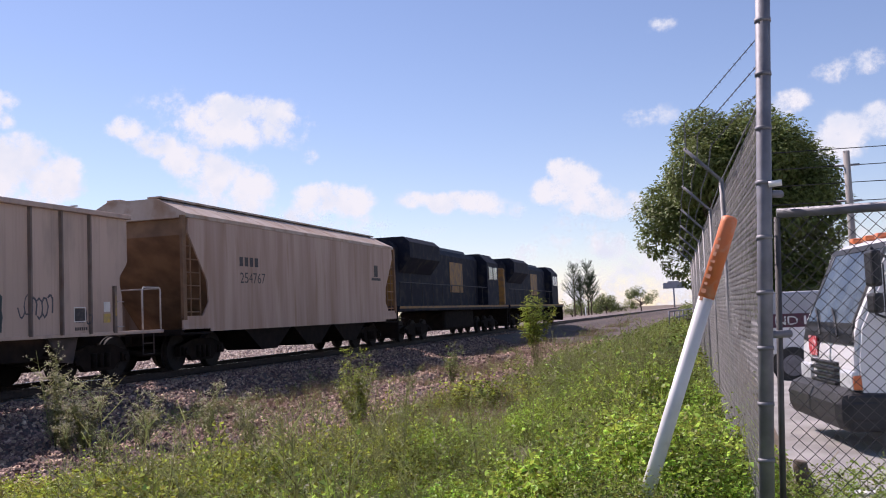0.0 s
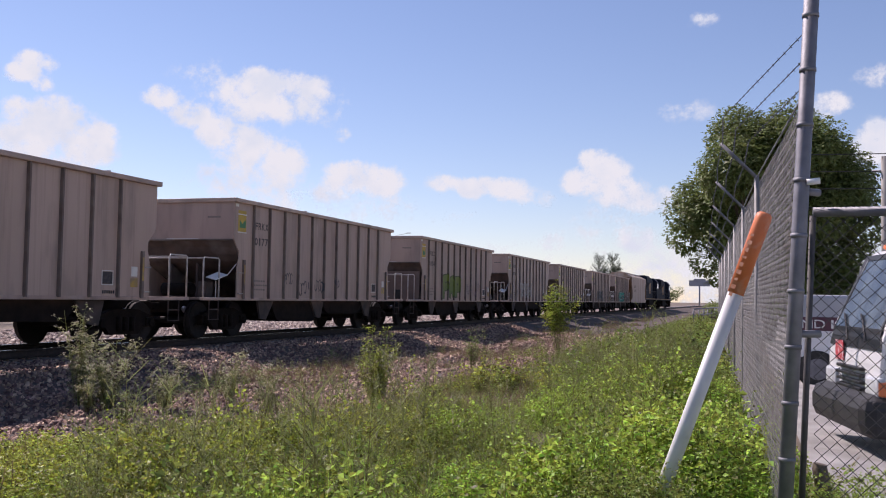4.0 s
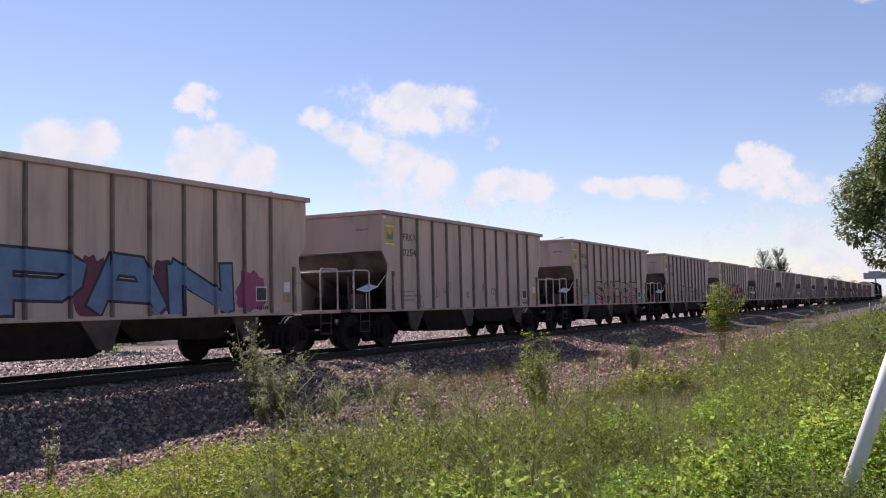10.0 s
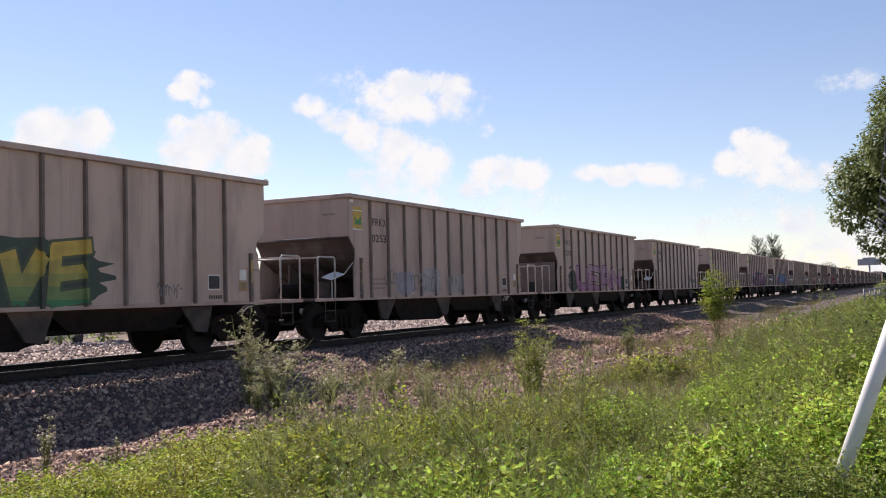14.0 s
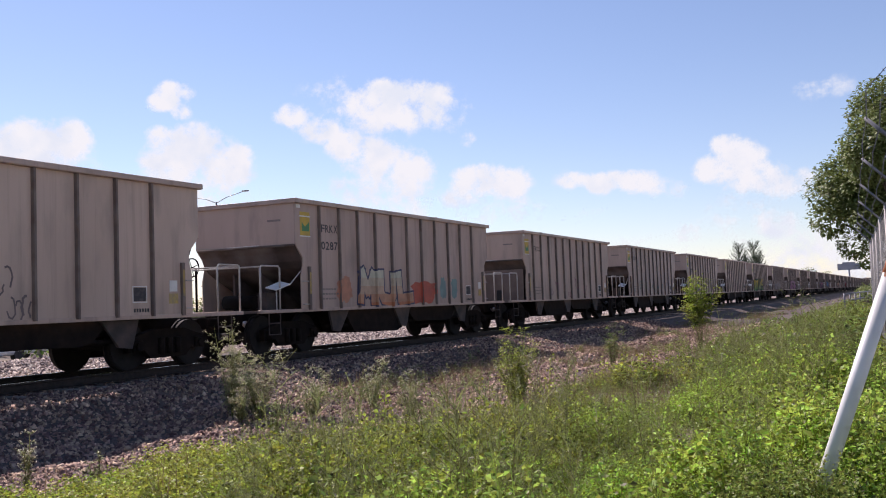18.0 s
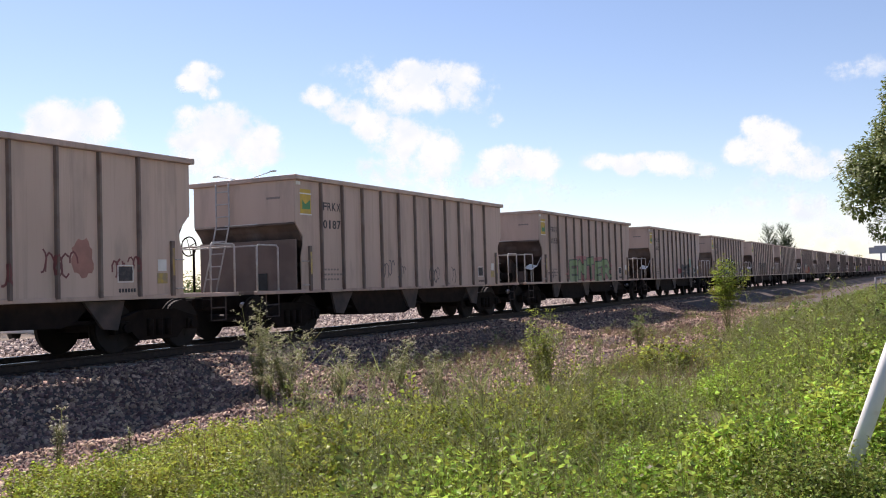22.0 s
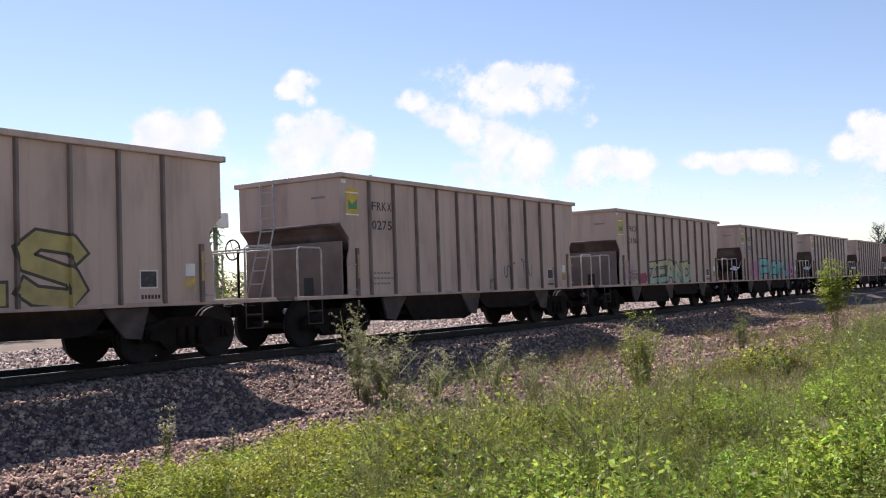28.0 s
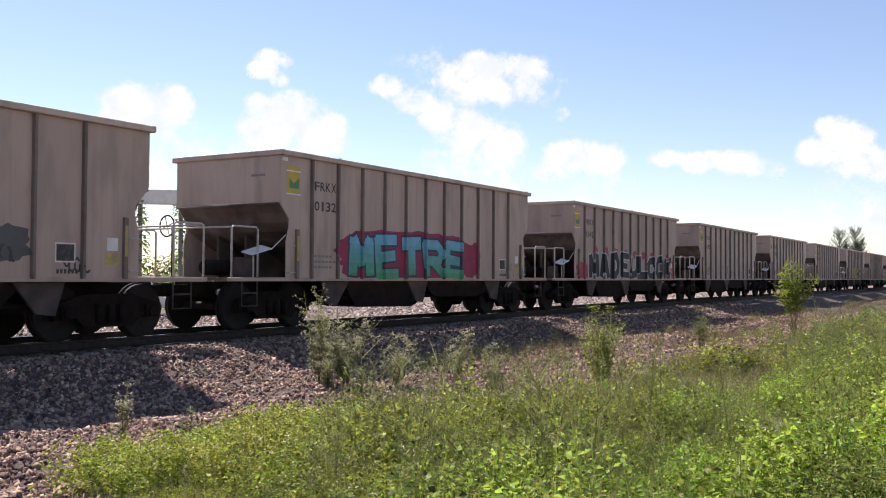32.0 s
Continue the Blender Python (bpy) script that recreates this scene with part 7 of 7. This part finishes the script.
build_cloud([(-11.56, 3.53, 1.59, 0.55, 0.70), (-9.64, 3.98, 1.38, 0.62, 0.55), (-6.54, 3.74, 1.38, 0.90, 0.80), (-5.35, 2.90, 2.08, 0.62, 0.42), (-13.52, 3.06, 2.77, 0.55, 0.32), (-17.83, 4.99, 2.08, 0.48, 0.28)], 2775)
build_cloud([(-2.44, 16.56, 0.90, 0.48, 0.55), (-3.59, 11.27, 1.52, 0.62, 0.50), (7.70, 12.68, 2.08, 0.62, 0.60), (4.29, 11.22, 1.18, 0.76, 0.85), (7.01, 9.07, 1.56, 1.18, 0.95), (8.45, 12.94, 1.04, 0.76, 0.60)], 2800)
build_cloud([(5.72, 7.61, 2.08, 1.38, 0.49), (9.09, 9.76, 1.04, 0.97, 0.80), (0.82, 3.44, 2.08, 1.04, 0.35)], 2825)
# pale haze low over the horizon, added as one more glowing cloud sheet
build_cloud([(-62.0, 0.6, 9.0, 2.2, 0.34), (-46.0, 0.6, 9.0, 2.2, 0.34), (-30.0, 0.6, 9.0, 2.4, 0.38), (-16.0, 0.6, 8.0, 2.8, 0.46), (-4.0, 0.6, 7.0, 3.4, 0.62), (8.0, 0.6, 7.0, 3.4, 0.66)], 3200)


# ---- motion ----
# Way of the train along the track: seconds, metres from its place at one second.
RUN = [(0.0, -22.53), (1.0, 0.0), (3.0, 45.0), (7.0, 134.65), (9.0, 179.55), (13.0, 268.7), (15.0, 312.5), (19.0, 401.3), (23.0, 490.1), (28.0, 601.1), (32.0, 690.2)]
START_Y = 1.974 * CAR_L


def motions():
    for c, o in CARS:
        walk(c, [(t, pose(TRACK_X, START_Y + o + d, 0)) for t, d in RUN])
    # wheelsets at the same place in their trucks roll alike and share one set of keys
    ts = [k / FPS for k in range(int(32 * FPS) + 1)]
    way = np.interp(ts, [t for t, _ in RUN], [d for _, d in RUN])
    rolled = {}
    for w in [o for o in scene.objects if o.name.split(".")[0] == "wheelset"]:
        a = round(w.location.y, 2)
        if a not in rolled:
            walk(w, [(t, pose(0, a, WHEEL_R, -math.degrees(d / WHEEL_R))) for t, d in zip(ts, way)])
            rolled[a] = w.animation_data
        else:
            w.rotation_mode = "QUATERNION"
            keys = w.animation_data_create()
            keys.action = rolled[a].action
            keys.action_slot = rolled[a].action_slot


motions()
